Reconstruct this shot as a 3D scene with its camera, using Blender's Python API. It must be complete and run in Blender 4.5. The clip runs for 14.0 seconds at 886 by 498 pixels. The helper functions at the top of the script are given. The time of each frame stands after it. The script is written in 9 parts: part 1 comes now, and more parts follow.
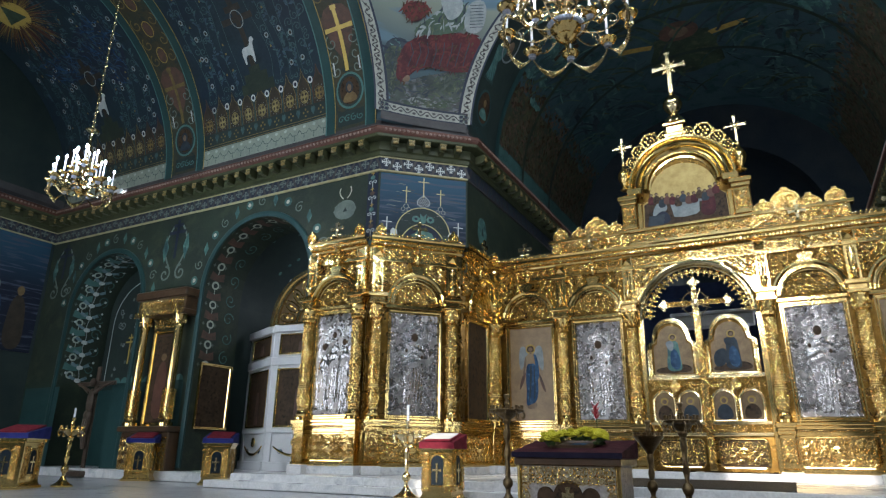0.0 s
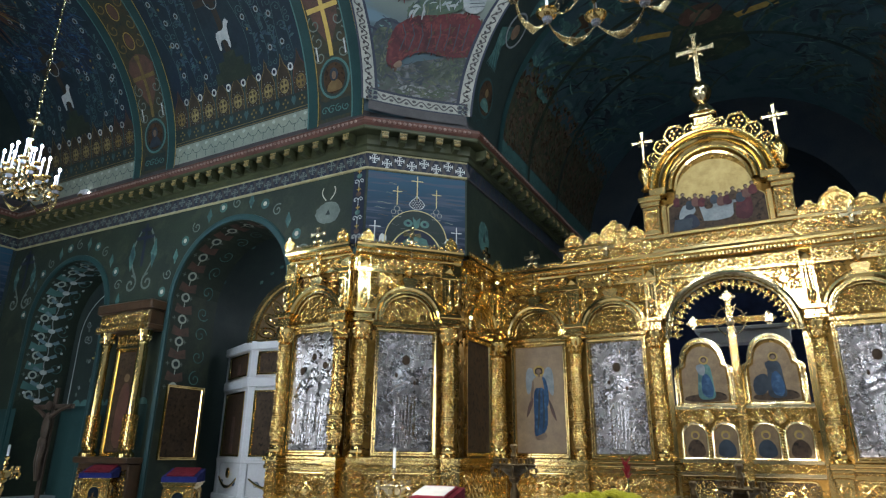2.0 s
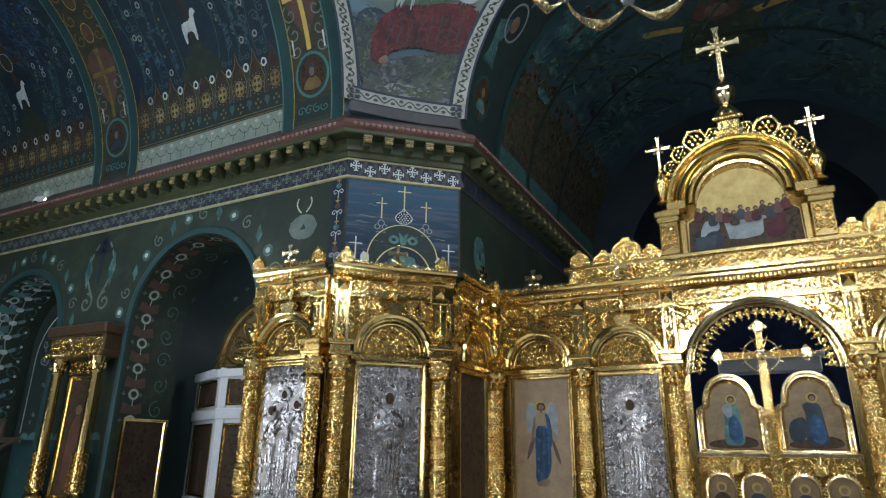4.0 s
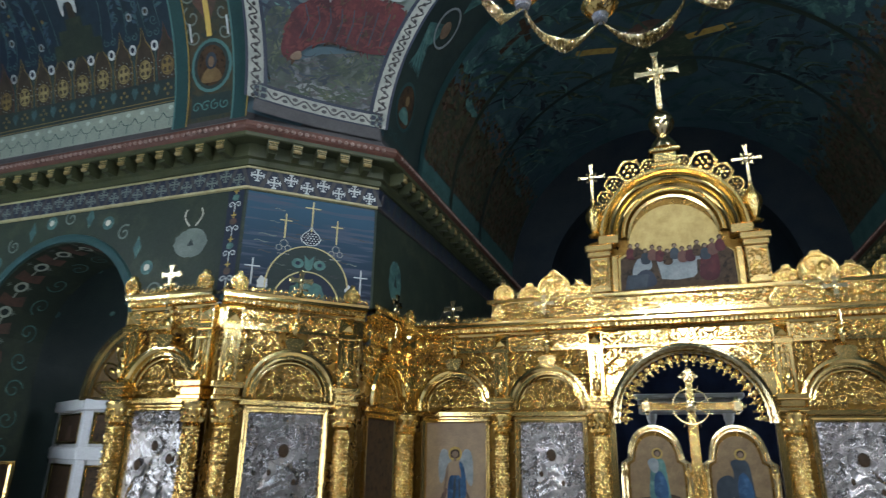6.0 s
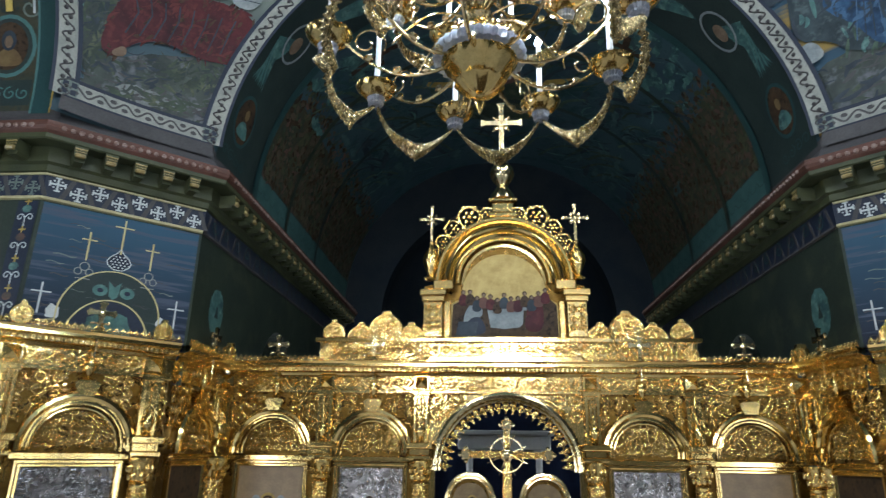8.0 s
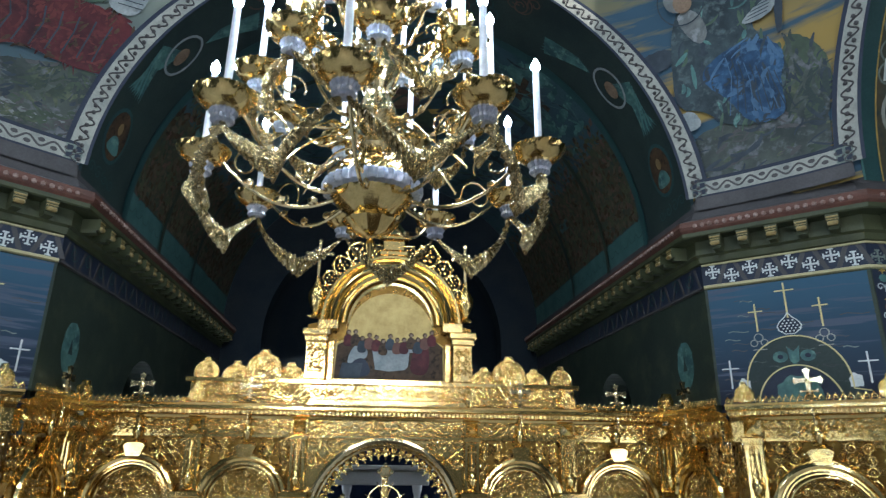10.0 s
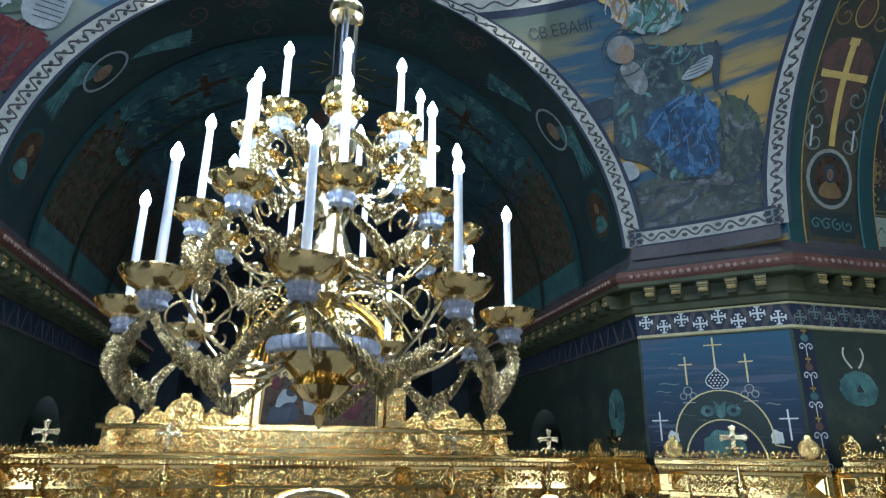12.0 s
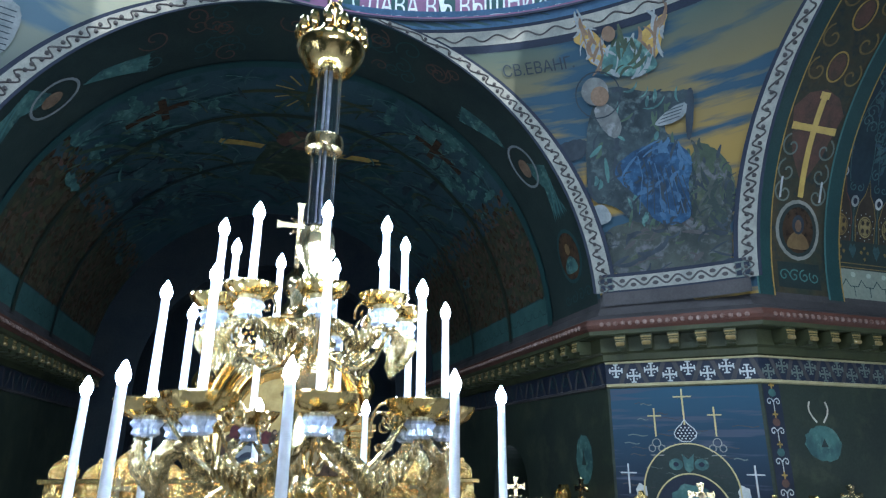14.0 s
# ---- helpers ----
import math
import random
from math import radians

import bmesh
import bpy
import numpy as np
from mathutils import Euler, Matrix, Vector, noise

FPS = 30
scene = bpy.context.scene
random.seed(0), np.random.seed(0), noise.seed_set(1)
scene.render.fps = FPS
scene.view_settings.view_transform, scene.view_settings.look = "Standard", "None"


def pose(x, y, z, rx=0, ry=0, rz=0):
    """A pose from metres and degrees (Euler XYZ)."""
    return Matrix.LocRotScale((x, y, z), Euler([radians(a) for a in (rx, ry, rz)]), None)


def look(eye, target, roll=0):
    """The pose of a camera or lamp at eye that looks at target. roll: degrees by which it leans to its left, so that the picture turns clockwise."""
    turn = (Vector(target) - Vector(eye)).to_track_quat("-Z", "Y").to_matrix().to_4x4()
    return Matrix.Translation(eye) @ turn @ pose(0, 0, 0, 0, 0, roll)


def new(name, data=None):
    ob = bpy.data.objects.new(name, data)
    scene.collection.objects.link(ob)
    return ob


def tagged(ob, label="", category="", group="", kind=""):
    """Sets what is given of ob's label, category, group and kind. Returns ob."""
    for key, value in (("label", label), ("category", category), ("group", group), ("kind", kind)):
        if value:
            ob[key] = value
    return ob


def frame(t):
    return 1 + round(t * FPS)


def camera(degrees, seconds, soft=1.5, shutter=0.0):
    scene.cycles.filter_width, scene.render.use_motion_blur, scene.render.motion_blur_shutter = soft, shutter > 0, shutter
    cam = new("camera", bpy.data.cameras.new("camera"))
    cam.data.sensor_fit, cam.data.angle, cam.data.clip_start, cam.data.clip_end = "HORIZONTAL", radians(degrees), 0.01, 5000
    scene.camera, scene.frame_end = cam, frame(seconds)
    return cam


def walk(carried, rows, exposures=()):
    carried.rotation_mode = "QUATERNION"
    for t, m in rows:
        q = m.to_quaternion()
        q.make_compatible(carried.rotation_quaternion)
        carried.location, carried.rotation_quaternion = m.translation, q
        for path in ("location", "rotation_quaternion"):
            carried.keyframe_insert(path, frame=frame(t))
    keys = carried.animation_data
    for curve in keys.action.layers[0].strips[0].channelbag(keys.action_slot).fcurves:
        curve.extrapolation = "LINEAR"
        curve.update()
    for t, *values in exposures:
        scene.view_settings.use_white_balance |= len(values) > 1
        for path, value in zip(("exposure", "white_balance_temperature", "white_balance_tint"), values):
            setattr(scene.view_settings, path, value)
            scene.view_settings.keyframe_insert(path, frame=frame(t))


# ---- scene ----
cam = camera(70.6, 14.0, soft=1.2, shutter=0.5)
METRES, EYE, TILT, LEAN, TURN = 8.0, 0.75, 18.0, -0.7, 28.0
ROWS = [
    (0.0, 0.0, 0.0, 0.0, 0.0, 0.0, -0.0),
    (0.5, 0.0041, 0.0598, 0.0035, 0.06, 0.01, 0.01),
    (1.0, 0.0075, 0.1214, 0.0082, 0.08, 0.05, 0.02),
    (1.5, 0.0122, 0.1764, 0.0136, 0.15, 0.05, 0.03),
    (2.0, 0.0158, 0.2334, 0.0206, 0.18, 0.06, 0.04),
    (2.5, 0.0183, 0.2832, 0.0298, 0.21, 0.05, 0.04),
    (5.0, 0.0273, 0.5191, 0.0972, -2.32, 0.09, -0.9),
    (5.5, 0.0281, 0.5567, 0.1121, -4.63, 0.12, -1.67),
    (6.0, 0.0299, 0.5899, 0.1297, -8.11, 0.23, -2.82),
    (6.5, 0.0307, 0.6076, 0.1476, -12.23, 0.46, -4.14),
    (7.0, 0.0311, 0.6165, 0.1714, -16.43, 0.72, -5.45),
    (7.5, 0.0324, 0.6214, 0.1932, -19.89, 1.04, -6.48),
    (8.0, 0.033, 0.628, 0.2172, -23.08, 1.4, -7.42),
    (8.5, 0.0344, 0.6343, 0.2396, -25.82, 1.74, -8.19),
    (9.0, 0.0352, 0.6397, 0.2634, -28.55, 2.1, -8.95),
    (11.5, 0.0255, 0.683, 0.3713, -38.52, 3.81, -11.46),
    (12.0, 0.0221, 0.6974, 0.3931, -39.87, 4.05, -11.78),
    (12.5, 0.0184, 0.7122, 0.4132, -40.85, 4.23, -12.0),
    (13.0, 0.0161, 0.7256, 0.4363, -41.75, 4.37, -12.2),
    (13.5, 0.0163, 0.7341, 0.4588, -42.58, 4.51, -12.37),
    (14.0, 0.0167, 0.742, 0.4833, -43.43, 4.66, -12.55),
]
walk(cam, [(t, pose(1.42, 0, EYE, TILT, LEAN, TURN) @ pose(METRES * x, METRES * y, METRES * z, 90 + pitch, roll, yaw)) for t, x, y, z, yaw, pitch, roll in ROWS],
     ((0.0, 0.2, 6550, 11), (9.0, 0.2, 6500, 10), (11.5, 0.14, 5700, 9), (14.0, 0.27, 5650, 9)))

# ---- world and lights ----
world = bpy.data.worlds.new("sky")
scene.world = world
world.use_nodes = True
wn = world.node_tree
sky = wn.nodes.new("ShaderNodeTexSky")
sky.sky_type, sky.sun_disc = "NISHITA", False
sky.sun_elevation, sky.sun_rotation = radians(38), radians(125)
wn.links.new(sky.outputs[0], wn.nodes["Background"].inputs[0])
wn.nodes["Background"].inputs[1].default_value = 0.1


def area_lamp(name, m, sx, sy, watts, colour):
    d = bpy.data.lights.new(name, "AREA")
    d.shape, d.size, d.size_y, d.energy, d.color = "RECTANGLE", sx, sy, watts, colour
    ob = new(name, d)
    ob.matrix_world = m
    return ob


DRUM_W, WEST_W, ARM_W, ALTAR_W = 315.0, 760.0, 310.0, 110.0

# ---- plan ----
CX, CY = 0.0, 6.66          # middle of the crossing
RA, RB = 4.95, 4.96         # half widths: altar and west arms, north and south arms
RF, RG = 6.46, 6.62         # distances of their arches from the middle
WN = CY + RB                # east walls of the north and south arms
RS = math.hypot(RA, RF)     # radius of the pendentives
ZS = 8.62                   # springing of the vaults
SOLEA = 0.28
EAST_END, NORTH_END = 26.5, 19.8


# ---- materials ----
def material(name, base, rough=0.6, metal=0.0, second=None, scale=4.0, amount=0.5, fine=60.0, bump=0.15, bump_scale=None, third=None, rnd=0.0, spec=None):
    """A surface with two scales of variation: broad stains that mix in a second colour, and fine grain in colour and relief."""
    m = bpy.data.materials.new(name)
    m.use_nodes = True
    nt = m.node_tree
    b = nt.nodes["Principled BSDF"]
    co = nt.nodes.new("ShaderNodeTexCoord")

    def noise_tex(s, detail=4.0, rough_=0.6):
        n = nt.nodes.new("ShaderNodeTexNoise")
        n.inputs["Scale"].default_value, n.inputs["Detail"].default_value, n.inputs["Roughness"].default_value = s, detail, rough_
        nt.links.new(co.outputs["Object"], n.inputs["Vector"])
        return n

    def mix(f, a, c, kind="MIX"):
        x = nt.nodes.new("ShaderNodeMix")
        x.data_type, x.blend_type = "RGBA", kind
        for sock, v in ((x.inputs[0], f), (x.inputs[6], a), (x.inputs[7], c)):
            if isinstance(v, (tuple, float, int)):
                sock.default_value = (*v, 1) if isinstance(v, tuple) else v
            else:
                nt.links.new(v, sock)
        return x.outputs[2]

    def ramp(src, lo, hi):
        r = nt.nodes.new("ShaderNodeMapRange")
        r.inputs[1].default_value, r.inputs[2].default_value = lo, hi
        nt.links.new(src, r.inputs[0])
        return r.outputs[0]

    broad, grain = noise_tex(scale), noise_tex(fine, 3.0)
    second = second or tuple(c * 0.72 for c in base)
    f = ramp(broad.outputs[0], 0.5 - 0.28 / max(amount, 0.05) * 0.5, 0.5 + 0.28 / max(amount, 0.05) * 0.5)
    col = mix(f, base, second)
    if third:
        n3 = noise_tex(scale * 2.7, 5.0)
        col = mix(ramp(n3.outputs[0], 0.52, 0.66), col, third)
    col = mix(ramp(grain.outputs[0], 0.3, 0.7), col, mix(1.0, col, (0.78, 0.78, 0.78), "MULTIPLY"))
    if rnd:
        info = nt.nodes.new("ShaderNodeObjectInfo")
        col = mix(ramp(info.outputs["Random"], 0, 1), col, mix(1.0, col, (1 - rnd,) * 3, "MULTIPLY"))
    nt.links.new(col, b.inputs["Base Color"])
    b.inputs["Metallic"].default_value = metal
    rr = nt.nodes.new("ShaderNodeMapRange")
    rr.inputs[3].default_value, rr.inputs[4].default_value = max(0.03, rough * 0.75), min(1, rough * 1.25)
    nt.links.new(broad.outputs[0], rr.inputs[0])
    nt.links.new(rr.outputs[0], b.inputs["Roughness"])
    if spec is None and not metal and rough > 0.4:
        spec = 0.22
    if spec is not None:
        b.inputs["Specular IOR Level"].default_value = spec
    if bump:
        bp = nt.nodes.new("ShaderNodeBump")
        bp.inputs["Strength"].default_value, bp.inputs["Distance"].default_value = bump, 0.01
        src = noise_tex(bump_scale, 4.0) if bump_scale else grain
        nt.links.new(src.outputs[0], bp.inputs["Height"])
        nt.links.new(bp.outputs[0], b.inputs["Normal"])
    return m


def banded_sky(name, low, high, streak, scale=(0.5, 0.5, 4.0), lo=0.5, hi=0.62, z0=8.8, z1=13.6):
    """Painted sky: two colours from low to high and long brushed streaks."""
    m = material(name, low, 0.55, bump=0.1, bump_scale=25)
    nt = m.node_tree
    b = nt.nodes["Principled BSDF"]
    geo = nt.nodes.new("ShaderNodeNewGeometry")
    sep = nt.nodes.new("ShaderNodeSeparateXYZ")
    nt.links.new(geo.outputs["Position"], sep.inputs[0])
    r = nt.nodes.new("ShaderNodeMapRange")
    r.inputs[1].default_value, r.inputs[2].default_value = z0, z1
    nt.links.new(sep.outputs[2], r.inputs[0])
    mp = nt.nodes.new("ShaderNodeMapping")
    mp.inputs["Scale"].default_value = scale
    nt.links.new(geo.outputs["Position"], mp.inputs[0])
    n = nt.nodes.new("ShaderNodeTexNoise")
    n.inputs["Scale"].default_value, n.inputs["Detail"].default_value = 1.0, 6.0
    nt.links.new(mp.outputs[0], n.inputs["Vector"])
    r2 = nt.nodes.new("ShaderNodeMapRange")
    r2.inputs[1].default_value, r2.inputs[2].default_value = lo, hi
    nt.links.new(n.outputs[0], r2.inputs[0])
    x, y = nt.nodes.new("ShaderNodeMix"), nt.nodes.new("ShaderNodeMix")
    x.data_type = y.data_type = "RGBA"
    x.inputs[6].default_value, x.inputs[7].default_value = (*low, 1), (*high, 1)
    nt.links.new(r.outputs[0], x.inputs[0])
    nt.links.new(r2.outputs[0], y.inputs[0])
    nt.links.new(x.outputs[2], y.inputs[6])
    y.inputs[7].default_value = (*streak, 1)
    nt.links.new(y.outputs[2], b.inputs["Base Color"])
    return m


def glowing(name, colour, strength):
    m = bpy.data.materials.new(name)
    m.use_nodes = True
    b = m.node_tree.nodes["Principled BSDF"]
    b.inputs["Base Color"].default_value = (0.9, 0.9, 0.9, 1)
    b.inputs["Emission Color"].default_value = (*colour, 1)
    b.inputs["Emission Strength"].default_value = strength
    return m


GOLD = material("gilding", (0.87, 0.66, 0.29), 0.155, 1.0, (0.74, 0.49, 0.17), 3.0, 0.6, 40, 0.18, 11)
GOLD_CARVED = material("carved gilding", (0.93, 0.70, 0.30), 0.17, 1.0, (0.72, 0.46, 0.14), 6.0, 0.8, 60, 0.6, 40)
GOLD_PALE = material("pale gilding", (0.90, 0.74, 0.42), 0.17, 1.0, (0.80, 0.62, 0.34), 4.0, 0.6, 50, 0.2, 30)
# gilding darkened in colour to stand for shade between the carvings
GOLD_SHADED = material("gilded ground", (0.20, 0.115, 0.03), 0.28, 1.0, (0.10, 0.055, 0.014), 5.0, 0.7, 80, 0.5, 40)
BRASS_DARK = material("aged bronze", (0.24, 0.17, 0.09), 0.45, 1.0, (0.10, 0.07, 0.04), 9.0, 0.8, 60, 0.5, 50)
SILVER = material("chased silver", (0.45, 0.425, 0.425), 0.27, 1.0, (0.32, 0.30, 0.30), 5.0, 0.5, 70, 0.15, 60)
SILVER_FLAT = material("silver ground", (0.45, 0.43, 0.44), 0.4, 1.0, (0.26, 0.25, 0.26), 12.0, 0.8, 70, 1.0, 55)
CRYSTAL = material("faceted glass", (0.52, 0.55, 0.62), 0.12, 0.45, (0.30, 0.33, 0.42), 30, 0.7, 90, 0.3, 60)
MARBLE = material("white marble", (0.74, 0.73, 0.72), 0.28, 0.0, (0.58, 0.58, 0.60), 1.3, 0.6, 30, 0.04, None, (0.5, 0.51, 0.54))
MARBLE_FLOOR = material("grey marble floor", (0.60, 0.61, 0.64), 0.2, 0.0, (0.46, 0.47, 0.50), 0.7, 0.7, 25, 0.03, None, (0.44, 0.45, 0.49), rnd=0.14)
WHITE_PAINT = material("white lacquer", (0.74, 0.75, 0.77), 0.35, 0.0, (0.66, 0.67, 0.70), 2.0, 0.6, 40, 0.05)
GREEN_WALL = material("green wall paint", (0.031, 0.044, 0.029), 0.55, 0.0, (0.021, 0.030, 0.025), 0.7, 0.7, 30, 0.15, 20, (0.042, 0.053, 0.034))
GREEN_DARK = material("dark green paint", (0.030, 0.045, 0.040), 0.5, 0.0, (0.018, 0.030, 0.030), 0.9, 0.7, 30, 0.15, 20)
TEAL = material("teal band paint", (0.026, 0.068, 0.066), 0.45, 0.0, (0.018, 0.050, 0.052), 1.6, 0.6, 40, 0.1)
TEAL_PALE = material("pale teal paint", (0.09, 0.19, 0.18), 0.5, 0.0, (0.06, 0.145, 0.14), 2.4, 0.6, 40, 0.1)
TEAL_MID = material("muted teal paint", (0.058, 0.128, 0.12), 0.5, 0.0, (0.042, 0.10, 0.095), 2.4, 0.6, 40, 0.1)
NAVY = material("navy paint", (0.013, 0.018, 0.034), 0.45, 0.0, (0.020, 0.028, 0.048), 2.0, 0.6, 40, 0.1)
NIGHT = material("night blue vault paint", (0.034, 0.064, 0.084), 0.55, 0.0, (0.050, 0.094, 0.104), 0.8, 0.8, 30, 0.1, None, (0.02, 0.055, 0.06))
BLUE_VAULT = material("blue starred vault paint", (0.014, 0.025, 0.041), 0.5, 0.0, (0.020, 0.039, 0.049), 0.7, 0.8, 12, 0.1, None, (0.015, 0.027, 0.035))
CREAM = material("cream paint", (0.60, 0.57, 0.46), 0.5, 0.0, (0.48, 0.46, 0.38), 2.5, 0.7, 40, 0.1)
PALE_STRIP = material("pale ornamented strip", (0.42, 0.46, 0.38), 0.5, 0.0, (0.32, 0.38, 0.33), 1.5, 0.7, 20, 0.1)
WHITE_LINE = material("white painted ornament", (0.62, 0.64, 0.62), 0.5, 0.0, (0.42, 0.46, 0.46), 7.0, 0.8, 60, 0.1)
YELLOW_LINE = material("ochre painted ornament", (0.42, 0.29, 0.08), 0.45, 0.0, (0.27, 0.18, 0.05), 6.0, 0.8, 60, 0.1)
RED_BROWN = material("red brown moulding", (0.13, 0.055, 0.04), 0.5, 0.0, (0.08, 0.04, 0.03), 3.0, 0.7, 40, 0.1)
OLIVE = material("olive cornice paint", (0.066, 0.072, 0.034), 0.45, 0.0, (0.042, 0.05, 0.027), 2.0, 0.7, 40, 0.1)
GREY_LEDGE = material("grey ledge paint", (0.075, 0.07, 0.072), 0.6, 0.0, (0.05, 0.048, 0.05), 1.5, 0.7, 30, 0.1)
BAND = material("green gold arch band", (0.036, 0.046, 0.032), 0.5, 0.0, (0.065, 0.052, 0.03), 2.2, 0.9, 14, 0.1, None, (0.024, 0.038, 0.036))
ROSY = material("muted rose paint", (0.13, 0.066, 0.052), 0.5, 0.0, (0.075, 0.054, 0.042), 5.0, 0.8, 40, 0.1)
ROBE_RED = material("painted red cloth", (0.080, 0.011, 0.015), 0.5, 0.0, (0.030, 0.006, 0.010), 2.2, 0.95, 12, 0.1, None, (0.10, 0.020, 0.019))
ROBE_BLUE = material("painted blue cloth", (0.022, 0.072, 0.15), 0.5, 0.0, (0.008, 0.024, 0.055), 2.6, 0.95, 12, 0.1, None, (0.045, 0.11, 0.20))
ROBE_DARK = material("painted dark cloth", (0.035, 0.050, 0.065), 0.5, 0.0, (0.018, 0.026, 0.036), 2.2, 0.9, 12, 0.1)
ROBE_GREEN = material("painted green cloth", (0.07, 0.11, 0.07), 0.5, 0.0, (0.035, 0.06, 0.045), 2.2, 0.9, 12, 0.1)
SKIN = material("painted tan shape", (0.20, 0.14, 0.095), 0.5, 0.0, (0.13, 0.085, 0.055), 4.0, 0.8, 30, 0.1)
BORDER_PALE = material("pale border paint", (0.32, 0.32, 0.28), 0.5, 0.0, (0.21, 0.22, 0.20), 4.0, 0.8, 40, 0.1)
ROBE_TEAL = material("painted grey teal cloth", (0.038, 0.058, 0.066), 0.5, 0.0, (0.015, 0.025, 0.031), 2.4, 0.95, 12, 0.1, None, (0.065, 0.09, 0.095))
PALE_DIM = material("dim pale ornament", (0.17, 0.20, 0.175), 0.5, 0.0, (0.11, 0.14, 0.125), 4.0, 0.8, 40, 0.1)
GOLD_LACE = material("pierced pale brass", (0.62, 0.50, 0.27), 0.26, 1.0, (0.14, 0.10, 0.04), 26.0, 1.0, 80, 0.9, 55)
PAPER = material("painted pale page", (0.27, 0.29, 0.29), 0.5, 0.0, (0.17, 0.20, 0.21), 5.0, 0.8, 30, 0.1)
ROCK = material("painted grey rocks", (0.060, 0.072, 0.062), 0.55, 0.0, (0.025, 0.034, 0.032), 1.6, 0.95, 9, 0.15, None, (0.11, 0.115, 0.125))
HILL = material("painted dark hillside", (0.05, 0.075, 0.045), 0.55, 0.0, (0.028, 0.04, 0.03), 1.4, 0.95, 8, 0.15, None, (0.09, 0.10, 0.06))
CLOUD = material("painted teal cloud", (0.075, 0.17, 0.155), 0.5, 0.0, (0.03, 0.07, 0.075), 2.4, 0.95, 10, 0.1, None, (0.12, 0.22, 0.19))
SKY_EAST = banded_sky("painted evening sky", (0.23, 0.155, 0.04), (0.036, 0.072, 0.072), (0.022, 0.055, 0.085), (0.35, 0.35, 2.6), 0.49, 0.57, 11.0, 13.3)
SKY_RED = banded_sky("painted stormy sky", (0.04, 0.07, 0.085), (0.26, 0.27, 0.20), (0.08, 0.13, 0.165), (0.4, 0.4, 2.0), 0.5, 0.6, 10.6, 13.0)
PANEL_SKY = banded_sky("painted striped blue sky", (0.010, 0.014, 0.028), (0.022, 0.070, 0.115), (0.052, 0.066, 0.098), (0.9, 0.9, 13.0), 0.54, 0.64, 5.6, 7.3)
ICON_DARK = material("dark old painting", (0.045, 0.030, 0.020), 0.5, 0.0, (0.08, 0.05, 0.03), 4.0, 0.9, 20, 0.1, None, (0.02, 0.015, 0.012), spec=0.12)
ICON_OCHRE = material("ochre painting ground", (0.29, 0.20, 0.105), 0.4, 0.0, (0.20, 0.13, 0.075), 3.0, 0.8, 40, 0.08)
ICON_GOLD = material("gold leaf painting ground", (0.42, 0.31, 0.11), 0.45, 0.5, (0.30, 0.21, 0.07), 6.0, 0.8, 120, 0.3, 90)
ICON_BROWN = material("brown gold painting ground", (0.20, 0.135, 0.06), 0.4, 0.2, (0.13, 0.08, 0.035), 5.0, 0.8, 60, 0.1)
CROSS_GOLD = material("bright ochre paint", (0.62, 0.44, 0.11), 0.4, 0.0, (0.48, 0.33, 0.08), 6.0, 0.7, 60, 0.1)
CLOTH_BLUE = material("royal blue cloth", (0.018, 0.026, 0.16), 0.8, 0.0, (0.012, 0.018, 0.10), 6.0, 0.7, 160, 0.3)
CLOTH_RED = material("crimson cloth", (0.20, 0.014, 0.03), 0.8, 0.0, (0.12, 0.01, 0.02), 6.0, 0.7, 160, 0.3)
MAROON = material("maroon velvet", (0.055, 0.006, 0.013), 0.85, 0.0, (0.028, 0.004, 0.008), 6.0, 0.7, 160, 0.3)
VIOLET_BAND = material("dark violet cloth", (0.012, 0.009, 0.028), 0.8, 0.0, (0.007, 0.005, 0.018), 6.0, 0.7, 160, 0.3)
CLOTH_WHITE = material("white cloth", (0.72, 0.70, 0.66), 0.8, 0.0, (0.60, 0.58, 0.54), 6.0, 0.7, 160, 0.3)
CURTAIN = material("blue altar cloth", (0.006, 0.016, 0.055), 0.7, 0.0, (0.003, 0.007, 0.022), 3.0, 0.7, 90, 0.2)
WOOD = material("dark varnished wood", (0.09, 0.05, 0.025), 0.35, 0.0, (0.05, 0.028, 0.015), 3.0, 0.8, 60, 0.15)
UMBER_WOOD = material("dark carved wood", (0.085, 0.06, 0.045), 0.5, 0.0, (0.05, 0.035, 0.025), 4.0, 0.8, 60, 0.15)
LEAF = material("green leaves", (0.045, 0.075, 0.02), 0.5, 0.0, (0.02, 0.04, 0.012), 8.0, 0.8, 60, 0.2)
PETAL_Y = material("yellow petals", (0.62, 0.55, 0.04), 0.6, 0.0, (0.45, 0.42, 0.03), 30.0, 0.8, 90, 0.2)
PETAL_R = material("red petals", (0.35, 0.02, 0.03), 0.6, 0.0, (0.2, 0.01, 0.02), 30.0, 0.8, 90, 0.2)
CANDLE = material("ivory candle sleeve", (0.72, 0.74, 0.78), 0.4, 0.0, (0.62, 0.66, 0.72), 6.0, 0.6, 40, 0.03)
def clear_glass(name):
    m = bpy.data.materials.new(name)
    m.use_nodes = True
    b = m.node_tree.nodes["Principled BSDF"]
    b.inputs["Base Color"].default_value = (0.93, 0.96, 0.98, 1)
    b.inputs["Roughness"].default_value = 0.06
    b.inputs["Transmission Weight"].default_value = 1.0
    b.inputs["IOR"].default_value = 1.45
    return m


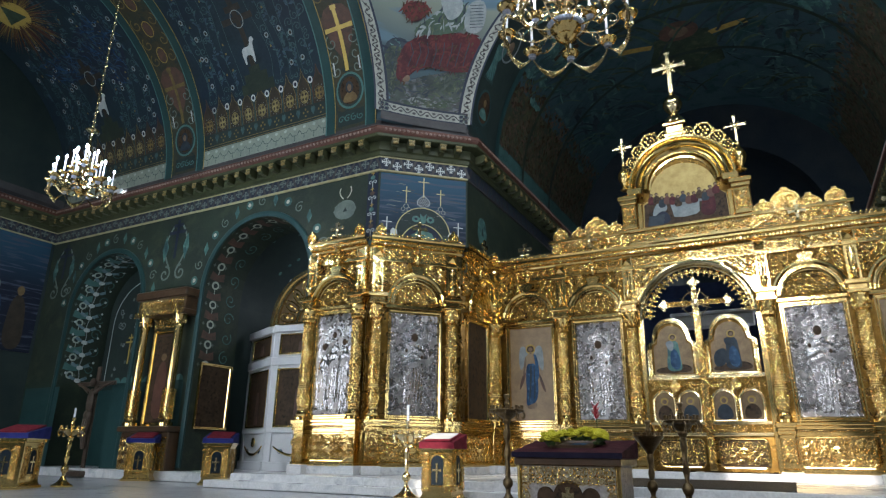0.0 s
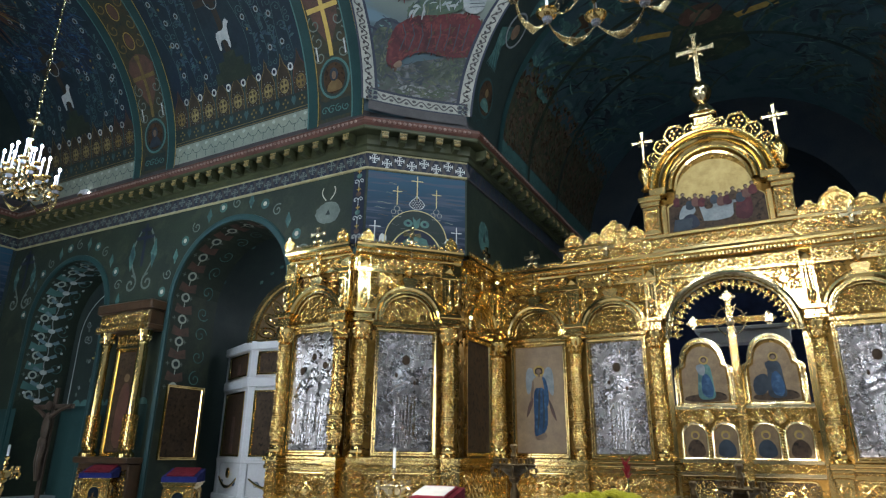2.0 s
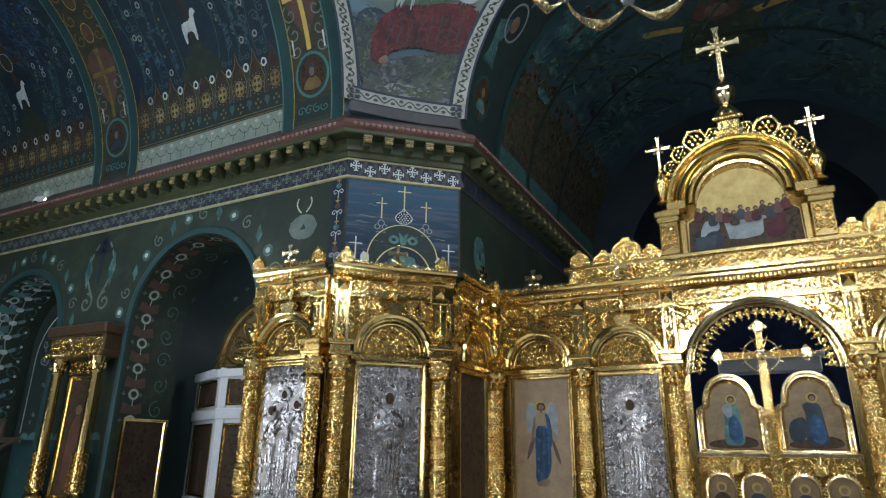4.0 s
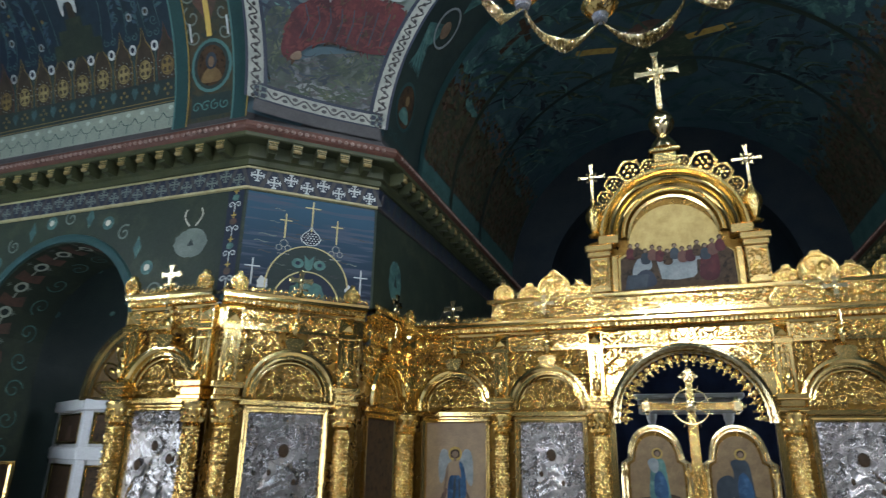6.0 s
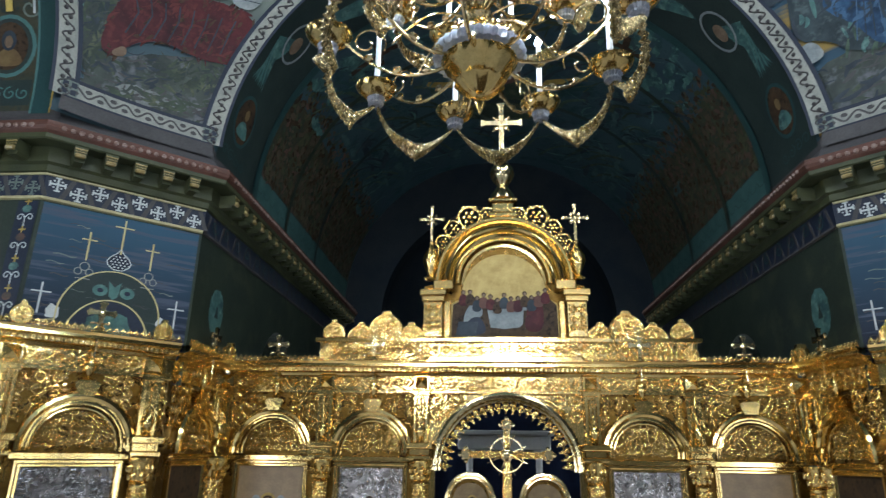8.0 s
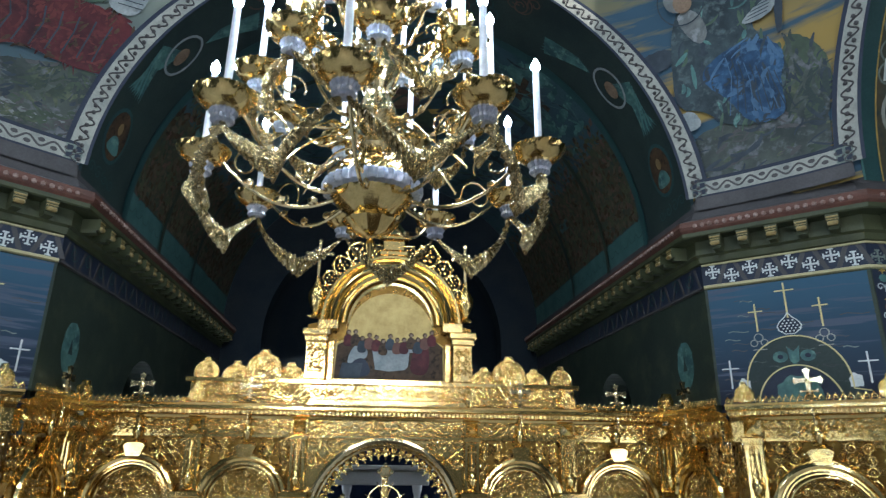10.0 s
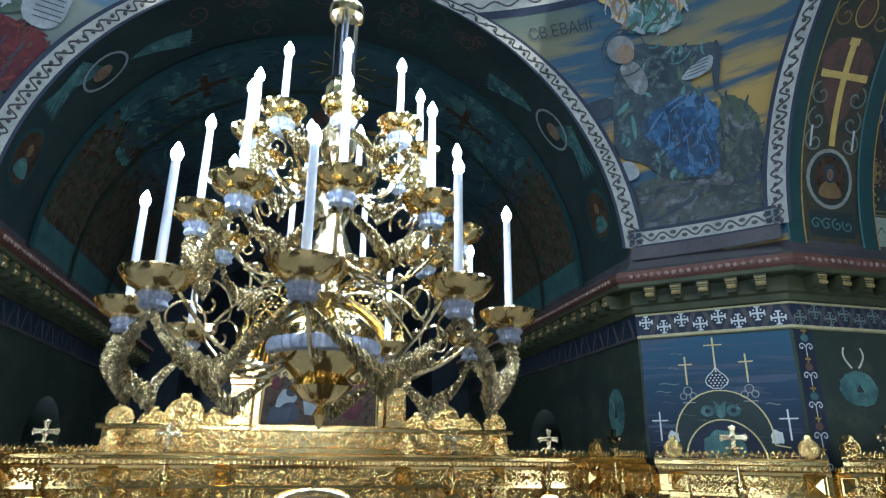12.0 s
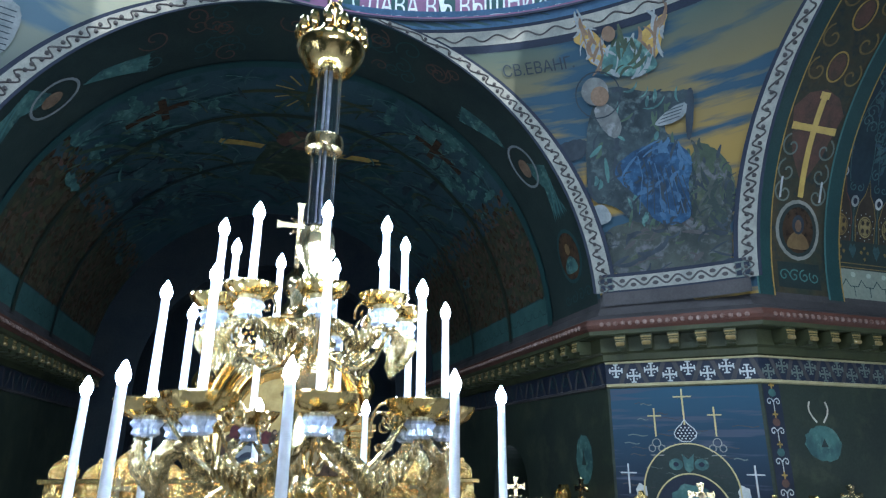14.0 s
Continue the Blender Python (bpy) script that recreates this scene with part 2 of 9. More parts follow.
GLASS = clear_glass("clear glass")
BULB = glowing("lit lamp", (0.62, 0.80, 1.0), 680.0)
BLUE_BLACK = material("deep blue black", (0.012, 0.019, 0.027), 0.6, 0.0, (0.022, 0.028, 0.032), 1.0, 0.8, 20, 0.1, spec=0.05)
CARPET = material("woven carpet", (0.075, 0.06, 0.045), 0.9, 0.0, (0.045, 0.036, 0.03), 7.0, 0.8, 160, 0.4)


# ---- mesh building ----
class Mesh:
    """Collects verts and faces."""

    def __init__(self):
        self.v, self.f = [], []

    def add(self, verts, faces, m=None):
        k = len(self.v)
        self.v += [tuple(m @ Vector(p)) for p in verts] if m else [tuple(p) for p in verts]
        self.f += [tuple(i + k for i in q) for q in faces]
        return self

    def box(self, x0, x1, y0, y1, z0, z1, m=None, c=0.0):
        """A box with its four upright and front edges chamfered by c."""
        if c <= 0:
            v = [(x, y, z) for z in (z0, z1) for x, y in ((x0, y0), (x1, y0), (x1, y1), (x0, y1))]
            return self.add(v, [(3, 2, 1, 0), (4, 5, 6, 7), (0, 1, 5, 4), (1, 2, 6, 5), (2, 3, 7, 6), (3, 0, 4, 7)], m)
        ring = lambda d, z: [(x0 + d, y0, z), (x1 - d, y0, z), (x1, y0 + d, z), (x1, y1 - d, z), (x1 - d, y1, z), (x0 + d, y1, z), (x0, y1 - d, z), (x0, y0 + d, z)]
        ins = lambda z: [(x + (c if x < (x0 + x1) / 2 else -c), y + (c if y < (y0 + y1) / 2 else -c), z) for x, y, _ in ring(c, z)]
        v = ins(z0) + ring(c, z0 + c) + ring(c, z1 - c) + ins(z1)
        f = [tuple(range(7, -1, -1)), tuple(range(24, 32))]
        for r in range(3):
            f += [(r * 8 + i, r * 8 + (i + 1) % 8, r * 8 + 8 + (i + 1) % 8, r * 8 + 8 + i) for i in range(8)]
        return self.add(v, f, m)

    def prism(self, poly, y0, y1, m=None):
        """An outline in x, z drawn out from y0 (front) to y1."""
        n = len(poly)
        v = [(x, y0, z) for x, z in poly] + [(x, y1, z) for x, z in poly]
        f = [tuple(range(n)), tuple(range(2 * n - 1, n - 1, -1))] + [(i, i + n, (i + 1) % n + n, (i + 1) % n) for i in range(n)]
        return self.add(v, f, m)

    def lathe(self, prof, n=16, m=None, wave=None):
        v, f = [], []
        for j, (r, z) in enumerate(prof):
            for i in range(n):
                a = 2 * math.pi * i / n
                k = r * (1 + (wave(a, z) if wave else 0))
                v.append((k * math.cos(a), k * math.sin(a), z))
        for j in range(len(prof) - 1):
            f += [(j * n + i, j * n + (i + 1) % n, (j + 1) * n + (i + 1) % n, (j + 1) * n + i) for i in range(n)]
        f += [tuple(range(n - 1, -1, -1)), tuple(range((len(prof) - 1) * n, len(prof) * n))]
        return self.add(v, f, m)

    def tube(self, pts, r, n=5, m=None, flat=1.0):
        """A rod along points; r may be a list."""
        pts = [Vector(p) for p in pts]
        k = len(pts)
        rs = r if isinstance(r, (list, tuple)) else [r] * k
        v, f = [], []
        side = None
        for i, p in enumerate(pts):
            d = (pts[min(i + 1, k - 1)] - pts[max(i - 1, 0)])
            d = d.normalized() if d.length > 1e-9 else Vector((0, 0, 1))
            if side is None:
                side = d.orthogonal().normalized()
            side = side - d * side.dot(d)
            side = side.normalized() if side.length > 1e-6 else d.orthogonal().normalized()
            up = d.cross(side)
            for j in range(n):
                a = 2 * math.pi * j / n
                v.append(p + side * (rs[i] * math.cos(a)) + up * (rs[i] * flat * math.sin(a)))
        for i in range(k - 1):
            f += [(i * n + j, i * n + (j + 1) % n, (i + 1) * n + (j + 1) % n, (i + 1) * n + j) for j in range(n)]
        f += [tuple(range(n - 1, -1, -1)), tuple(range((k - 1) * n, k * n))]
        return self.add(v, f, m)

    def grid(self, fn, nu, nv, m=None):
        """A sheet fn(u, v), u and v from 0 to 1."""
        v = [fn(i / nu, j / nv) for j in range(nv + 1) for i in range(nu + 1)]
        w = nu + 1
        return self.add(v, [(j * w + i, j * w + i + 1, (j + 1) * w + i + 1, (j + 1) * w + i) for j in range(nv) for i in range(nu)], m)

    def blob(self, c, rx, ry, rz, n=6, rings=4, m=None):
        v, f = [], []
        for j in range(rings + 1):
            a = math.pi * j / rings
            for i in range(n):
                b = 2 * math.pi * i / n
                v.append((c[0] + rx * math.sin(a) * math.cos(b), c[1] + ry * math.sin(a) * math.sin(b), c[2] - rz * math.cos(a)))
        for j in range(rings):
            f += [(j * n + i, j * n + (i + 1) % n, (j + 1) * n + (i + 1) % n, (j + 1) * n + i) for i in range(n)]
        return self.add(v, f, m)

    def data(self, name, mat, smooth=False):
        me = bpy.data.meshes.new(name)
        me.from_pydata(self.v, [], self.f)
        me.materials.append(mat)
        if smooth:
            me.polygons.foreach_set("use_smooth", [True] * len(me.polygons))
            me.set_sharp_from_angle(angle=radians(42))
        me.update()
        return me


def part(name, mesh, mat, parent=None, label="", smooth=False, m=None):
    """Links a mesh as one object under a thing or a part."""
    me = mesh if isinstance(mesh, bpy.types.Mesh) else mesh.data(name, mat, smooth)
    ob = new(name, me)
    if parent:
        ob.parent = parent
    if m is not None:
        ob.matrix_basis = m
    if label:
        ob["label"] = label
    if "carving" in name:
        tagged(ob, label, kind="stuff")
    return ob


def thing(name, m, label, category, group="", kind=""):
    ob = new(name)
    ob.matrix_basis = m
    ob.empty_display_size = 0.1
    return tagged(ob, label, category, group, kind)


def structure(name, mesh, mat, label, category="", smooth=False):
    ob = part(name, mesh, mat, None, "", smooth)
    return tagged(ob, label, category or name.split("_")[0], "", "structure")


def arc(cx, cz, r, a0, a1, n, squash=1.0):
    return [(cx + r * math.cos(radians(a0 + (a1 - a0) * i / n)), cz + squash * r * math.sin(radians(a0 + (a1 - a0) * i / n))) for i in range(n + 1)]


def spiral(cx, cz, r, a0, turns, hand=1, n=18):
    return [(cx + r * (1 - 0.86 * i / n) * math.cos(a0 + hand * turns * 2 * math.pi * i / n), cz + r * (1 - 0.86 * i / n) * math.sin(a0 + hand * turns * 2 * math.pi * i / n)) for i in range(n + 1)]


CARVINGS = {}


def carving(w, h, cell=0.17, seed=1, inside=None, mat=None):
    """Carved acanthus scrolls that fill a panel w by h, mirrored about its middle, as shared mesh data in x, z."""
    key = (round(w, 2), round(h, 2), cell, seed)
    cell *= 1.2 if cell > 0.08 else 1.0
    if key in CARVINGS:
        return CARVINGS[key]
    rng = random.Random(seed)
    mesh = Mesh()
    nx, nz = max(1, round(w / 2 / cell)), max(1, round(h / cell))
    cw, ch = w / 2 / nx, h / nz
    for i in range(nx):
        for j in range(nz):
            x, z = (i + 0.5) * cw, -h / 2 + (j + 0.5) * ch
            if inside and not inside(x, z):
                continue
            r = 0.5 * min(cw, ch) * rng.uniform(0.92, 1.08)
            hand, a0 = (1 if (i + j) % 2 else -1), rng.uniform(0, 6.28)
            sp = spiral(x, z, r, a0, 1.75, hand, 20)
            leaf = [(x + r * 0.9 * math.cos(a0 + k), z + r * 0.9 * math.sin(a0 + k)) for k in (0.6, 2.2, 3.9, 5.2)]
            for s in (1, -1):
                mesh.tube([(s * px, -0.02 - 0.03 * k / 20, pz) for k, (px, pz) in enumerate(sp)], [r * (0.175 - 0.004 * k) for k in range(21)], 5)
                mesh.blob((s * x, -0.03, z), r * 0.2, r * 0.3, r * 0.2, 6, 3)
                for ax, az in ((0.5, 0.5), (0.5, -0.5), (0.5, 0.0), (0.0, 0.5)):
                    gx, gz = x + ax * cw, z + az * ch
                    for q in range(3):
                        t = a0 + 2.1 * q
                        mesh.blob((s * (gx + r * 0.2 * math.cos(t)), -0.016, gz + r * 0.2 * math.sin(t)), r * 0.17, r * 0.2, r * 0.17, 5, 3)
                for k in (1, 3, 5, 7, 9, 11):
                    px, pz = sp[k]
                    ux, uz = (px - x), (pz - z)
                    q = r * 0.24 / max(1e-4, math.hypot(ux, uz))
                    mesh.blob((s * (px + ux * q), -0.02, pz + uz * q), r * 0.13, r * 0.2, r * 0.13, 5, 3)
                for lx, lz in leaf:
                    mesh.blob((s * lx, -0.012, lz), r * 0.2, r * 0.2, r * 0.15, 5, 3)
    CARVINGS[key] = mesh.data("carving", mat or GOLD_CARVED, True)
    return CARVINGS[key]


def frame_ring(mesh, x0, x1, z0, z1, w, d0, d1, m=None):
    """A mitred picture frame with a raised outer lip; the front at y = -d1, the inner lip at -d0."""
    prof = [(0.0, 0.0), (0.0, d1), (w * 0.3, d1), (w * 0.55, d1 * 0.72), (w * 0.8, d1 * 0.72), (w, d0), (w, 0.0)]
    v, f, n = [], [], len(prof)
    for sx, sz in ((0, 0), (1, 0), (1, 1), (0, 1)):
        for o, d in prof:
            v.append(((x1 - o) if sx else (x0 + o), -d, (z1 - o) if sz else (z0 + o)))
    for c in range(4):
        e = (c + 1) % 4
        f += [(c * n + i, e * n + i, e * n + i + 1, c * n + i + 1) for i in range(n - 1)]
    return mesh.add(v, f, m)


def cross_outline(h, w, t, flare=1.5):
    """A cross with flared arms, its foot at 0."""
    c, f = h * 0.64, t * flare
    return [(-t / 2, 0), (t / 2, 0), (t / 2, c - t / 2), (w / 2 - t, c - t / 2), (w / 2, c - f / 2), (w / 2, c + f / 2), (w / 2 - t, c + t / 2), (t / 2, c + t / 2), (t / 2, h - t),
            (f / 2, h), (-f / 2, h), (-t / 2, h - t), (-t / 2, c + t / 2), (-w / 2 + t, c + t / 2), (-w / 2, c + f / 2), (-w / 2, c - f / 2), (-w / 2 + t, c - t / 2), (-t / 2, c - t / 2)]


def strokes(polys, r=0.01, y=-0.004):
    """Flat ribbon lines in x, z as one mesh, thickness 3 mm."""
    mesh = Mesh()
    for pl in polys:
        mesh.tube([(x, y, z) for x, z in pl], r, 4, None, 0.3)
    return mesh


def disc(x, z, r, n=12):
    return [(x + r * math.cos(2 * math.pi * i / n), z + r * math.sin(2 * math.pi * i / n)) for i in range(n)]


def rounded_path(x0, x1, z0, z1, r, n=5):
    out = []
    for cx, cz, a0 in ((x1 - r, z0 + r, -90), (x1 - r, z1 - r, 0), (x0 + r, z1 - r, 90), (x0 + r, z0 + r, 180)):
        out += [(cx + r * math.cos(radians(a0 + 90 * i / n)), cz + r * math.sin(radians(a0 + 90 * i / n))) for i in range(n + 1)]
    return out + [out[0]]


def curvy(poly, rounds=2):
    """Rounds the corners of an outline."""
    for _ in range(rounds):
        poly = [q for i, p in enumerate(poly) for q in ((p[0] * 0.75 + poly[(i + 1) % len(poly)][0] * 0.25, p[1] * 0.75 + poly[(i + 1) % len(poly)][1] * 0.25), (p[0] * 0.25 + poly[(i + 1) % len(poly)][0] * 0.75, p[1] * 0.25 + poly[(i + 1) % len(poly)][1] * 0.75))]
    return poly

# ---- large structure ----
def wall_mesh(u0, u1, z0, z1, thick, openings=(), n=20):
    """An upright wall in x, z from y = 0 (face) to y = thick, with arched openings (middle, half width, springing, sill)."""
    mesh, x = Mesh(), u0
    for c, r, zs, sill in sorted(openings):
        mesh.box(x, c - r, 0, thick, z0, z1)
        pts = arc(c, zs, r, 180, 0, n)
        for (xa, za), (xb, zb) in zip(pts, pts[1:]):
            mesh.prism([(xa, za), (xb, zb), (xb, z1), (xa, z1)], 0, thick)
        if sill > z0:
            mesh.box(c - r, c + r, 0, thick, z0, sill)
        x = c + r
    mesh.box(x, u1, 0, thick, z0, z1)
    return mesh


def moved(mesh, m):
    mesh.v = [tuple(m @ Vector(p)) for p in mesh.v]
    return mesh


W_END = -13.2
ASSUMED_WINDOWS = [(9.4, 1.1, 5.4, 1.3), (14.9, 1.5, 5.4, 1.3)]   # assumed openings in unseen walls: middle, half width, springing, sill
floor = structure("floor", Mesh().box(-30, 30, -20, 30, -0.3, -0.012), MARBLE_FLOOR, "grey marble slab floor with fine joints", "floor")

# walls of the arms: the face looks into the arm
NORTH_EAST_OPEN = [(-10.4, 1.82, 4.9, 0.0), (-16.5, 1.66, 4.87, 0.0)]
wall_ne = structure("wall_north_arm_east", moved(wall_mesh(-19.8, -RG, 0, ZS, 1.35, NORTH_EAST_OPEN), pose(0, WN, 0)), GREEN_WALL, "dark green painted wall with arched openings", "wall")
structure("wall_south_arm_east", moved(wall_mesh(RG, 19.8, 0, ZS, 1.35, [(10.5, 1.62, 4.95, 0.0), (16.9, 1.2, 5.0, 0.0)]), pose(0, WN, 0)), GREEN_WALL, "dark green painted wall with arched openings", "wall")
for s, nm in ((-1, "north"), (1, "south")):
    mesh = Mesh()
    a, b = Vector((s * RG, WN, 0)), Vector((s * RA, CY + RF, 0))
    back = Vector((s * RG, CY + RF, 0))
    tri = [(0, 1, 4, 3), (1, 2, 5, 4), (2, 0, 3, 5), (0, 2, 1), (3, 4, 5)]
    mesh.add([(p.x, p.y, z) for z in (4.9, ZS + 0.35) for p in (a, b, back)], tri)
    mesh.add([(p.x, p.y, z) for z in (0, 4.9) for p in (a + Vector((0, 0.5, 0)), b + Vector((s * 0.5, 0, 0)), back)], tri)
    structure("pier_" + nm, mesh, GREEN_WALL, "chamfered dark green pier under the pendentive", "pier")
    side = wall_mesh(CY + RF, EAST_END, 5.3, ZS, 0.9, [(17.3, 0.95, 5.5, 5.3)])
    low = wall_mesh(CY + RF, EAST_END, 0, 5.3, 0.4)
    side.add([(x, y + 0.5, z) for x, y, z in low.v], low.f)
    structure("wall_altar_" + nm, moved(side, Matrix(((0, s, 0, s * RA), (1, 0, 0, 0), (0, 0, 1, 0), (0, 0, 0, 1)))), GREEN_WALL, "dark green altar side wall", "wall")
    structure("wall_end_" + nm, Mesh().box(s * 19.8, s * 20.6, 1.0, 12.8, 0, 14.6), GREEN_DARK, "dark painted end wall of the arm", "wall")
    structure("wall_west_" + nm, moved(wall_mesh(*sorted((s * RG, s * 19.8)), 0, ZS, 0.9, [(s * c, r, zs, sill) for c, r, zs, sill in ASSUMED_WINDOWS]), pose(0, 0.64, 0)).box(s * RA, s * RG, W_END, 0.18, 0, ZS), GREEN_DARK, "dark green painted wall", "wall")
    # side chapel that shows through the arches
    structure("wall_chapel_" + nm, Mesh().box(s * 6.6, s * 20, 17.0, 17.4, 0, ZS).box(s * 20, s * 20.4, 12.7, 17.4, 0, ZS), GREEN_DARK, "dark wall of the side chapel", "wall")
    structure("ceiling_chapel_" + nm, Mesh().box(s * 6.0, s * 20.4, 12.7, 17.4, 7.4, 7.7), GREEN_DARK, "dark ceiling of the side chapel", "ceiling")

structure("vault_chapel_north", Mesh().grid(lambda u, v: (-10.5 + 2.4 * math.cos(math.pi * u), WN + 1.36 + 3.9 * v, 4.9 + 2.4 * math.sin(math.pi * u)), 28, 8).box(-13.0, -12.9, WN + 1.36, 16.9, 0.0, 4.9).box(-8.1, -8.0, WN + 1.36, 16.9, 0.0, 4.9), GREEN_DARK, "green painted barrel vault of the side chapel", "vault", True)

# end wall of the altar with its apse arch, and the unseen west wall with two assumed windows
# shade at the altar's end is put into a near-black colour
structure("wall_altar_end", moved(wall_mesh(-RA, RA, 0, 14.2, 0.6, [(0, 3.75, 8.1, 0.0)], 28), pose(0, EAST_END - 3, 0)), BLUE_BLACK, "wall darkened for shade, with a tall apse arch", "wall")
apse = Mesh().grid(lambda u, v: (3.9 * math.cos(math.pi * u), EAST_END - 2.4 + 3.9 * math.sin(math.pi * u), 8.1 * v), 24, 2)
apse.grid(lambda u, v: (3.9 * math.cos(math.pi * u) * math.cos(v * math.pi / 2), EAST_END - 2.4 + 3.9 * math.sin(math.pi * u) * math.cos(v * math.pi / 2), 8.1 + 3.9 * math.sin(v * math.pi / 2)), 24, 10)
structure("wall_apse", apse, BLUE_BLACK, "apse darkened for shade", "wall", True)
# assumed openings, placed to aim the sun patches
WEST_WINDOWS = [(-4.0, 0.62, 9.2, 7.7), (1.45, 1.25, 9.85, 9.45)]
structure("wall_west", moved(wall_mesh(-RA, RA, 0, 14.2, 0.5, WEST_WINDOWS), pose(0, W_END - 0.5, 0)), GREEN_DARK, "dark green west wall with two windows", "wall")

# barrel vaults
def barrel(name, a0, a1, along, mat, label):
    """A half-round vault from a0 to a1 along x (north, south) or y (east, west)."""
    def at(r, q, th):
        r += (RB - RA) if along == "x" else 0.0
        c, z = r * math.cos(th), ZS + r * math.sin(th)
        return (q, CY + c, z) if along == "x" else (c, q, z)
    mesh = Mesh()
    for r in (RA, RA + 0.45):
        mesh.grid(lambda u, v: at(r, a0 + (a1 - a0) * u, math.pi * v), 10, 40)
    return structure(name, mesh, mat, label, "vault", True)


vault_n = barrel("vault_north", -RG, -19.9, "x", BLUE_VAULT, "blue painted barrel vault with stars and plants")
vault_s = barrel("vault_south", RG, 19.9, "x", BLUE_VAULT, "blue painted barrel vault")
vault_e = barrel("vault_east", CY + RF, EAST_END - 2.9, "y", NIGHT, "dark night blue barrel vault over the altar")
barrel("vault_west", CY - RF, W_END - 0.5, "y", NIGHT, "dark blue barrel vault")


# pendentives, drum and dome
def ball(az, el, off=0.0):
    r = RS - off
    return (CX + r * math.cos(el) * math.sin(az), CY + r * math.cos(el) * math.cos(az), ZS + r * math.sin(el))


EL_TOP = math.asin(RA / RS)


def az_edge(el, inset=0.0, plane=RF):
    """Angle from the arch's middle line at which a pendentive begins, inset metres from the arch."""
    return math.acos(min(1, plane / (RS * math.cos(el)))) + inset / (RS * math.cos(el))


def planes(turn):
    """The arch planes at the low and the high side of the pendentive that begins at turn."""
    return (RG, RF) if math.cos(turn) ** 2 < 0.5 else (RF, RG)


def pendentive(name, turn, mat, label):
    mesh = Mesh()
    for off in (0.0, -0.4):
        def fn(u, v, off=off):
            el = EL_TOP * v
            a, c = (az_edge(el, 0.0, p) for p in planes(turn))
            return ball(turn + a + (math.pi / 2 - a - c) * u, el, off)
        mesh.grid(fn, 24, 24)
    return structure(name, mesh, mat, label, "pendentive", True)


pend_ne = pendentive("pendentive_north", -math.pi / 2, SKY_RED, "painted pendentive with a red-robed seated shape and hills")
pend_se = pendentive("pendentive_south", 0.0, SKY_EAST, "painted pendentive with a blue-robed seated shape under an evening sky")
pendentive("pendentive_west_north", math.pi, SKY_EAST, "painted pendentive")
pendentive("pendentive_west_south", math.pi / 2, SKY_RED, "painted pendentive")
ZR = ZS + RA
drum = Mesh()
for k in range(8):
    a0 = 2 * math.pi * k / 8
    for lo, hi, z0, z1 in ((0, 1, ZR, 14.9), (0, 0.3, 14.9, 17.3), (0.7, 1, 14.9, 17.3), (0, 1, 17.3, 18.2)):
        for r in (RF, RF + 0.5):
            drum.grid(lambda u, v: (r * math.sin(a0 + (lo + (hi - lo) * u) * math.pi / 4), CY + r * math.cos(a0 + (lo + (hi - lo) * u) * math.pi / 4), z0 + (z1 - z0) * v), 6, 1)
drum.grid(lambda u, v: (RF * math.cos(v * math.pi / 2) * math.sin(2 * math.pi * u), CY + RF * math.cos(v * math.pi / 2) * math.cos(2 * math.pi * u), 18.2 + RF * math.sin(v * math.pi / 2)), 40, 12)
structure("dome", drum, TEAL, "painted drum and dome with eight windows", "dome", True)

# daylight: the sun, and lamps added out of view
sun = bpy.data.lights.new("sun", "SUN")
sun.energy, sun.angle, sun.color = 5.0, radians(0.6), (1.0, 0.93, 0.82)
new("sun", sun).matrix_world = look((0, -30, 12.0), (0, 0, 12.0 - 30 * math.tan(radians(18.5))))
# general light from lamps added in the drum's assumed, unseen windows
for k in range(8):
    a = 2 * math.pi * (k + 0.5) / 8
    p = Vector((6.3 * math.sin(a), CY + 6.3 * math.cos(a), 16.1))
    area_lamp("window_light", look(p, (0, CY, 12.5)), 1.9, 2.3, DRUM_W, (0.78, 0.90, 1.0))
# lamps added in the assumed west openings, for the gilding to mirror
for c, r, zs, sill in WEST_WINDOWS:
    area_lamp("window_light", look((c, W_END - 0.05, (zs + sill + r) / 2), (c, 10, 4.0)), 2 * r, zs + r - sill, WEST_W * r, (0.95, 0.97, 1.0))
# lamp added to brighten the chapel vault; the wall has no window
area_lamp("window_light", look((-10.5, 16.85, 6.2), (-10.5, 12.0, 3.5)), 1.6, 1.4, 70.0, (0.75, 0.88, 1.0))

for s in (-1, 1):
    for k, (c, r, zs, sill) in enumerate(ASSUMED_WINDOWS):
        # unseen slab added to keep direct sun out of the opening
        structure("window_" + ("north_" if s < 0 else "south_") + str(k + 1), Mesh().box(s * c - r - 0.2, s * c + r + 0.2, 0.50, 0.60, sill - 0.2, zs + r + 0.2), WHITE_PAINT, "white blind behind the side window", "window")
        # added lamp brightens the arm and the gilding; no window known here
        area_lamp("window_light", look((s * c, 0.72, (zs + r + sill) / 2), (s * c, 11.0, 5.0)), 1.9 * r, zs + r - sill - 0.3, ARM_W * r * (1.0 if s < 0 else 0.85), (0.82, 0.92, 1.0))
    # lamp added for altar daylight; no opening stands at this spot
    area_lamp("window_light", look((s * (RA + 0.42), 19.0, 3.7), (0, 19.0, 7.5)), 1.6, 2.0, ALTAR_W, (0.78, 0.90, 1.0))

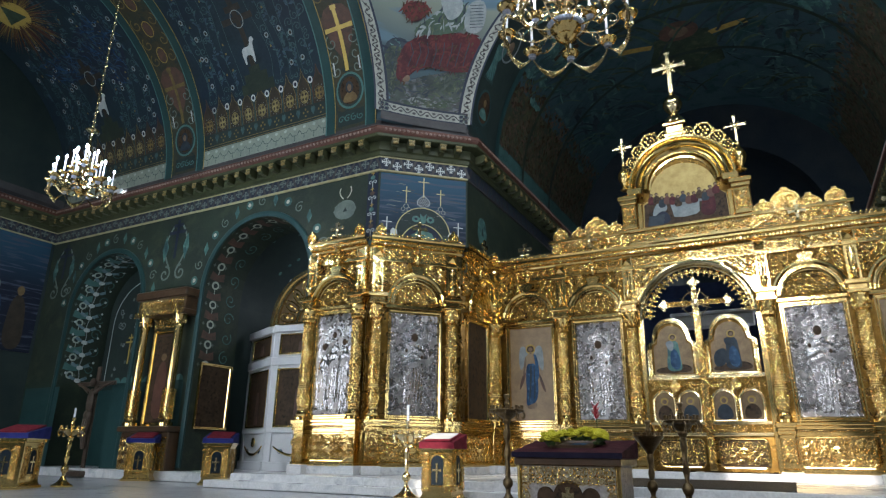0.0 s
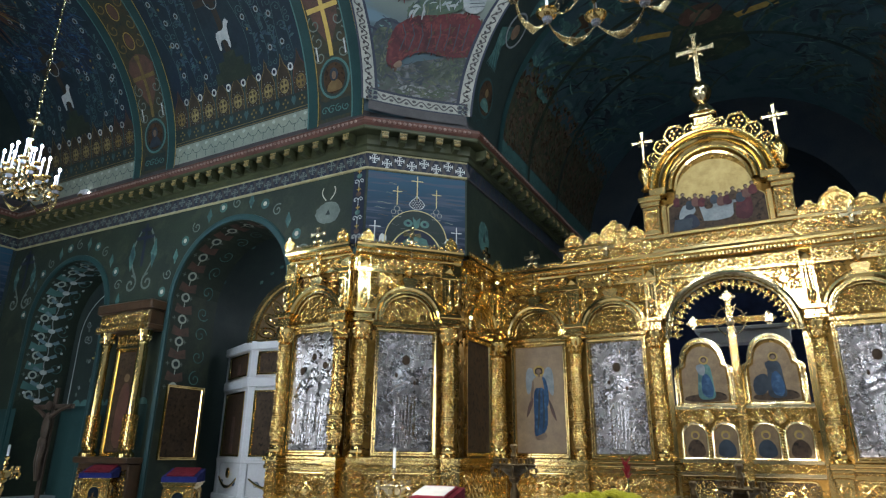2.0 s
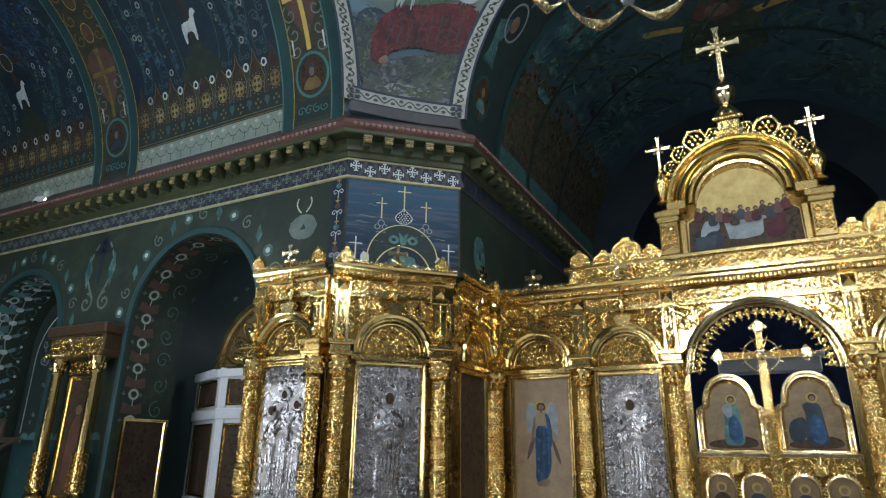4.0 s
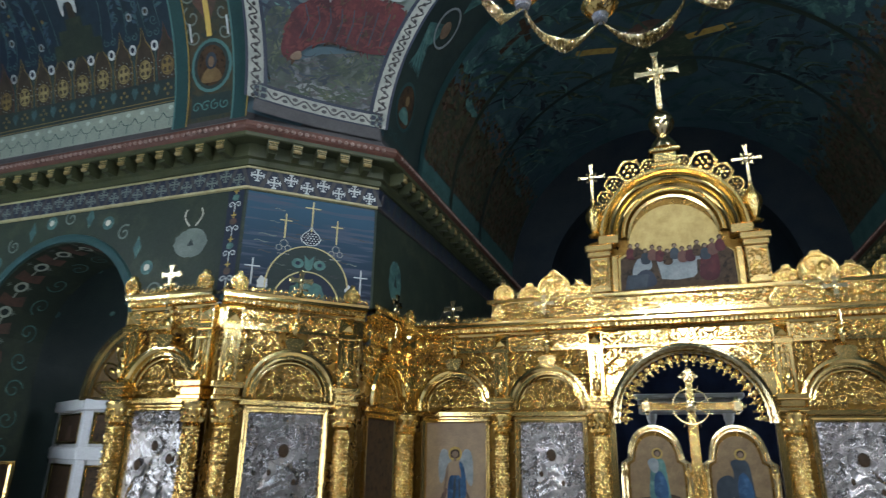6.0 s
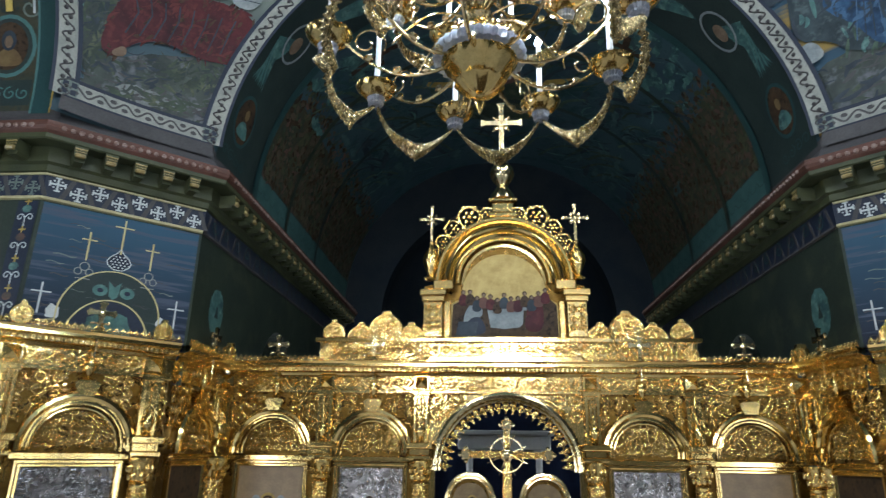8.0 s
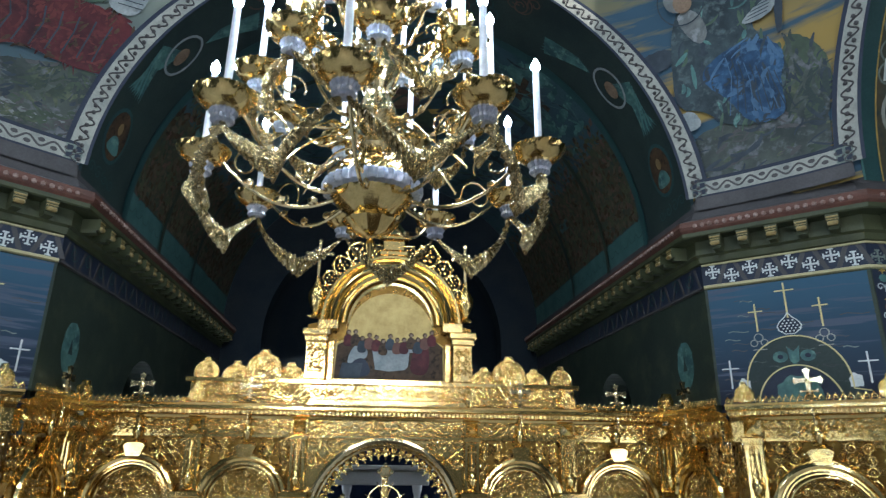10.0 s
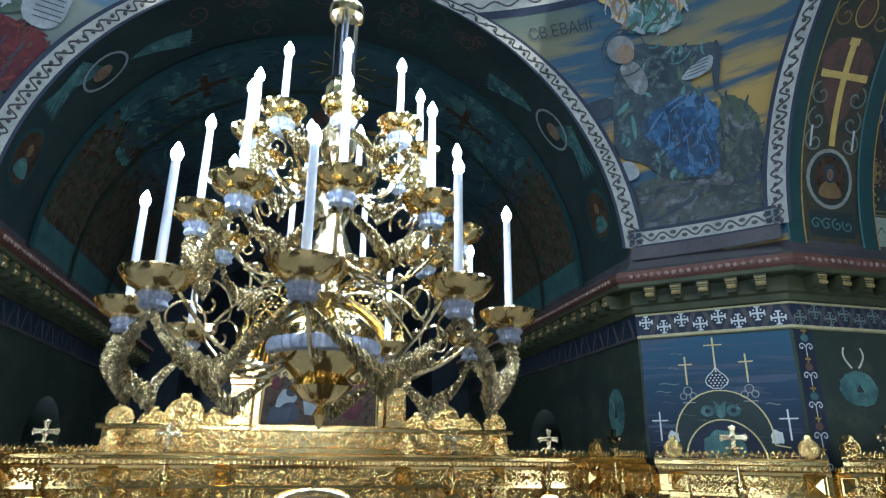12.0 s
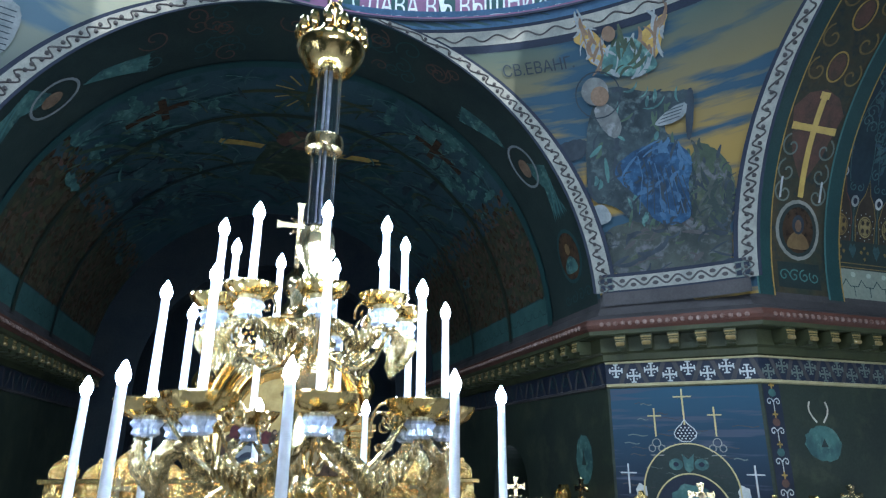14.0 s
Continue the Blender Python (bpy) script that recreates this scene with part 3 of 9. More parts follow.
# ---- cornice ----
def sweep(path, prof, closed=False):
    """Draws a profile (distance into the room, z) along a plan path whose room lies on the left."""
    mesh, n, k = Mesh(), len(path), len(prof)
    pts = [Vector((x, y)) for x, y in path]
    for i in range(n):
        d0 = (pts[i] - pts[i - 1]).normalized() if i or closed else (pts[1] - pts[0]).normalized()
        d1 = (pts[(i + 1) % n] - pts[i]).normalized() if i < n - 1 or closed else d0
        n0, n1 = Vector((-d0.y, d0.x)), Vector((-d1.y, d1.x))
        mit = (n0 + n1) / (1 + n0.dot(n1))
        mesh.v += [(pts[i].x + mit.x * d, pts[i].y + mit.y * d, z) for d, z in prof]
    for i in range(n if closed else n - 1):
        j = (i + 1) % n
        mesh.f += [(i * k + q, j * k + q, j * k + q + 1, i * k + q + 1) for q in range(k - 1)]
    return mesh


# room on the left: from the south end to the altar end, and from there to the north end
SOUTH_PATH = [(19.8, CY - RB), (19.8, WN), (RG, WN), (RA, CY + RF), (RA, EAST_END - 3.0)]
NORTH_PATH = [(-x, y) for x, y in SOUTH_PATH[::-1]]


def run(prof, stretch="all"):
    """Sweeps a profile round both arms; stretch: all, nave (up to the altar arch) or altar (inside it)."""
    prof = [(d, z - 0.07) for d, z in prof]
    south = {"all": SOUTH_PATH, "nave": SOUTH_PATH[:4], "altar": SOUTH_PATH[3:]}[stretch]
    north = {"all": NORTH_PATH, "nave": NORTH_PATH[1:], "altar": NORTH_PATH[:2]}[stretch]
    mesh = sweep(south, prof)
    other = sweep(north, prof)
    return mesh.add(other.v, other.f)


cornice = structure("cornice", run([(0.0, 7.78), (0.05, 7.80), (0.05, 7.90), (0.10, 7.93), (0.10, 8.16), (0.34, 8.16), (0.36, 8.18), (0.36, 8.28)]), OLIVE, "olive green cornice with gilded brackets", "cornice")
structure("cornice_moulding", run([(0.362, 8.24), (0.40, 8.28), (0.42, 8.33), (0.40, 8.38), (0.40, 8.42)]), RED_BROWN, "red brown roped cornice moulding", "cornice")
structure("cornice_ledge", run([(0.40, 8.42), (0.12, 8.54), (0.02, 8.70), (0.0, 8.95)]), GREY_LEDGE, "grey sloping ledge over the cornice", "cornice")
CREAM_LINE = material("pale ochre moulding paint", (0.46, 0.42, 0.24), 0.45, 0.0, (0.33, 0.29, 0.15), 5.0, 0.7, 60, 0.1)
frieze = structure("frieze", run([(0.012, 7.42), (0.016, 7.44), (0.016, 7.78)]), NAVY, "navy frieze with white crosses and scrolls", "frieze")
structure("frieze_moulding", run([(0.0, 7.37), (0.04, 7.385), (0.04, 7.42), (0.0, 7.435)], "nave"), CREAM_LINE, "pale ochre moulding under the frieze", "frieze")
structure("frieze_moulding_altar", run([(0.0, 7.37), (0.04, 7.385), (0.04, 7.42), (0.0, 7.435)], "altar"), GREY_LEDGE, "dark moulding under the altar frieze", "frieze")

br = Mesh().prism([(-0.075, 0.0), (0.075, 0.0), (0.085, 0.17), (-0.085, 0.17)], -0.05, 0.22)
br.prism([(-0.06, -0.05), (0.06, -0.05), (0.075, 0.0), (-0.075, 0.0)], 0.0, 0.22)
BRACKET = br.data("bracket", OLIVE)
tip = Mesh().tube([(-0.062, -0.045, 0.03), (-0.056, -0.05, 0.03), (0.056, -0.05, 0.03), (0.062, -0.045, 0.03)], [0.02, 0.036, 0.036, 0.02], 8)
tip.box(-0.082, 0.082, -0.064, -0.05, 0.115, 0.14, None, 0.004).box(-0.076, 0.076, -0.06, -0.05, 0.082, 0.096, None, 0.003)
TIP_GOLD = material("dull gilded tip", (0.34, 0.25, 0.085), 0.4, 0.0, (0.20, 0.14, 0.05), 9.0, 0.8, 60, 0.1)
TIP = tip.data("bracket_tip", TIP_GOLD, True)
WC = Mesh()
for k in range(4):
    m = pose(0, 0, 0.0, 0, 90 * k, 0)
    WC.prism([(-0.014, 0.0), (0.014, 0.0), (0.014, 0.085), (0.040, 0.088), (0.040, 0.108), (-0.040, 0.108), (-0.040, 0.088), (-0.014, 0.085)], -0.004, 0.004, m)
    WC.prism(disc(0.05, 0.05, 0.014, 8), -0.004, 0.004, m)
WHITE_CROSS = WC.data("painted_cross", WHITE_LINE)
# same cross in a dimmer colour, for the less lit arm walls
SHADED_CROSS = WC.data("painted_cross", PALE_DIM)
SLANT = [Mesh().prism([(-k * 0.13 - 0.035, -0.16), (-k * 0.13 + 0.035, -0.16), (k * 0.13 + 0.035, 0.16), (k * 0.13 - 0.035, 0.16)], -0.002, 0.002).data("painted_slant", GREY_LEDGE) for k in (-0.5, 0.5)]
ROPE_TONE = material("rosy cream beads", (0.30, 0.22, 0.19), 0.5, 0.0, (0.16, 0.09, 0.07), 9.0, 0.8, 40, 0.1)


def along(a, b, step, d, skip=0.0):
    """Poses along a wall from a to b, x along it, y into the wall, d metres in front of it."""
    a, b = Vector((*a, 0)), Vector((*b, 0))
    t = (b - a).normalized()
    n = Vector((-t.y, t.x, 0))
    length = (b - a).length - 2 * skip
    k = max(1, round(length / step))
    for i in range(k):
        p = a + t * (skip + length * (i + 0.5) / k) + n * d
        yield Matrix((( -t.x, -n.x, 0, p.x), (-t.y, -n.y, 0, p.y), (0, 0, 1, 0), (0, 0, 0, 1)))


for path in (SOUTH_PATH, NORTH_PATH):
    for i in range(4):
        a, b = path[i], path[i + 1]
        for m in along(a, b, 0.42, 0.10, 0.12):
            o = part("bracket", BRACKET, OLIVE, cornice, "", False, m @ pose(0, -0.22, 7.91))
            part("bracket_tip", TIP, TIP_GOLD, o, "gold painted tip")
        if abs(a[0]) == RA and abs(b[0]) == RA:
            for j, m in enumerate(along(a, b, 0.27, 0.018, 0.02)):
                part("painted_slant", SLANT[j % 2], GREY_LEDGE, frieze, "", False, m @ pose(0.0, 0.001, 7.52))
            continue
        for j, m in enumerate(along(a, b, 0.27, 0.018, 0.02)):
            up = 0.045 if j % 2 else -0.045
            # weaker light away from the piers is put into the cross colour
            part("painted_cross", WHITE_CROSS if max(abs(a[0]), abs(b[0])) <= RG else SHADED_CROSS, WHITE_LINE, frieze, "", False, m @ pose(0, 0, 7.52 + up))
            part("painted_slant", SLANT[j % 2], GREY_LEDGE, frieze, "", False, m @ pose(0.135, 0.001, 7.52))
    for i in range(4):
        rope = Mesh()
        for m in along(path[i], path[i + 1], 0.115, 0.42, 0.0):
            rope.blob((0, 0, 8.26), 0.042, 0.03, 0.04, 5, 3, m)
        tagged(part("roping", rope, ROPE_TONE, cornice, "rosy cream roped beads", True), kind="stuff")
structure("frieze_fillet", run([(0.02, 7.745), (0.04, 7.75), (0.04, 7.775), (0.02, 7.78)], "nave"), CREAM_LINE, "thin ochre fillet over the frieze", "frieze")

# steps and raised platform before the altar screen
structure("platform_step", Mesh().box(-9.6, 9.6, 10.0, 12.0, 0.0, 0.14, None, 0.01), MARBLE, "white marble step of the raised platform", "step")
structure("platform", Mesh().box(-9.2, 9.2, 10.35, 21.0, 0.0, SOLEA, None, 0.012), MARBLE, "white marble raised platform before the altar screen", "platform")
structure("platform_chapel", Mesh().box(-19.5, -9.25, 11.2, 16.9, 0.0, 0.22, None, 0.01), MARBLE, "low white marble platform along the wall", "platform")

# ---- altar screen ----
def figure_relief(w, h, seed, kind=0):
    """Chased silver cover: a plain standing robed shape in relief on a ground of scrollwork."""
    rng = random.Random(seed)
    ph = [rng.uniform(0, 6.28) for _ in range(6)]

    def bumps(x, z, fx, fz, k):
        return noise.noise(Vector((x * fx, z * fz, 7.3 * seed + k)))

    def height(x, z):
        # ground of curling leafwork
        cx, cz = x + 0.05 * bumps(x, z, 4, 4, 3), z + 0.05 * bumps(x, z, 4, 4, 4)
        d = 0.0055 * abs(math.sin(34 * cx + 6 * bumps(cx, cz, 6, 6, 8)) * math.sin(32 * cz + 6 * bumps(cx, cz, 6, 6, 9))) + 0.002 * bumps(x, z, 34, 34, 1)
        shapes = [(0, 0.0)] if kind != 1 else [(-0.27, -0.12), (0.0, 0.02), (0.27, -0.06)]
        for sx, dz in shapes:
            wd = 0.25 if kind != 1 else 0.14
            top = 0.22 + dz
            t = (z / h - (-0.46)) / (top + 0.46)
            u = x - sx * w
            if 0 < t < 1:
                half = w * wd * (0.82 - 0.12 * t + 0.42 * math.exp(-((t - 0.72) / 0.16) ** 2)) * (1 if t < 0.86 else max(0.05, (1 - t) / 0.14) ** 0.5)
                q = abs(u) / half
                if q < 1:
                    fold = math.sin(92 * u + 2.2 * math.sin(2.5 * z + ph[3]) + 1.5 * bumps(u, z, 3, 2, 5))
                    d = 0.012 + 0.030 * math.sqrt(1 - q * q) + (0.0050 * fold if t < 0.62 else 0.004 * math.sin(40 * z + 20 * abs(u))) + 0.003 * bumps(u, z, 40, 18, 6)
                    if 0.6 < t < 0.84 and 0.25 < q < 0.85:
                        d += 0.014 * math.sin(math.pi * (t - 0.6) / 0.24)
            hx, hz = u, z - h * (top + 0.045)
            rr = math.hypot(hx, hz)
            r0 = w * (0.19 if kind != 1 else 0.12)
            if rr < r0:
                d = 0.028 + 0.004 * math.sin(26 * math.atan2(hz, hx)) * (rr / r0) + (0.010 if rr > r0 * 0.86 else 0) + (0.016 if rr < r0 * 0.5 else 0)
        return d
    mesh = Mesh()
    nu, nv = 112, 224
    mesh.grid(lambda u, v: ((u - 0.5) * w, -height((u - 0.5) * w, (v - 0.5) * h), (v - 0.5) * h), nu, nv)
    return mesh


def twisted_column(h, r):
    """A gilded column wound with carved vine, as shared mesh data: shaft, capital, base."""
    shaft = Mesh().lathe([(r * (0.86 + (0.16 if i < 12 else 0.0) * math.sin(math.pi * i / 12) ** 2), h * i / 48) for i in range(49)], 16)
    rng = random.Random(5)
    rows = round(h / 0.05)
    for j in range(rows):
        z = h * (j + 0.5) / rows
        swell = 1.0 + (0.16 * math.sin(math.pi * j / (rows * 0.25)) ** 2 if j < rows * 0.25 else 0.0)
        for i in range(9):
            a = 2 * math.pi * (i + 0.5 * (j % 2)) / 9 + 0.9 * z + rng.uniform(-0.1, 0.1)
            k = rng.uniform(0.020, 0.034)
            shaft.blob((r * 0.98 * swell * math.cos(a), r * 0.98 * swell * math.sin(a), z + rng.uniform(-0.008, 0.008)), k, k, k * rng.uniform(0.7, 1.15), 6, 4)
    for z in (0.03, h * 0.25, h * 0.27, h - 0.03):
        shaft.tube([(r * 1.14 * math.cos(a), r * 1.14 * math.sin(a), z) for a in [2 * math.pi * i / 20 for i in range(21)]], 0.018, 6)
    cap = Mesh().lathe([(r * 0.95, 0), (r * 1.25, 0.02), (r * 1.0, 0.05), (r * 1.15, 0.16), (r * 1.6, 0.28), (r * 1.7, 0.30), (r * 1.7, 0.34)], 16)
    for ring, zz, rr in ((8, 0.10, 1.2), (8, 0.20, 1.45)):
        for i in range(ring):
            a = 2 * math.pi * (i + (0.5 if zz > 0.15 else 0)) / ring
            cap.blob((r * rr * math.cos(a), r * rr * math.sin(a), zz), 0.035, 0.035, 0.055, 5, 4)
    base = Mesh().lathe([(r * 1.6, 0), (r * 1.6, 0.05), (r * 1.35, 0.07), (r * 1.45, 0.11), (r * 1.1, 0.15), (r * 1.0, 0.2)], 16)
    return shaft.data("shaft", GOLD_CARVED, True), cap.data("capital", GOLD_CARVED, True), base.data("base", GOLD, True)


COLUMN = twisted_column(1.93, 0.105)
Z_SILL, Z_CAP = 1.42, 3.88   # underside of icons, top of capitals
Z_TOP = 5.46
ped_l = Mesh().box(-0.2, 0.2, -0.24, 0.1, SOLEA, 0.46, None, 0.012)
PED_MARBLE = ped_l.data("plinth", MARBLE)
pb = Mesh().box(-0.16, 0.16, -0.2, 0.1, 0.46, 0.52, None, 0.01).box(-0.14, 0.14, -0.18, 0.1, 0.52, 1.16, None, 0.01).box(-0.17, 0.17, -0.22, 0.1, 1.16, 1.24, None, 0.012).box(-0.19, 0.19, -0.25, 0.1, 1.30, 1.40, None, 0.015).box(-0.15, 0.15, -0.2, 0.1, 1.24, 1.30)
PED = pb.data("pedestal", GOLD)
bl = Mesh().box(-0.2, 0.2, -0.26, 0.1, Z_CAP, Z_CAP + 0.06, None, 0.01).box(-0.17, 0.17, -0.22, 0.1, Z_CAP + 0.06, Z_CAP + 0.17, None, 0.01).box(-0.22, 0.22, -0.29, 0.1, Z_CAP + 0.17, Z_CAP + 0.26, None, 0.012)
BLOCK = bl.data("impost", GOLD)
pil = Mesh().box(-0.13, 0.13, -0.1, 0.08, Z_CAP + 0.26, 4.98, None, 0.012).box(-0.07, 0.07, -0.13, 0.0, Z_CAP + 0.3, 4.86, None, 0.02).box(-0.15, 0.15, -0.13, 0.0, 4.9, 5.0, None, 0.012).box(-0.14, 0.14, -0.10, 0.0, 5.0, 5.24, None, 0.01)
pil.add([(-0.1, -0.10, 5.02), (0.1, -0.10, 5.02), (0.1, -0.10, 5.22), (-0.1, -0.10, 5.22), (0, -0.19, 5.12)], [(0, 1, 4), (1, 2, 4), (2, 3, 4), (3, 0, 4)])
pil.tube([(0, -0.15, 4.45), (0, -0.15, 4.88)], 0.014, 6).tube([(-0.07, -0.15, 4.76), (0.07, -0.15, 4.76)], 0.012, 6)
PILASTER = pil.data("pilaster", GOLD)
URN = Mesh().lathe([(0.05, 0), (0.075, 0.02), (0.03, 0.06), (0.06, 0.12), (0.085, 0.2), (0.05, 0.28), (0.02, 0.32), (0.045, 0.37), (0.015, 0.42), (0.004, 0.47)], 12).data("urn", GOLD, True)
cr = Mesh().prism(cross_outline(0.36, 0.30, 0.055, 1.7), -0.02, 0.02)
for bx, bz in ((0.145, 0.23), (-0.145, 0.23), (0.0, 0.355)):
    cr.blob((bx, 0, bz), 0.026, 0.022, 0.026, 7, 4)
cr.lathe([(0.09, 0.0), (0.06, 0.03), (0.035, 0.06), (0.04, 0.1)], 8)
cr.blob((0, 0, 0.218), 0.05, 0.03, 0.05, 8, 4)
SMALL_CROSS = cr.data("cross", GOLD_PALE)
uc = Mesh().tube([(0, 0, 0), (0, 0, 0.62)], 0.014, 6)
uc.tube([(-0.1, 0, 0.46), (0.1, 0, 0.46)], 0.013, 6)
for bx, bz in ((0.1, 0.46), (-0.1, 0.46), (0, 0.62), (0, 0.46)):
    uc.blob((bx, 0, bz), 0.024, 0.02, 0.024, 6, 4)
URN_CROSS = uc.data("cross", GOLD_PALE, True)
SHELL = {}


def shell(r):
    """A round crest with a raised rim and carved middle."""
    if r not in SHELL:
        mesh = Mesh().prism(disc(0, r, r, 20), -0.03, 0.03)
        mesh.tube([(x, -0.04, z) for x, z in disc(0, r, r * 0.92, 24) + [(r * 0.92, r)]], r * 0.1, 6)
        for k in range(4):
            mesh.tube([(x, -0.045, z) for x, z in spiral(0.38 * r * math.cos(0.8 + 1.57 * k), r + 0.38 * r * math.sin(0.8 + 1.57 * k), r * 0.3, k, 1.2)], r * 0.07, 5)
        mesh.blob((0, -0.04, r), r * 0.14, 0.03, r * 0.14, 8, 4)
        mesh.prism([(-r * 0.35, 2 * r - 0.03), (r * 0.35, 2 * r - 0.03), (r * 0.2, 2 * r + 0.05), (-r * 0.2, 2 * r + 0.05)], -0.05, 0.05)
        SHELL[r] = mesh.data("crest", GOLD_CARVED, True)
    return SHELL[r]


def bay(m, w, kind, label, width_icon=None, seed=1):
    """A bay of the altar screen, its middle at x = 0, face at y = 0, between two columns w apart."""
    root = thing("altar_screen_bay", m, label, "altar screen", "altar screen bays")
    hw = w / 2
    iw = (width_icon or (w - 0.46)) / 2
    part("plinth", Mesh().box(-hw, hw, -0.06, 0.1, SOLEA, 0.44, None, 0.01), MARBLE, root, "white marble plinth")
    base = Mesh().box(-hw, hw, 0.0, 0.12, 0.44, Z_SILL - 0.1)
    base.box(-hw, hw, -0.04, 0.0, 0.44, 0.53, None, 0.01).box(-hw, hw, -0.05, 0.0, 1.13, 1.22, None, 0.01).box(-hw, hw, -0.09, 0.0, 1.27, 1.34, None, 0.012).box(-hw, hw, -0.12, 0.0, 1.34, 1.40, None, 0.01)
    part("base", base, GOLD, root)
    beads = Mesh()
    for i in range(int(w / 0.045)):
        beads.blob((-hw + 0.0225 + i * 0.045, -0.05, 1.245), 0.017, 0.017, 0.017, 5, 3)
    part("bead_moulding", beads, GOLD_PALE, root, "", True)
    part("base_carving", carving(w - 0.42, 0.52, 0.14, seed), GOLD_CARVED, root, "", False, pose(0, -0.005, 0.83))
    ring = Mesh().tube([(x, -0.012, z) for x, z in rounded_path(-hw + 0.16, hw - 0.16, 0.55, 1.11, 0.1)], 0.02, 6)
    part("base_panel_rim", ring, GOLD, root, "", True)
    part("base_boss", Mesh().lathe([(0.12, 0), (0.115, 0.02), (0.085, 0.025), (0.075, 0.05), (0.03, 0.075), (0.004, 0.08)], 16, pose(0, -0.005, 0.83, 90)), GOLD, root, "", True)
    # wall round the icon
    # wall round the icon carries recess shade in its dark colour
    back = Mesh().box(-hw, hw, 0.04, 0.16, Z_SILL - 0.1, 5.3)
    part("backing", back, GOLD_SHADED, root, "dark gilded ground")
    if kind != "gate":
        fr = Mesh()
        frame_ring(fr, -iw, iw, Z_SILL, Z_CAP - 0.06, 0.09, 0.012, 0.075, pose(0, 0.04, 0))
        part("icon_frame", fr, GOLD, root)
        ih = Z_CAP - 0.06 - Z_SILL - 0.18
        zm = (Z_CAP - 0.06 + Z_SILL) / 2
        pw = 2 * iw - 0.18
        if kind.startswith("silver"):
            part("icon_cover", figure_relief(pw, ih, seed, 1 if kind.endswith("3") else 0), SILVER, root, "chased silver icon cover", True, pose(0, 0.03, zm))
            free = (lambda x, z, w=pw, h=ih: x > w * 0.30 or z < -0.40 * h or z > 0.36 * h) if not kind.endswith("3") else (lambda x, z, w=pw, h=ih: z > 0.36 * h or z < -0.43 * h or x > 0.44 * w)
            tagged(part("silver_scrollwork", carving(pw - 0.04, ih - 0.04, 0.105, 200 + seed, free, SILVER), SILVER, root, "chased silver scrolls", False, pose(0, 0.028, zm)), kind="stuff")
            for sx, dz in ([(0, 0.265)] if not kind.endswith("3") else [(-0.26, 0.165), (0, 0.285), (0.27, 0.205)]):
                dark = Mesh().blob((sx * pw, 0.03 - 0.055, zm + dz * ih), 0.08 * (1 if not kind.endswith("3") else 0.75), 0.012, 0.1 * (1 if not kind.endswith("3") else 0.75), 12, 6)
                part("painted_oval", dark, ICON_DARK, root, "dark painted oval", True)
            if not kind.endswith("3"):
                for hx, hz in ((-0.17, 0.13), (0.17, 0.07)):
                    part("dark_patch", Mesh().blob((hx * pw, 0.03 - 0.05, zm + hz * ih), 0.032, 0.012, 0.05, 10, 5), ICON_DARK, root, "", True)
        else:
            part("icon_panel", Mesh().box(-pw / 2, pw / 2, 0.015, 0.04, zm - ih / 2, zm + ih / 2), ICON_OCHRE if kind == "angel" else ICON_DARK, root, "painted panel")
            if kind == "angel":
                y = 0.012
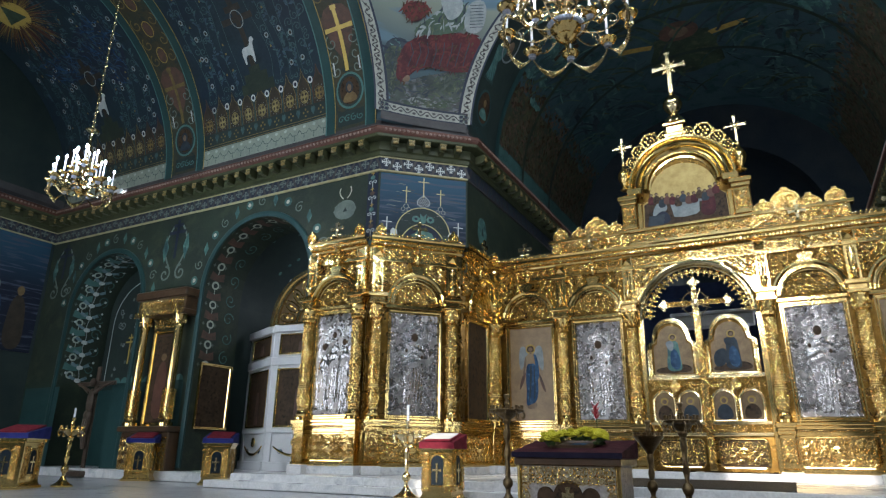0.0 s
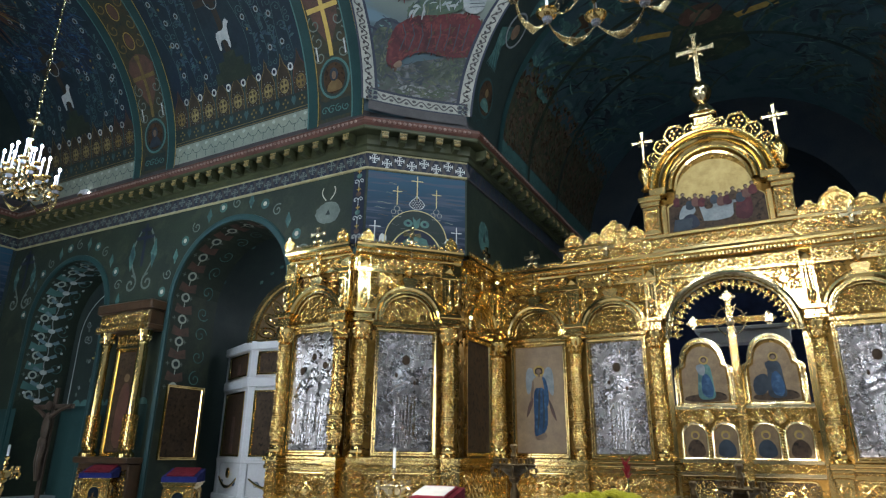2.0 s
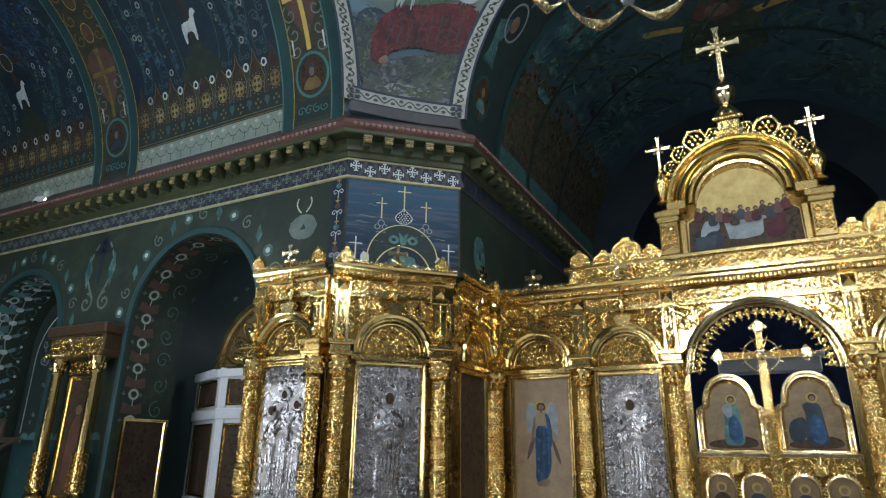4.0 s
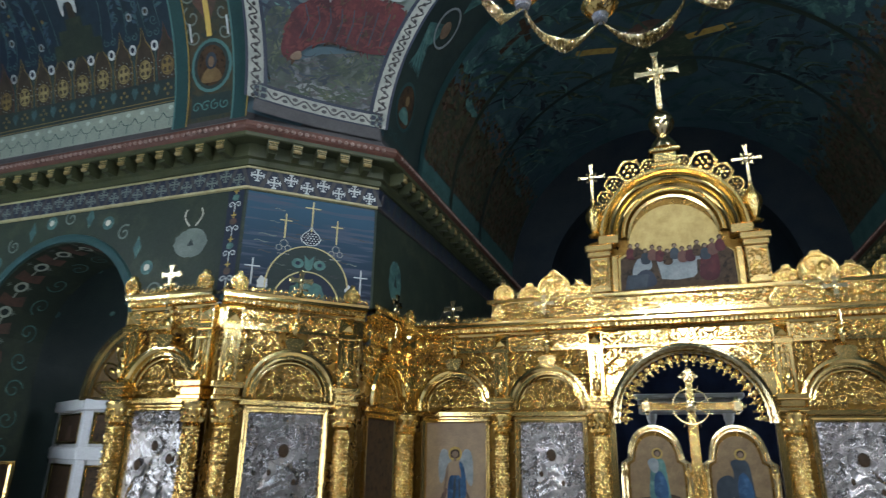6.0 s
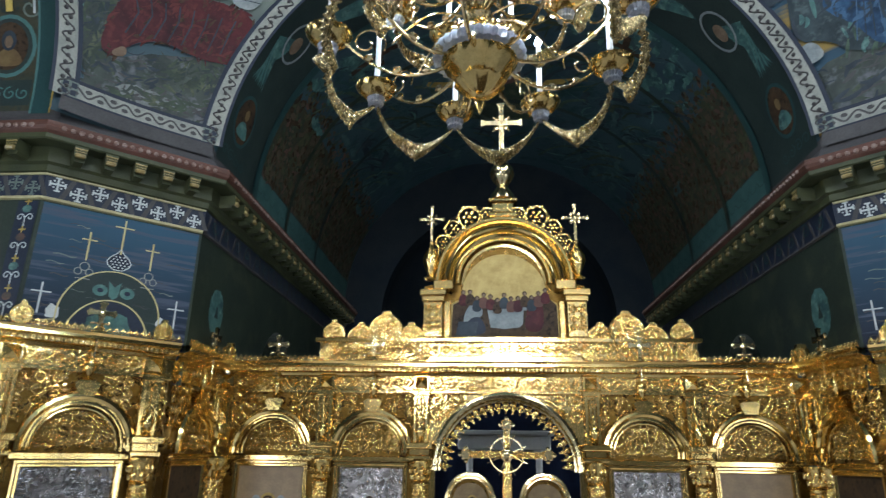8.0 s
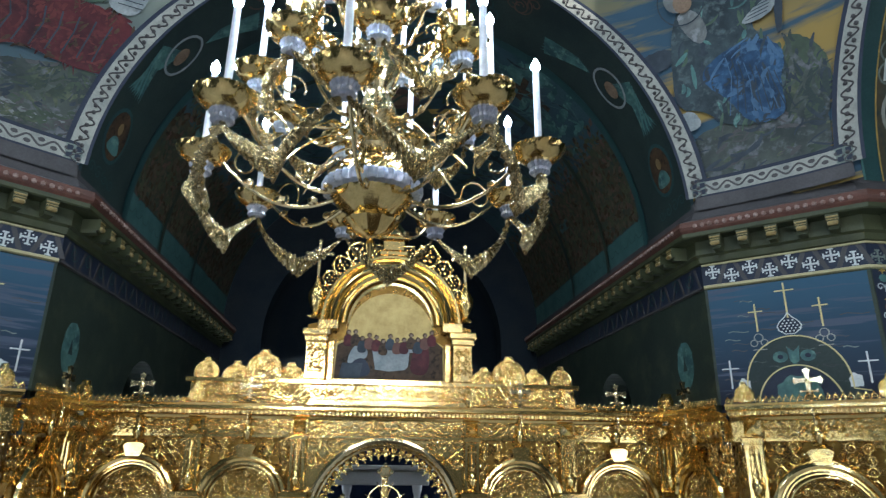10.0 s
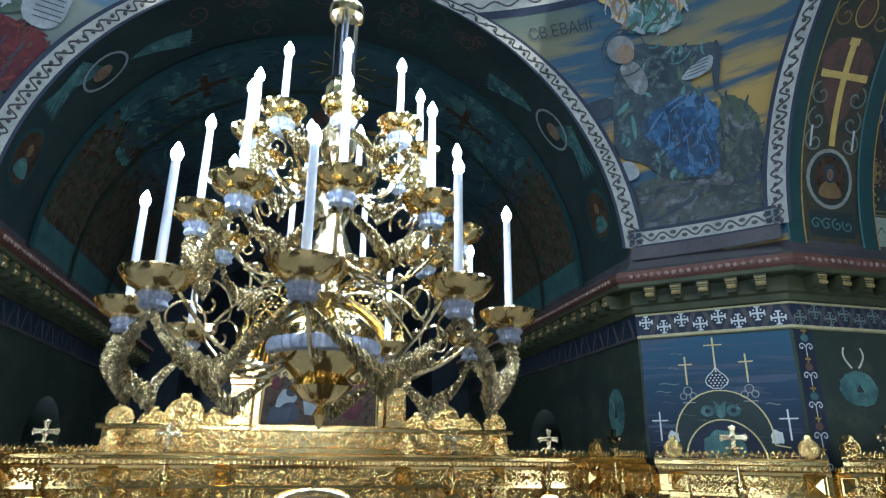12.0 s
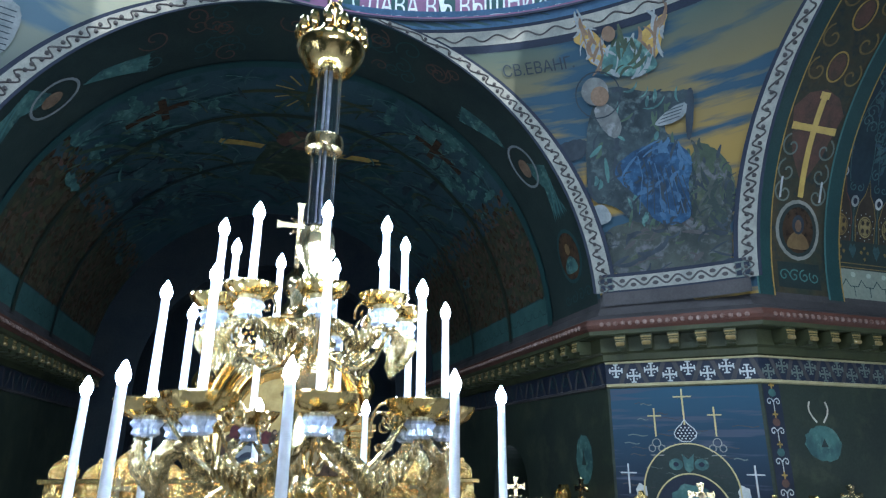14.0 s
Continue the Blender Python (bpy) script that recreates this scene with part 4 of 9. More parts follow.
                for nm, poly, mt in (("painted_wing", curvy([(-0.06, 0.46), (-0.16, 0.66), (-0.27, 0.6), (-0.29, 0.3), (-0.25, 0.05), (-0.16, 0.2), (-0.1, 0.35)]), PAPER), ("painted_wing", curvy([(0.06, 0.46), (0.16, 0.66), (0.27, 0.6), (0.3, 0.3), (0.28, 0.0), (0.16, 0.2), (0.1, 0.35)]), PAPER),
                                     ("painted_feather", curvy([(-0.14, 0.05), (-0.24, -0.1), (-0.3, -0.42), (-0.2, -0.25), (-0.13, -0.05)]), ROSY), ("painted_feather", curvy([(0.16, 0.05), (0.26, -0.15), (0.35, -0.5), (0.22, -0.3)]), ROSY),
                                     ("painted_foot", curvy([(-0.1, -0.66), (0.1, -0.66), (0.13, -0.76), (0.02, -0.82), (-0.12, -0.8)]), SKIN),
                                     ("painted_robe", curvy([(-0.10, 0.24), (0.10, 0.24), (0.15, -0.1), (0.16, -0.45), (0.10, -0.66), (0.0, -0.70), (-0.14, -0.76), (-0.12, -0.4), (-0.13, -0.05)]), ROBE_BLUE),
                                     ("painted_chest", curvy([(-0.13, 0.40), (-0.05, 0.45), (0.08, 0.44), (0.11, 0.34), (0.10, 0.22), (-0.10, 0.22), (-0.11, 0.32)]), ICON_OCHRE), ("painted_arm", curvy([(-0.14, 0.39), (-0.10, 0.36), (-0.12, 0.16), (-0.17, -0.06), (-0.20, -0.05), (-0.17, 0.18)]), SKIN),
                                     ("painted_cloak", curvy([(0.05, 0.45), (0.13, 0.42), (0.18, 0.2), (0.19, -0.05), (0.15, -0.2), (0.11, 0.1), (0.09, 0.3)]), ROBE_BLUE),
                                     ("painted_fold", curvy([(-0.02, 0.2), (0.02, 0.2), (0.0, -0.3), (-0.05, -0.66), (-0.07, -0.66), (-0.04, -0.3)]), ROBE_DARK), ("painted_fold", curvy([(0.06, 0.18), (0.08, 0.18), (0.1, -0.3), (0.07, -0.6), (0.05, -0.6), (0.07, -0.3)]), ROBE_DARK),
                                     ("painted_halo", disc(0, 0.56, 0.115, 20), YELLOW_LINE), ("painted_neck", [(-0.025, 0.44), (0.025, 0.44), (0.025, 0.52), (-0.025, 0.52)], SKIN), ("painted_hair", curvy([(-0.06, 0.63), (0.06, 0.63), (0.085, 0.55), (0.07, 0.49), (-0.07, 0.49), (-0.085, 0.55)]), ICON_DARK), ("painted_head", disc(0, 0.55, 0.052, 14), SKIN)):
                    y -= 0.002
                    part(nm, Mesh().prism([(px * 1.1, zm + pz * 1.05) for px, pz in poly], y, y + 0.0015), mt, root)
        # arched head
        zc = Z_CAP + 0.10
        ra = min(hw - 0.16, 0.66)
        arch = Mesh()
        for r0, d, tr in ((ra, 0.11, 0.055), (ra - 0.09, 0.075, 0.03), (ra - 0.15, 0.05, 0.02)):
            arch.tube([(x, -d, z) for x, z in arc(0, zc, r0, -4, 184, 26)], tr, 7)
        arch.prism(arc(0, zc, ra, 0, 180, 24) + arc(0, zc, ra - 0.12, 180, 0, 24), -0.1, 0.04)
        arch.box(-ra - 0.06, ra + 0.06, -0.1, 0.04, zc - 0.15, zc - 0.06, None, 0.012)
        part("arch", arch, GOLD, root, "", True)
        part("tympanum", carving(2 * ra - 0.24, ra - 0.06, 0.095, seed + 7, lambda x, z: math.hypot(x, z + (ra - 0.06) / 2) < ra - 0.14), GOLD_CARVED, root, "", False, pose(0, 0.02, zc + (ra - 0.06) / 2))
        key = Mesh().prism([(-0.1, zc + ra), (0.1, zc + ra), (0.16, zc + ra + 0.16), (0.1, zc + ra + 0.2), (-0.1, zc + ra + 0.2), (-0.16, zc + ra + 0.16)], -0.16, 0.04)
        key.prism([(-0.3, zc + ra - 0.02), (0.0, zc + ra + 0.1), (0.3, zc + ra - 0.02), (0.0, zc + ra - 0.0)], -0.13, 0.0)
        part("keystone", key, GOLD, root)
        part("keystone_urn", URN, GOLD, root, "", False, pose(0, -0.08, zc + ra + 0.2))
        part("keystone_cross", URN_CROSS, GOLD_PALE, root, "", False, pose(0, -0.2, zc + ra + 0.5))
    # carved spandrels and frieze
    for s in (-1, 1):
        part("spandrel_carving", carving(max(0.3, hw - 0.3), 0.62, 0.145, seed + 3), GOLD_CARVED, root, "", False, pose(s * (hw * 0.58), 0.02, 4.62))
    part("frieze_carving", carving(w - 0.3, 0.2, 0.14, seed + 11), GOLD_CARVED, root, "", False, pose(0, -0.02, 5.12))
    ent = Mesh().box(-hw, hw, -0.03, 0.08, 4.94, 5.0, None, 0.008).box(-hw, hw, -0.02, 0.08, 5.0, 5.24)
    part("frieze_board", ent, GOLD, root)
    cor = Mesh()
    prof = [(0.0, 5.22), (0.05, 5.24), (0.07, 5.28), (0.13, 5.31), (0.16, 5.36), (0.22, 5.38), (0.22, 5.43), (0.25, Z_TOP), (-0.05, Z_TOP)]
    cor.add([(x, -d, z) for x in (-hw - 0.0, hw + 0.0) for d, z in prof], [(i, i + 1, i + 1 + len(prof), i + len(prof)) for i in range(len(prof) - 1)])
    part("cornice_moulding", cor, GOLD, root)
    dent, crest = Mesh(), Mesh()
    for i in range(int(w / 0.07)):
        x = -hw + (i + 0.5) * w / int(w / 0.07)
        dent.box(x - 0.022, x + 0.022, -0.16, -0.05, 5.30, 5.355)
    for i in range(int(w / 0.085)):
        x = -hw + (i + 0.5) * w / int(w / 0.085)
        crest.tube([(x - 0.035, -0.2, Z_TOP), (x - 0.03, -0.2, Z_TOP + 0.05), (x, -0.2, Z_TOP + 0.08), (x + 0.03, -0.2, Z_TOP + 0.05), (x + 0.035, -0.2, Z_TOP)], 0.009, 5)
        for dx, dz, r0 in ((0, 0.095, 0.016), (-0.022, 0.07, 0.012), (0.022, 0.07, 0.012), (0, 0.035, 0.016)):
            crest.blob((x + dx, -0.2, Z_TOP + dz), r0, 0.012, r0, 5, 3)
    tagged(part("dentil_moulding", dent, GOLD_CARVED, root), kind="stuff")
    tagged(part("cresting", crest, GOLD_CARVED, root, "", True), kind="stuff")
    if kind != "gate" and w > 1.3:
        part("cornice_cross", SMALL_CROSS, GOLD_PALE, root, "pale gilded cross", False, pose(0, -0.2, Z_TOP + 0.02, 0, 0, 0) @ Matrix.Scale(1.15, 4))
    return root


def column(m, top=True):
    root = thing("altar_screen_column", m, "gilded column wound with carved vine, on a pedestal", "column", "altar screen columns")
    part("plinth", PED_MARBLE, MARBLE, root, "white marble plinth")
    part("pedestal", PED, GOLD, root)
    part("pedestal_carving", carving(0.22, 0.46, 0.11, 21), GOLD_CARVED, root, "", False, pose(0, -0.185, 0.84))
    part("base", COLUMN[2], GOLD, root, "", False, pose(0, -0.1, 1.40))
    part("shaft", COLUMN[0], GOLD_CARVED, root, "", False, pose(0, -0.1, 1.60))
    part("capital", COLUMN[1], GOLD_CARVED, root, "", False, pose(0, -0.1, Z_CAP - 0.36))
    part("impost", BLOCK, GOLD, root)
    part("urn", URN, GOLD, root, "", False, pose(0, -0.16, Z_CAP + 0.26))
    part("pilaster", PILASTER, GOLD, root)
    part("crest", shell(0.13), GOLD_CARVED, root, "", False, pose(0, -0.2, Z_TOP))
    return root


YI = 14.72
XM = -0.05
HALF_COLS = [1.42, 3.06, 4.80]
SIDE_LABELS = {"angel": "gilded altar screen bay with a painted blue-robed icon", "silver": "gilded altar screen bay with a silver-clad icon", "dark": "gilded altar screen bay with a dark painted panel", "silver3": "gilded altar screen bay with a silver-clad group icon"}


def beads_along(path, step, y, r):
    """Carved beads strung along an outline in x, z."""
    mesh, carry = Mesh(), 0.0
    for (xa, za), (xb, zb) in zip(path, path[1:]):
        d = math.dist((xa, za), (xb, zb))
        t = carry
        while t < d:
            mesh.blob((xa + (xb - xa) * t / d, y, za + (zb - za) * t / d), r, r * 0.8, r, 6, 4)
            t += step
        carry = t - d
    return mesh


def bay_between(a, b, kind, seed):
    """A bay whose face runs from plan point a to b, seen from the nave with a on the left."""
    a, b = Vector(a), Vector(b)
    d = b - a
    rz = math.degrees(math.atan2(d.y, d.x))
    return bay(pose((a.x + b.x) / 2, (a.y + b.y) / 2, 0, 0, 0, rz), d.length, kind, SIDE_LABELS[kind], min(1.26, d.length - 0.42), seed)


P0, P1, P2 = (8.2, 11.3), (6.56, 11.3), (5.0, 12.92)
for s in (-1, 1):
    q = lambda p: (s * p[0], p[1])
    def two(a, b, kind, seed):
        return bay_between(a, b, kind, seed) if s < 0 else bay_between(b, a, kind, seed)
    two(q(P0), q(P1), "silver3", 31)
    two(q(P1), q(P2), "silver", 32)
    two(q(P2), (s * 4.95 + XM, YI), "dark", 33)
    two((s * HALF_COLS[2] + XM, YI), (s * HALF_COLS[1] + XM, YI), "angel", 34)
    two((s * HALF_COLS[1] + XM, YI), (s * HALF_COLS[0] + XM, YI), "silver", 35 if s < 0 else 36)
    for x in HALF_COLS:
        column(pose(s * x + XM, YI, 0))
    column(pose(s * 8.1, 11.3, 0))
    column(pose(s * 6.72, 11.3, 0))
    column(pose(s * 6.42, 11.45, 0, 0, 0, -s * 45))
    column(pose(s * 5.2, 12.72, 0, 0, 0, -s * 45))
    column(pose(s * 5.03, 14.55, 0, 0, 0, -s * 85))

# ---- royal gate and its arch ----
gate_w = 2 * HALF_COLS[0]
arch_root = thing("gate_arch", pose(XM, YI, 0), "tall gilded arch over the royal gate with scalloped carving", "arch")
zc, ra = 3.72, 1.18
am = Mesh()
pts = arc(0, zc, ra, 180, 0, 32)
for (xa, za), (xb, zb) in zip(pts, pts[1:]):
    am.prism([(xa, za), (xb, zb), (xb, 4.96), (xa, 4.96)], 0.02, 0.14)
am.box(-HALF_COLS[0], -ra, 0.02, 0.14, 0.42, 4.96).box(ra, HALF_COLS[0], 0.02, 0.14, 0.42, 4.96)
part("arch_wall", am, GOLD, arch_root)
mould = Mesh()
for r0, d, tr in ((ra + 0.02, 0.09, 0.06), (ra - 0.06, 0.05, 0.03)):
    mould.tube([(x, -d, z) for x, z in arc(0, zc, r0, 0, 180, 40)], tr, 8)
part("arch_moulding", mould, GOLD_PALE, arch_root, "", True)
sc = Mesh()
for i in range(25):
    a = radians(4 + 172 * i / 24)
    for rr, sz in ((ra - 0.12, 0.055), (ra - 0.2, 0.04), (ra - 0.26, 0.022)):
        sc.blob((rr * math.cos(a), 0.03, zc + rr * math.sin(a)), sz, 0.03, sz, 7, 4)
    b = a + radians(3.5)
    sc.blob(((ra - 0.17) * math.cos(b), 0.03, zc + (ra - 0.17) * math.sin(b)), 0.03, 0.02, 0.03, 6, 3)
part("scalloped_fringe", sc, GOLD_CARVED, arch_root, "", True)
for s in (-1, 1):
    part("spandrel_carving", carving(0.62, 0.5, 0.22, 61), GOLD_CARVED, arch_root, "", False, pose(s * 1.02, 0.0, 4.72))
part("frieze_board", Mesh().box(-HALF_COLS[0], HALF_COLS[0], -0.02, 0.08, 4.98, 5.24).box(-HALF_COLS[0], HALF_COLS[0], -0.05, 0.0, 4.94, 5.0, None, 0.01), GOLD, arch_root)
part("frieze_carving", carving(gate_w - 0.3, 0.2, 0.19, 62), GOLD_CARVED, arch_root, "", False, pose(0, -0.02, 5.12))
cor = Mesh()
prof = [(0.0, 5.22), (0.05, 5.24), (0.07, 5.28), (0.13, 5.31), (0.16, 5.36), (0.22, 5.38), (0.22, 5.43), (0.25, Z_TOP), (-0.05, Z_TOP)]
cor.add([(x, -d, z) for x in (-HALF_COLS[0], HALF_COLS[0]) for d, z in prof], [(i, i + 1, i + 1 + len(prof), i + len(prof)) for i in range(len(prof) - 1)])
part("cornice_moulding", cor, GOLD, arch_root)
dent = Mesh()
for i in range(40):
    x = -HALF_COLS[0] + (i + 0.5) * gate_w / 40
    dent.box(x - 0.022, x + 0.022, -0.16, -0.05, 5.30, 5.355)
tagged(part("dentil_moulding", dent, GOLD_CARVED, arch_root), kind="stuff")
part("threshold", Mesh().box(-HALF_COLS[0], HALF_COLS[0], -0.04, 0.1, SOLEA, 0.42, None, 0.01), MARBLE, arch_root, "white marble threshold")

for s in (-1, 1):
    leaf = thing("royal_gate_leaf", pose(XM + s * 0.6, YI + 0.02, 0), "closed gilded gate leaf with painted arched icons", "gate", "royal gate leaves")
    hw = 0.595
    ogee = lambda c, z, r: [(c - r, z - 0.55 * r), (c - r * 0.98, z - 0.1 * r), (c - r * 0.78, z + 0.02 * r), (c - r * 0.74, z + 0.3 * r)] + arc(c, z + 0.28 * r, r * 0.72, 168, 12, 14) + [(c + r * 0.74, z + 0.3 * r), (c + r * 0.78, z + 0.02 * r), (c + r * 0.98, z - 0.1 * r), (c + r, z - 0.55 * r)]
    head = ogee(0, 3.16, 0.52)
    part("panel", Mesh().prism([(-hw, 0.44), (hw, 0.44), (hw, 2.42), (0.54, 2.44)] + head[::-1] + [(-0.54, 2.44), (-hw, 2.42)], 0.0, 0.05), GOLD_SHADED, leaf)
    for nm, d, r0, tr in (("rim", 0.035, 0.51, 0.035), ("rim", 0.05, 0.45, 0.022)):
        part(nm, Mesh().tube([(x, -d, z) for x, z in [(-r0, 2.42)] + ogee(0, 3.16, r0) + [(r0, 2.42), (-r0, 2.42)]], tr, 6), GOLD_PALE, leaf, "", True)
    part("beaded_edge", beads_along([(-0.48, 2.46)] + ogee(0, 3.16, 0.48) + [(0.48, 2.46)], 0.05, -0.05, 0.019), GOLD_CARVED, leaf, "", True)
    for k in (-1, 1):
        part("colonnette", Mesh().lathe([(0.05, 0), (0.05, 0.04), (0.03, 0.07), (0.03, 0.5), (0.055, 0.56), (0.06, 0.6)], 10, pose(k * 0.475, -0.045, 2.4), lambda a, z: 0.12 * math.sin(3 * a + 60 * z)), GOLD_CARVED, leaf, "", True)
    inner = ogee(0, 3.13, 0.40)
    part("icon_panel", Mesh().prism([(-0.4, 2.47)] + inner + [(0.4, 2.47)], -0.012, 0.0), ICON_BROWN, leaf, "painted arched icon panel on a gold ground")
    y = -0.012
    for nm, poly, mt in (("painted_ground", curvy([(-0.38, 2.475), (0.38, 2.475), (0.37, 2.62), (0.12, 2.68), (-0.1, 2.62), (-0.38, 2.58)]), ICON_DARK),
                         ("painted_rock", curvy([(-0.36, 2.55), (-0.12, 2.6), (-0.08, 2.9), (-0.16, 2.98), (-0.36, 2.88)]) if s > 0 else curvy([(0.05, 2.5), (0.34, 2.5), (0.32, 2.64), (0.1, 2.66)]), ROBE_DARK if s > 0 else ICON_DARK),
                         ("painted_robe", curvy([(-0.12, 2.54), (0.02, 2.5), (0.19, 2.54), (0.17, 2.75), (0.15, 3.0), (0.13, 3.16), (0.02, 3.2), (-0.09, 3.14), (-0.1, 2.9), (-0.13, 2.7)]), CLOUD if s < 0 else ROBE_DARK),
                         ("painted_mantle", curvy([(-0.06, 2.6), (0.11, 2.52), (0.17, 2.7), (0.11, 2.95), (0.02, 3.02), (-0.05, 2.9)]), ROBE_BLUE),
                         ("painted_sleeve", curvy([(-0.13, 3.16), (-0.02, 3.2), (0.05, 3.14), (0.02, 2.96), (-0.07, 2.98), (-0.11, 3.06)]), PAPER if s < 0 else ROBE_DARK),
                         ("painted_halo", disc(0.03, 3.26, 0.085, 18), YELLOW_LINE), ("painted_hair", disc(0.03, 3.265, 0.056, 14), ICON_DARK), ("painted_head", disc(0.03, 3.255, 0.039, 14), SKIN)):
        y -= 0.002
        part(nm, Mesh().prism(poly, y, y + 0.0015), mt, leaf)
    for k in (-1, 1):
        c = 0.265 * k
        part("small_icon_panel", Mesh().prism([(c - 0.19, 1.47)] + arc(c, 1.86, 0.19, 180, 0, 12) + [(c + 0.19, 1.47)], -0.012, 0.0), ICON_BROWN, leaf)
        part("painted_robe", Mesh().prism(curvy([(c - 0.16, 1.475), (c + 0.16, 1.475), (c + 0.15, 1.68), (c + 0.05, 1.79), (c - 0.05, 1.79), (c - 0.15, 1.68)]), -0.016, -0.0125), (ROBE_DARK, ICON_DARK)[(k * s + 1) // 2], leaf)
        part("painted_halo", Mesh().prism(disc(c, 1.87, 0.08, 14), -0.0165, -0.0125), YELLOW_LINE, leaf)
        part("painted_head", Mesh().prism(disc(c, 1.86, 0.05, 12), -0.018, -0.0168), SKIN, leaf)
        part("small_rim", Mesh().tube([(x, -0.025, z) for x, z in [(c - 0.215, 1.45)] + arc(c, 1.86, 0.215, 180, 0, 14) + [(c + 0.215, 1.45), (c - 0.215, 1.45)]], 0.026, 6), GOLD_PALE, leaf, "", True)
        part("small_beaded_edge", beads_along([(c - 0.25, 1.45), (c - 0.25, 1.86)] + arc(c, 1.86, 0.25, 180, 0, 14) + [(c + 0.25, 1.86), (c + 0.25, 1.45)], 0.05, -0.02, 0.02), GOLD_CARVED, leaf, "", True)
    for z0, z1, d in ((2.33, 2.42, 0.05), (1.36, 1.44, 0.05), (1.14, 1.22, 0.07)):
        part("rail", Mesh().box(-hw, hw, -d, 0.0, z0, z1, None, 0.012), GOLD_PALE, leaf)
    part("middle_carving", carving(1.12, 0.24, 0.085, 64), GOLD_CARVED, leaf, "", False, pose(0, -0.005, 2.21))
    part("middle_boss", shell(0.11), GOLD_CARVED, leaf, "", False, pose(0, -0.04, 2.06))
    part("foot_carving", carving(1.12, 0.12, 0.07, 70), GOLD_CARVED, leaf, "", False, pose(0, -0.005, 1.29))
    part("lower_carving", carving(0.86, 0.46, 0.11, 65), GOLD_CARVED, leaf, "", False, pose(0, -0.005, 0.80))
    part("lower_boss", Mesh().lathe([(0.12, 0), (0.115, 0.02), (0.085, 0.025), (0.075, 0.05), (0.03, 0.075), (0.004, 0.08)], 16, pose(0, -0.005, 0.80, 90)), GOLD, leaf, "", True)
    part("lower_ground", Mesh().prism(rounded_path(-0.45, 0.45, 0.53, 1.07, 0.1)[:-1], -0.003, 0.0), ICON_DARK, leaf, "dark openwork ground")
    part("lower_rim", Mesh().tube([(x, -0.015, z) for x, z in rounded_path(-0.46, 0.46, 0.52, 1.08, 0.1)], 0.024, 6), GOLD, leaf, "", True)
gc = thing("gate_cross", pose(XM, YI - 0.05, 0), "gilded openwork cross on the meeting stile of the gate", "cross")
part("staff", Mesh().box(-0.075, 0.075, -0.05, 0.04, 0.46, 3.75, None, 0.015), GOLD, gc)
part("staff_carving", carving(0.13, 3.0, 0.065, 67), GOLD_CARVED, gc, "", False, pose(0, -0.05, 2.1))
part("cross_body", Mesh().prism([(x, z + 3.02) for x, z in cross_outline(1.48, 1.36, 0.11, 1.7)], -0.09, -0.055), GOLD_CARVED, gc)
cc = Mesh()
for i in range(60):
    a = 2 * math.pi * i / 60
    cc.blob((0.27 * math.cos(a), -0.08, 3.97 + 0.27 * math.sin(a)), 0.018, 0.018, 0.018, 5, 3)
for k in range(8):
    a = math.pi / 8 + k * math.pi / 4
    cc.tube([(0.1 * math.cos(a), -0.08, 3.97 + 0.1 * math.sin(a)), (0.34 * math.cos(a), -0.08, 3.97 + 0.34 * math.sin(a))], 0.01, 5)
for x, z in ((0.66, 3.97), (-0.66, 3.97), (0.0, 4.44)):
    end = Mesh().box(x - 0.08, x + 0.08, -0.11, -0.05, z - 0.08, z + 0.08, None, 0.015)
    for dx, dz in ((0, 0.1), (0.1, 0), (-0.1, 0), (0, -0.1)):
        end.blob((x + dx, -0.08, z + dz), 0.04, 0.035, 0.04, 8, 4)
    part("cross_end", end, GOLD_PALE, gc)
cc.blob((0, -0.1, 3.97), 0.11, 0.04, 0.11, 14, 6)
part("glory_ring", cc, GOLD_PALE, gc, "", True)
part("cross_carving", carving(1.24, 0.11, 0.055, 68), GOLD_CARVED, gc, "", False, pose(0, -0.095, 3.97))

# behind the gate: canopy and cloths
can = thing("altar_canopy", pose(0, 18.2, SOLEA), "white and gilded altar canopy with bright blue cloth", "canopy")
for x in (-0.75, 0.75):
    part("post", Mesh().lathe([(0.1, 0), (0.1, 0.2), (0.07, 0.25), (0.07, 3.6), (0.1, 3.7), (0.11, 3.8)], 14, pose(x, 0, 0)), WHITE_PAINT, can)
part("beam", Mesh().box(-1.0, 1.0, -0.12, 0.3, 3.8, 4.1, None, 0.02).box(-1.08, 1.08, -0.18, 0.3, 4.1, 4.2, None, 0.02), WHITE_PAINT, can)
part("blue_cloth", Mesh().grid(lambda u, v: (-2.4 + 4.8 * u, 1.1 + 0.05 * math.sin(40 * u), 0.4 + 4.9 * v), 90, 4), CURTAIN, can, "bright blue cloth with folds", True)

# ---- attic over the middle ----
att = thing("altar_screen_attic", pose(XM, YI, Z_TOP), "gilded attic wall with round carved crests over the altar screen", "attic")
part("attic_wall", Mesh().box(-3.22, 3.22, -0.12, 0.06, 0.1, 0.34, None, 0.01), GOLD, att)
part("attic_plinth", Mesh().box(-3.3, 3.3, -0.16, 0.06, 0, 0.1, None, 0.01), GOLD, att)
part("attic_cap", Mesh().box(-3.3, 3.3, -0.18, 0.06, 0.34, 0.42, None, 0.012), GOLD, att)
part("attic_carving", carving(6.3, 0.2, 0.13, 71), GOLD_CARVED, att, "", False, pose(0, -0.13, 0.22))
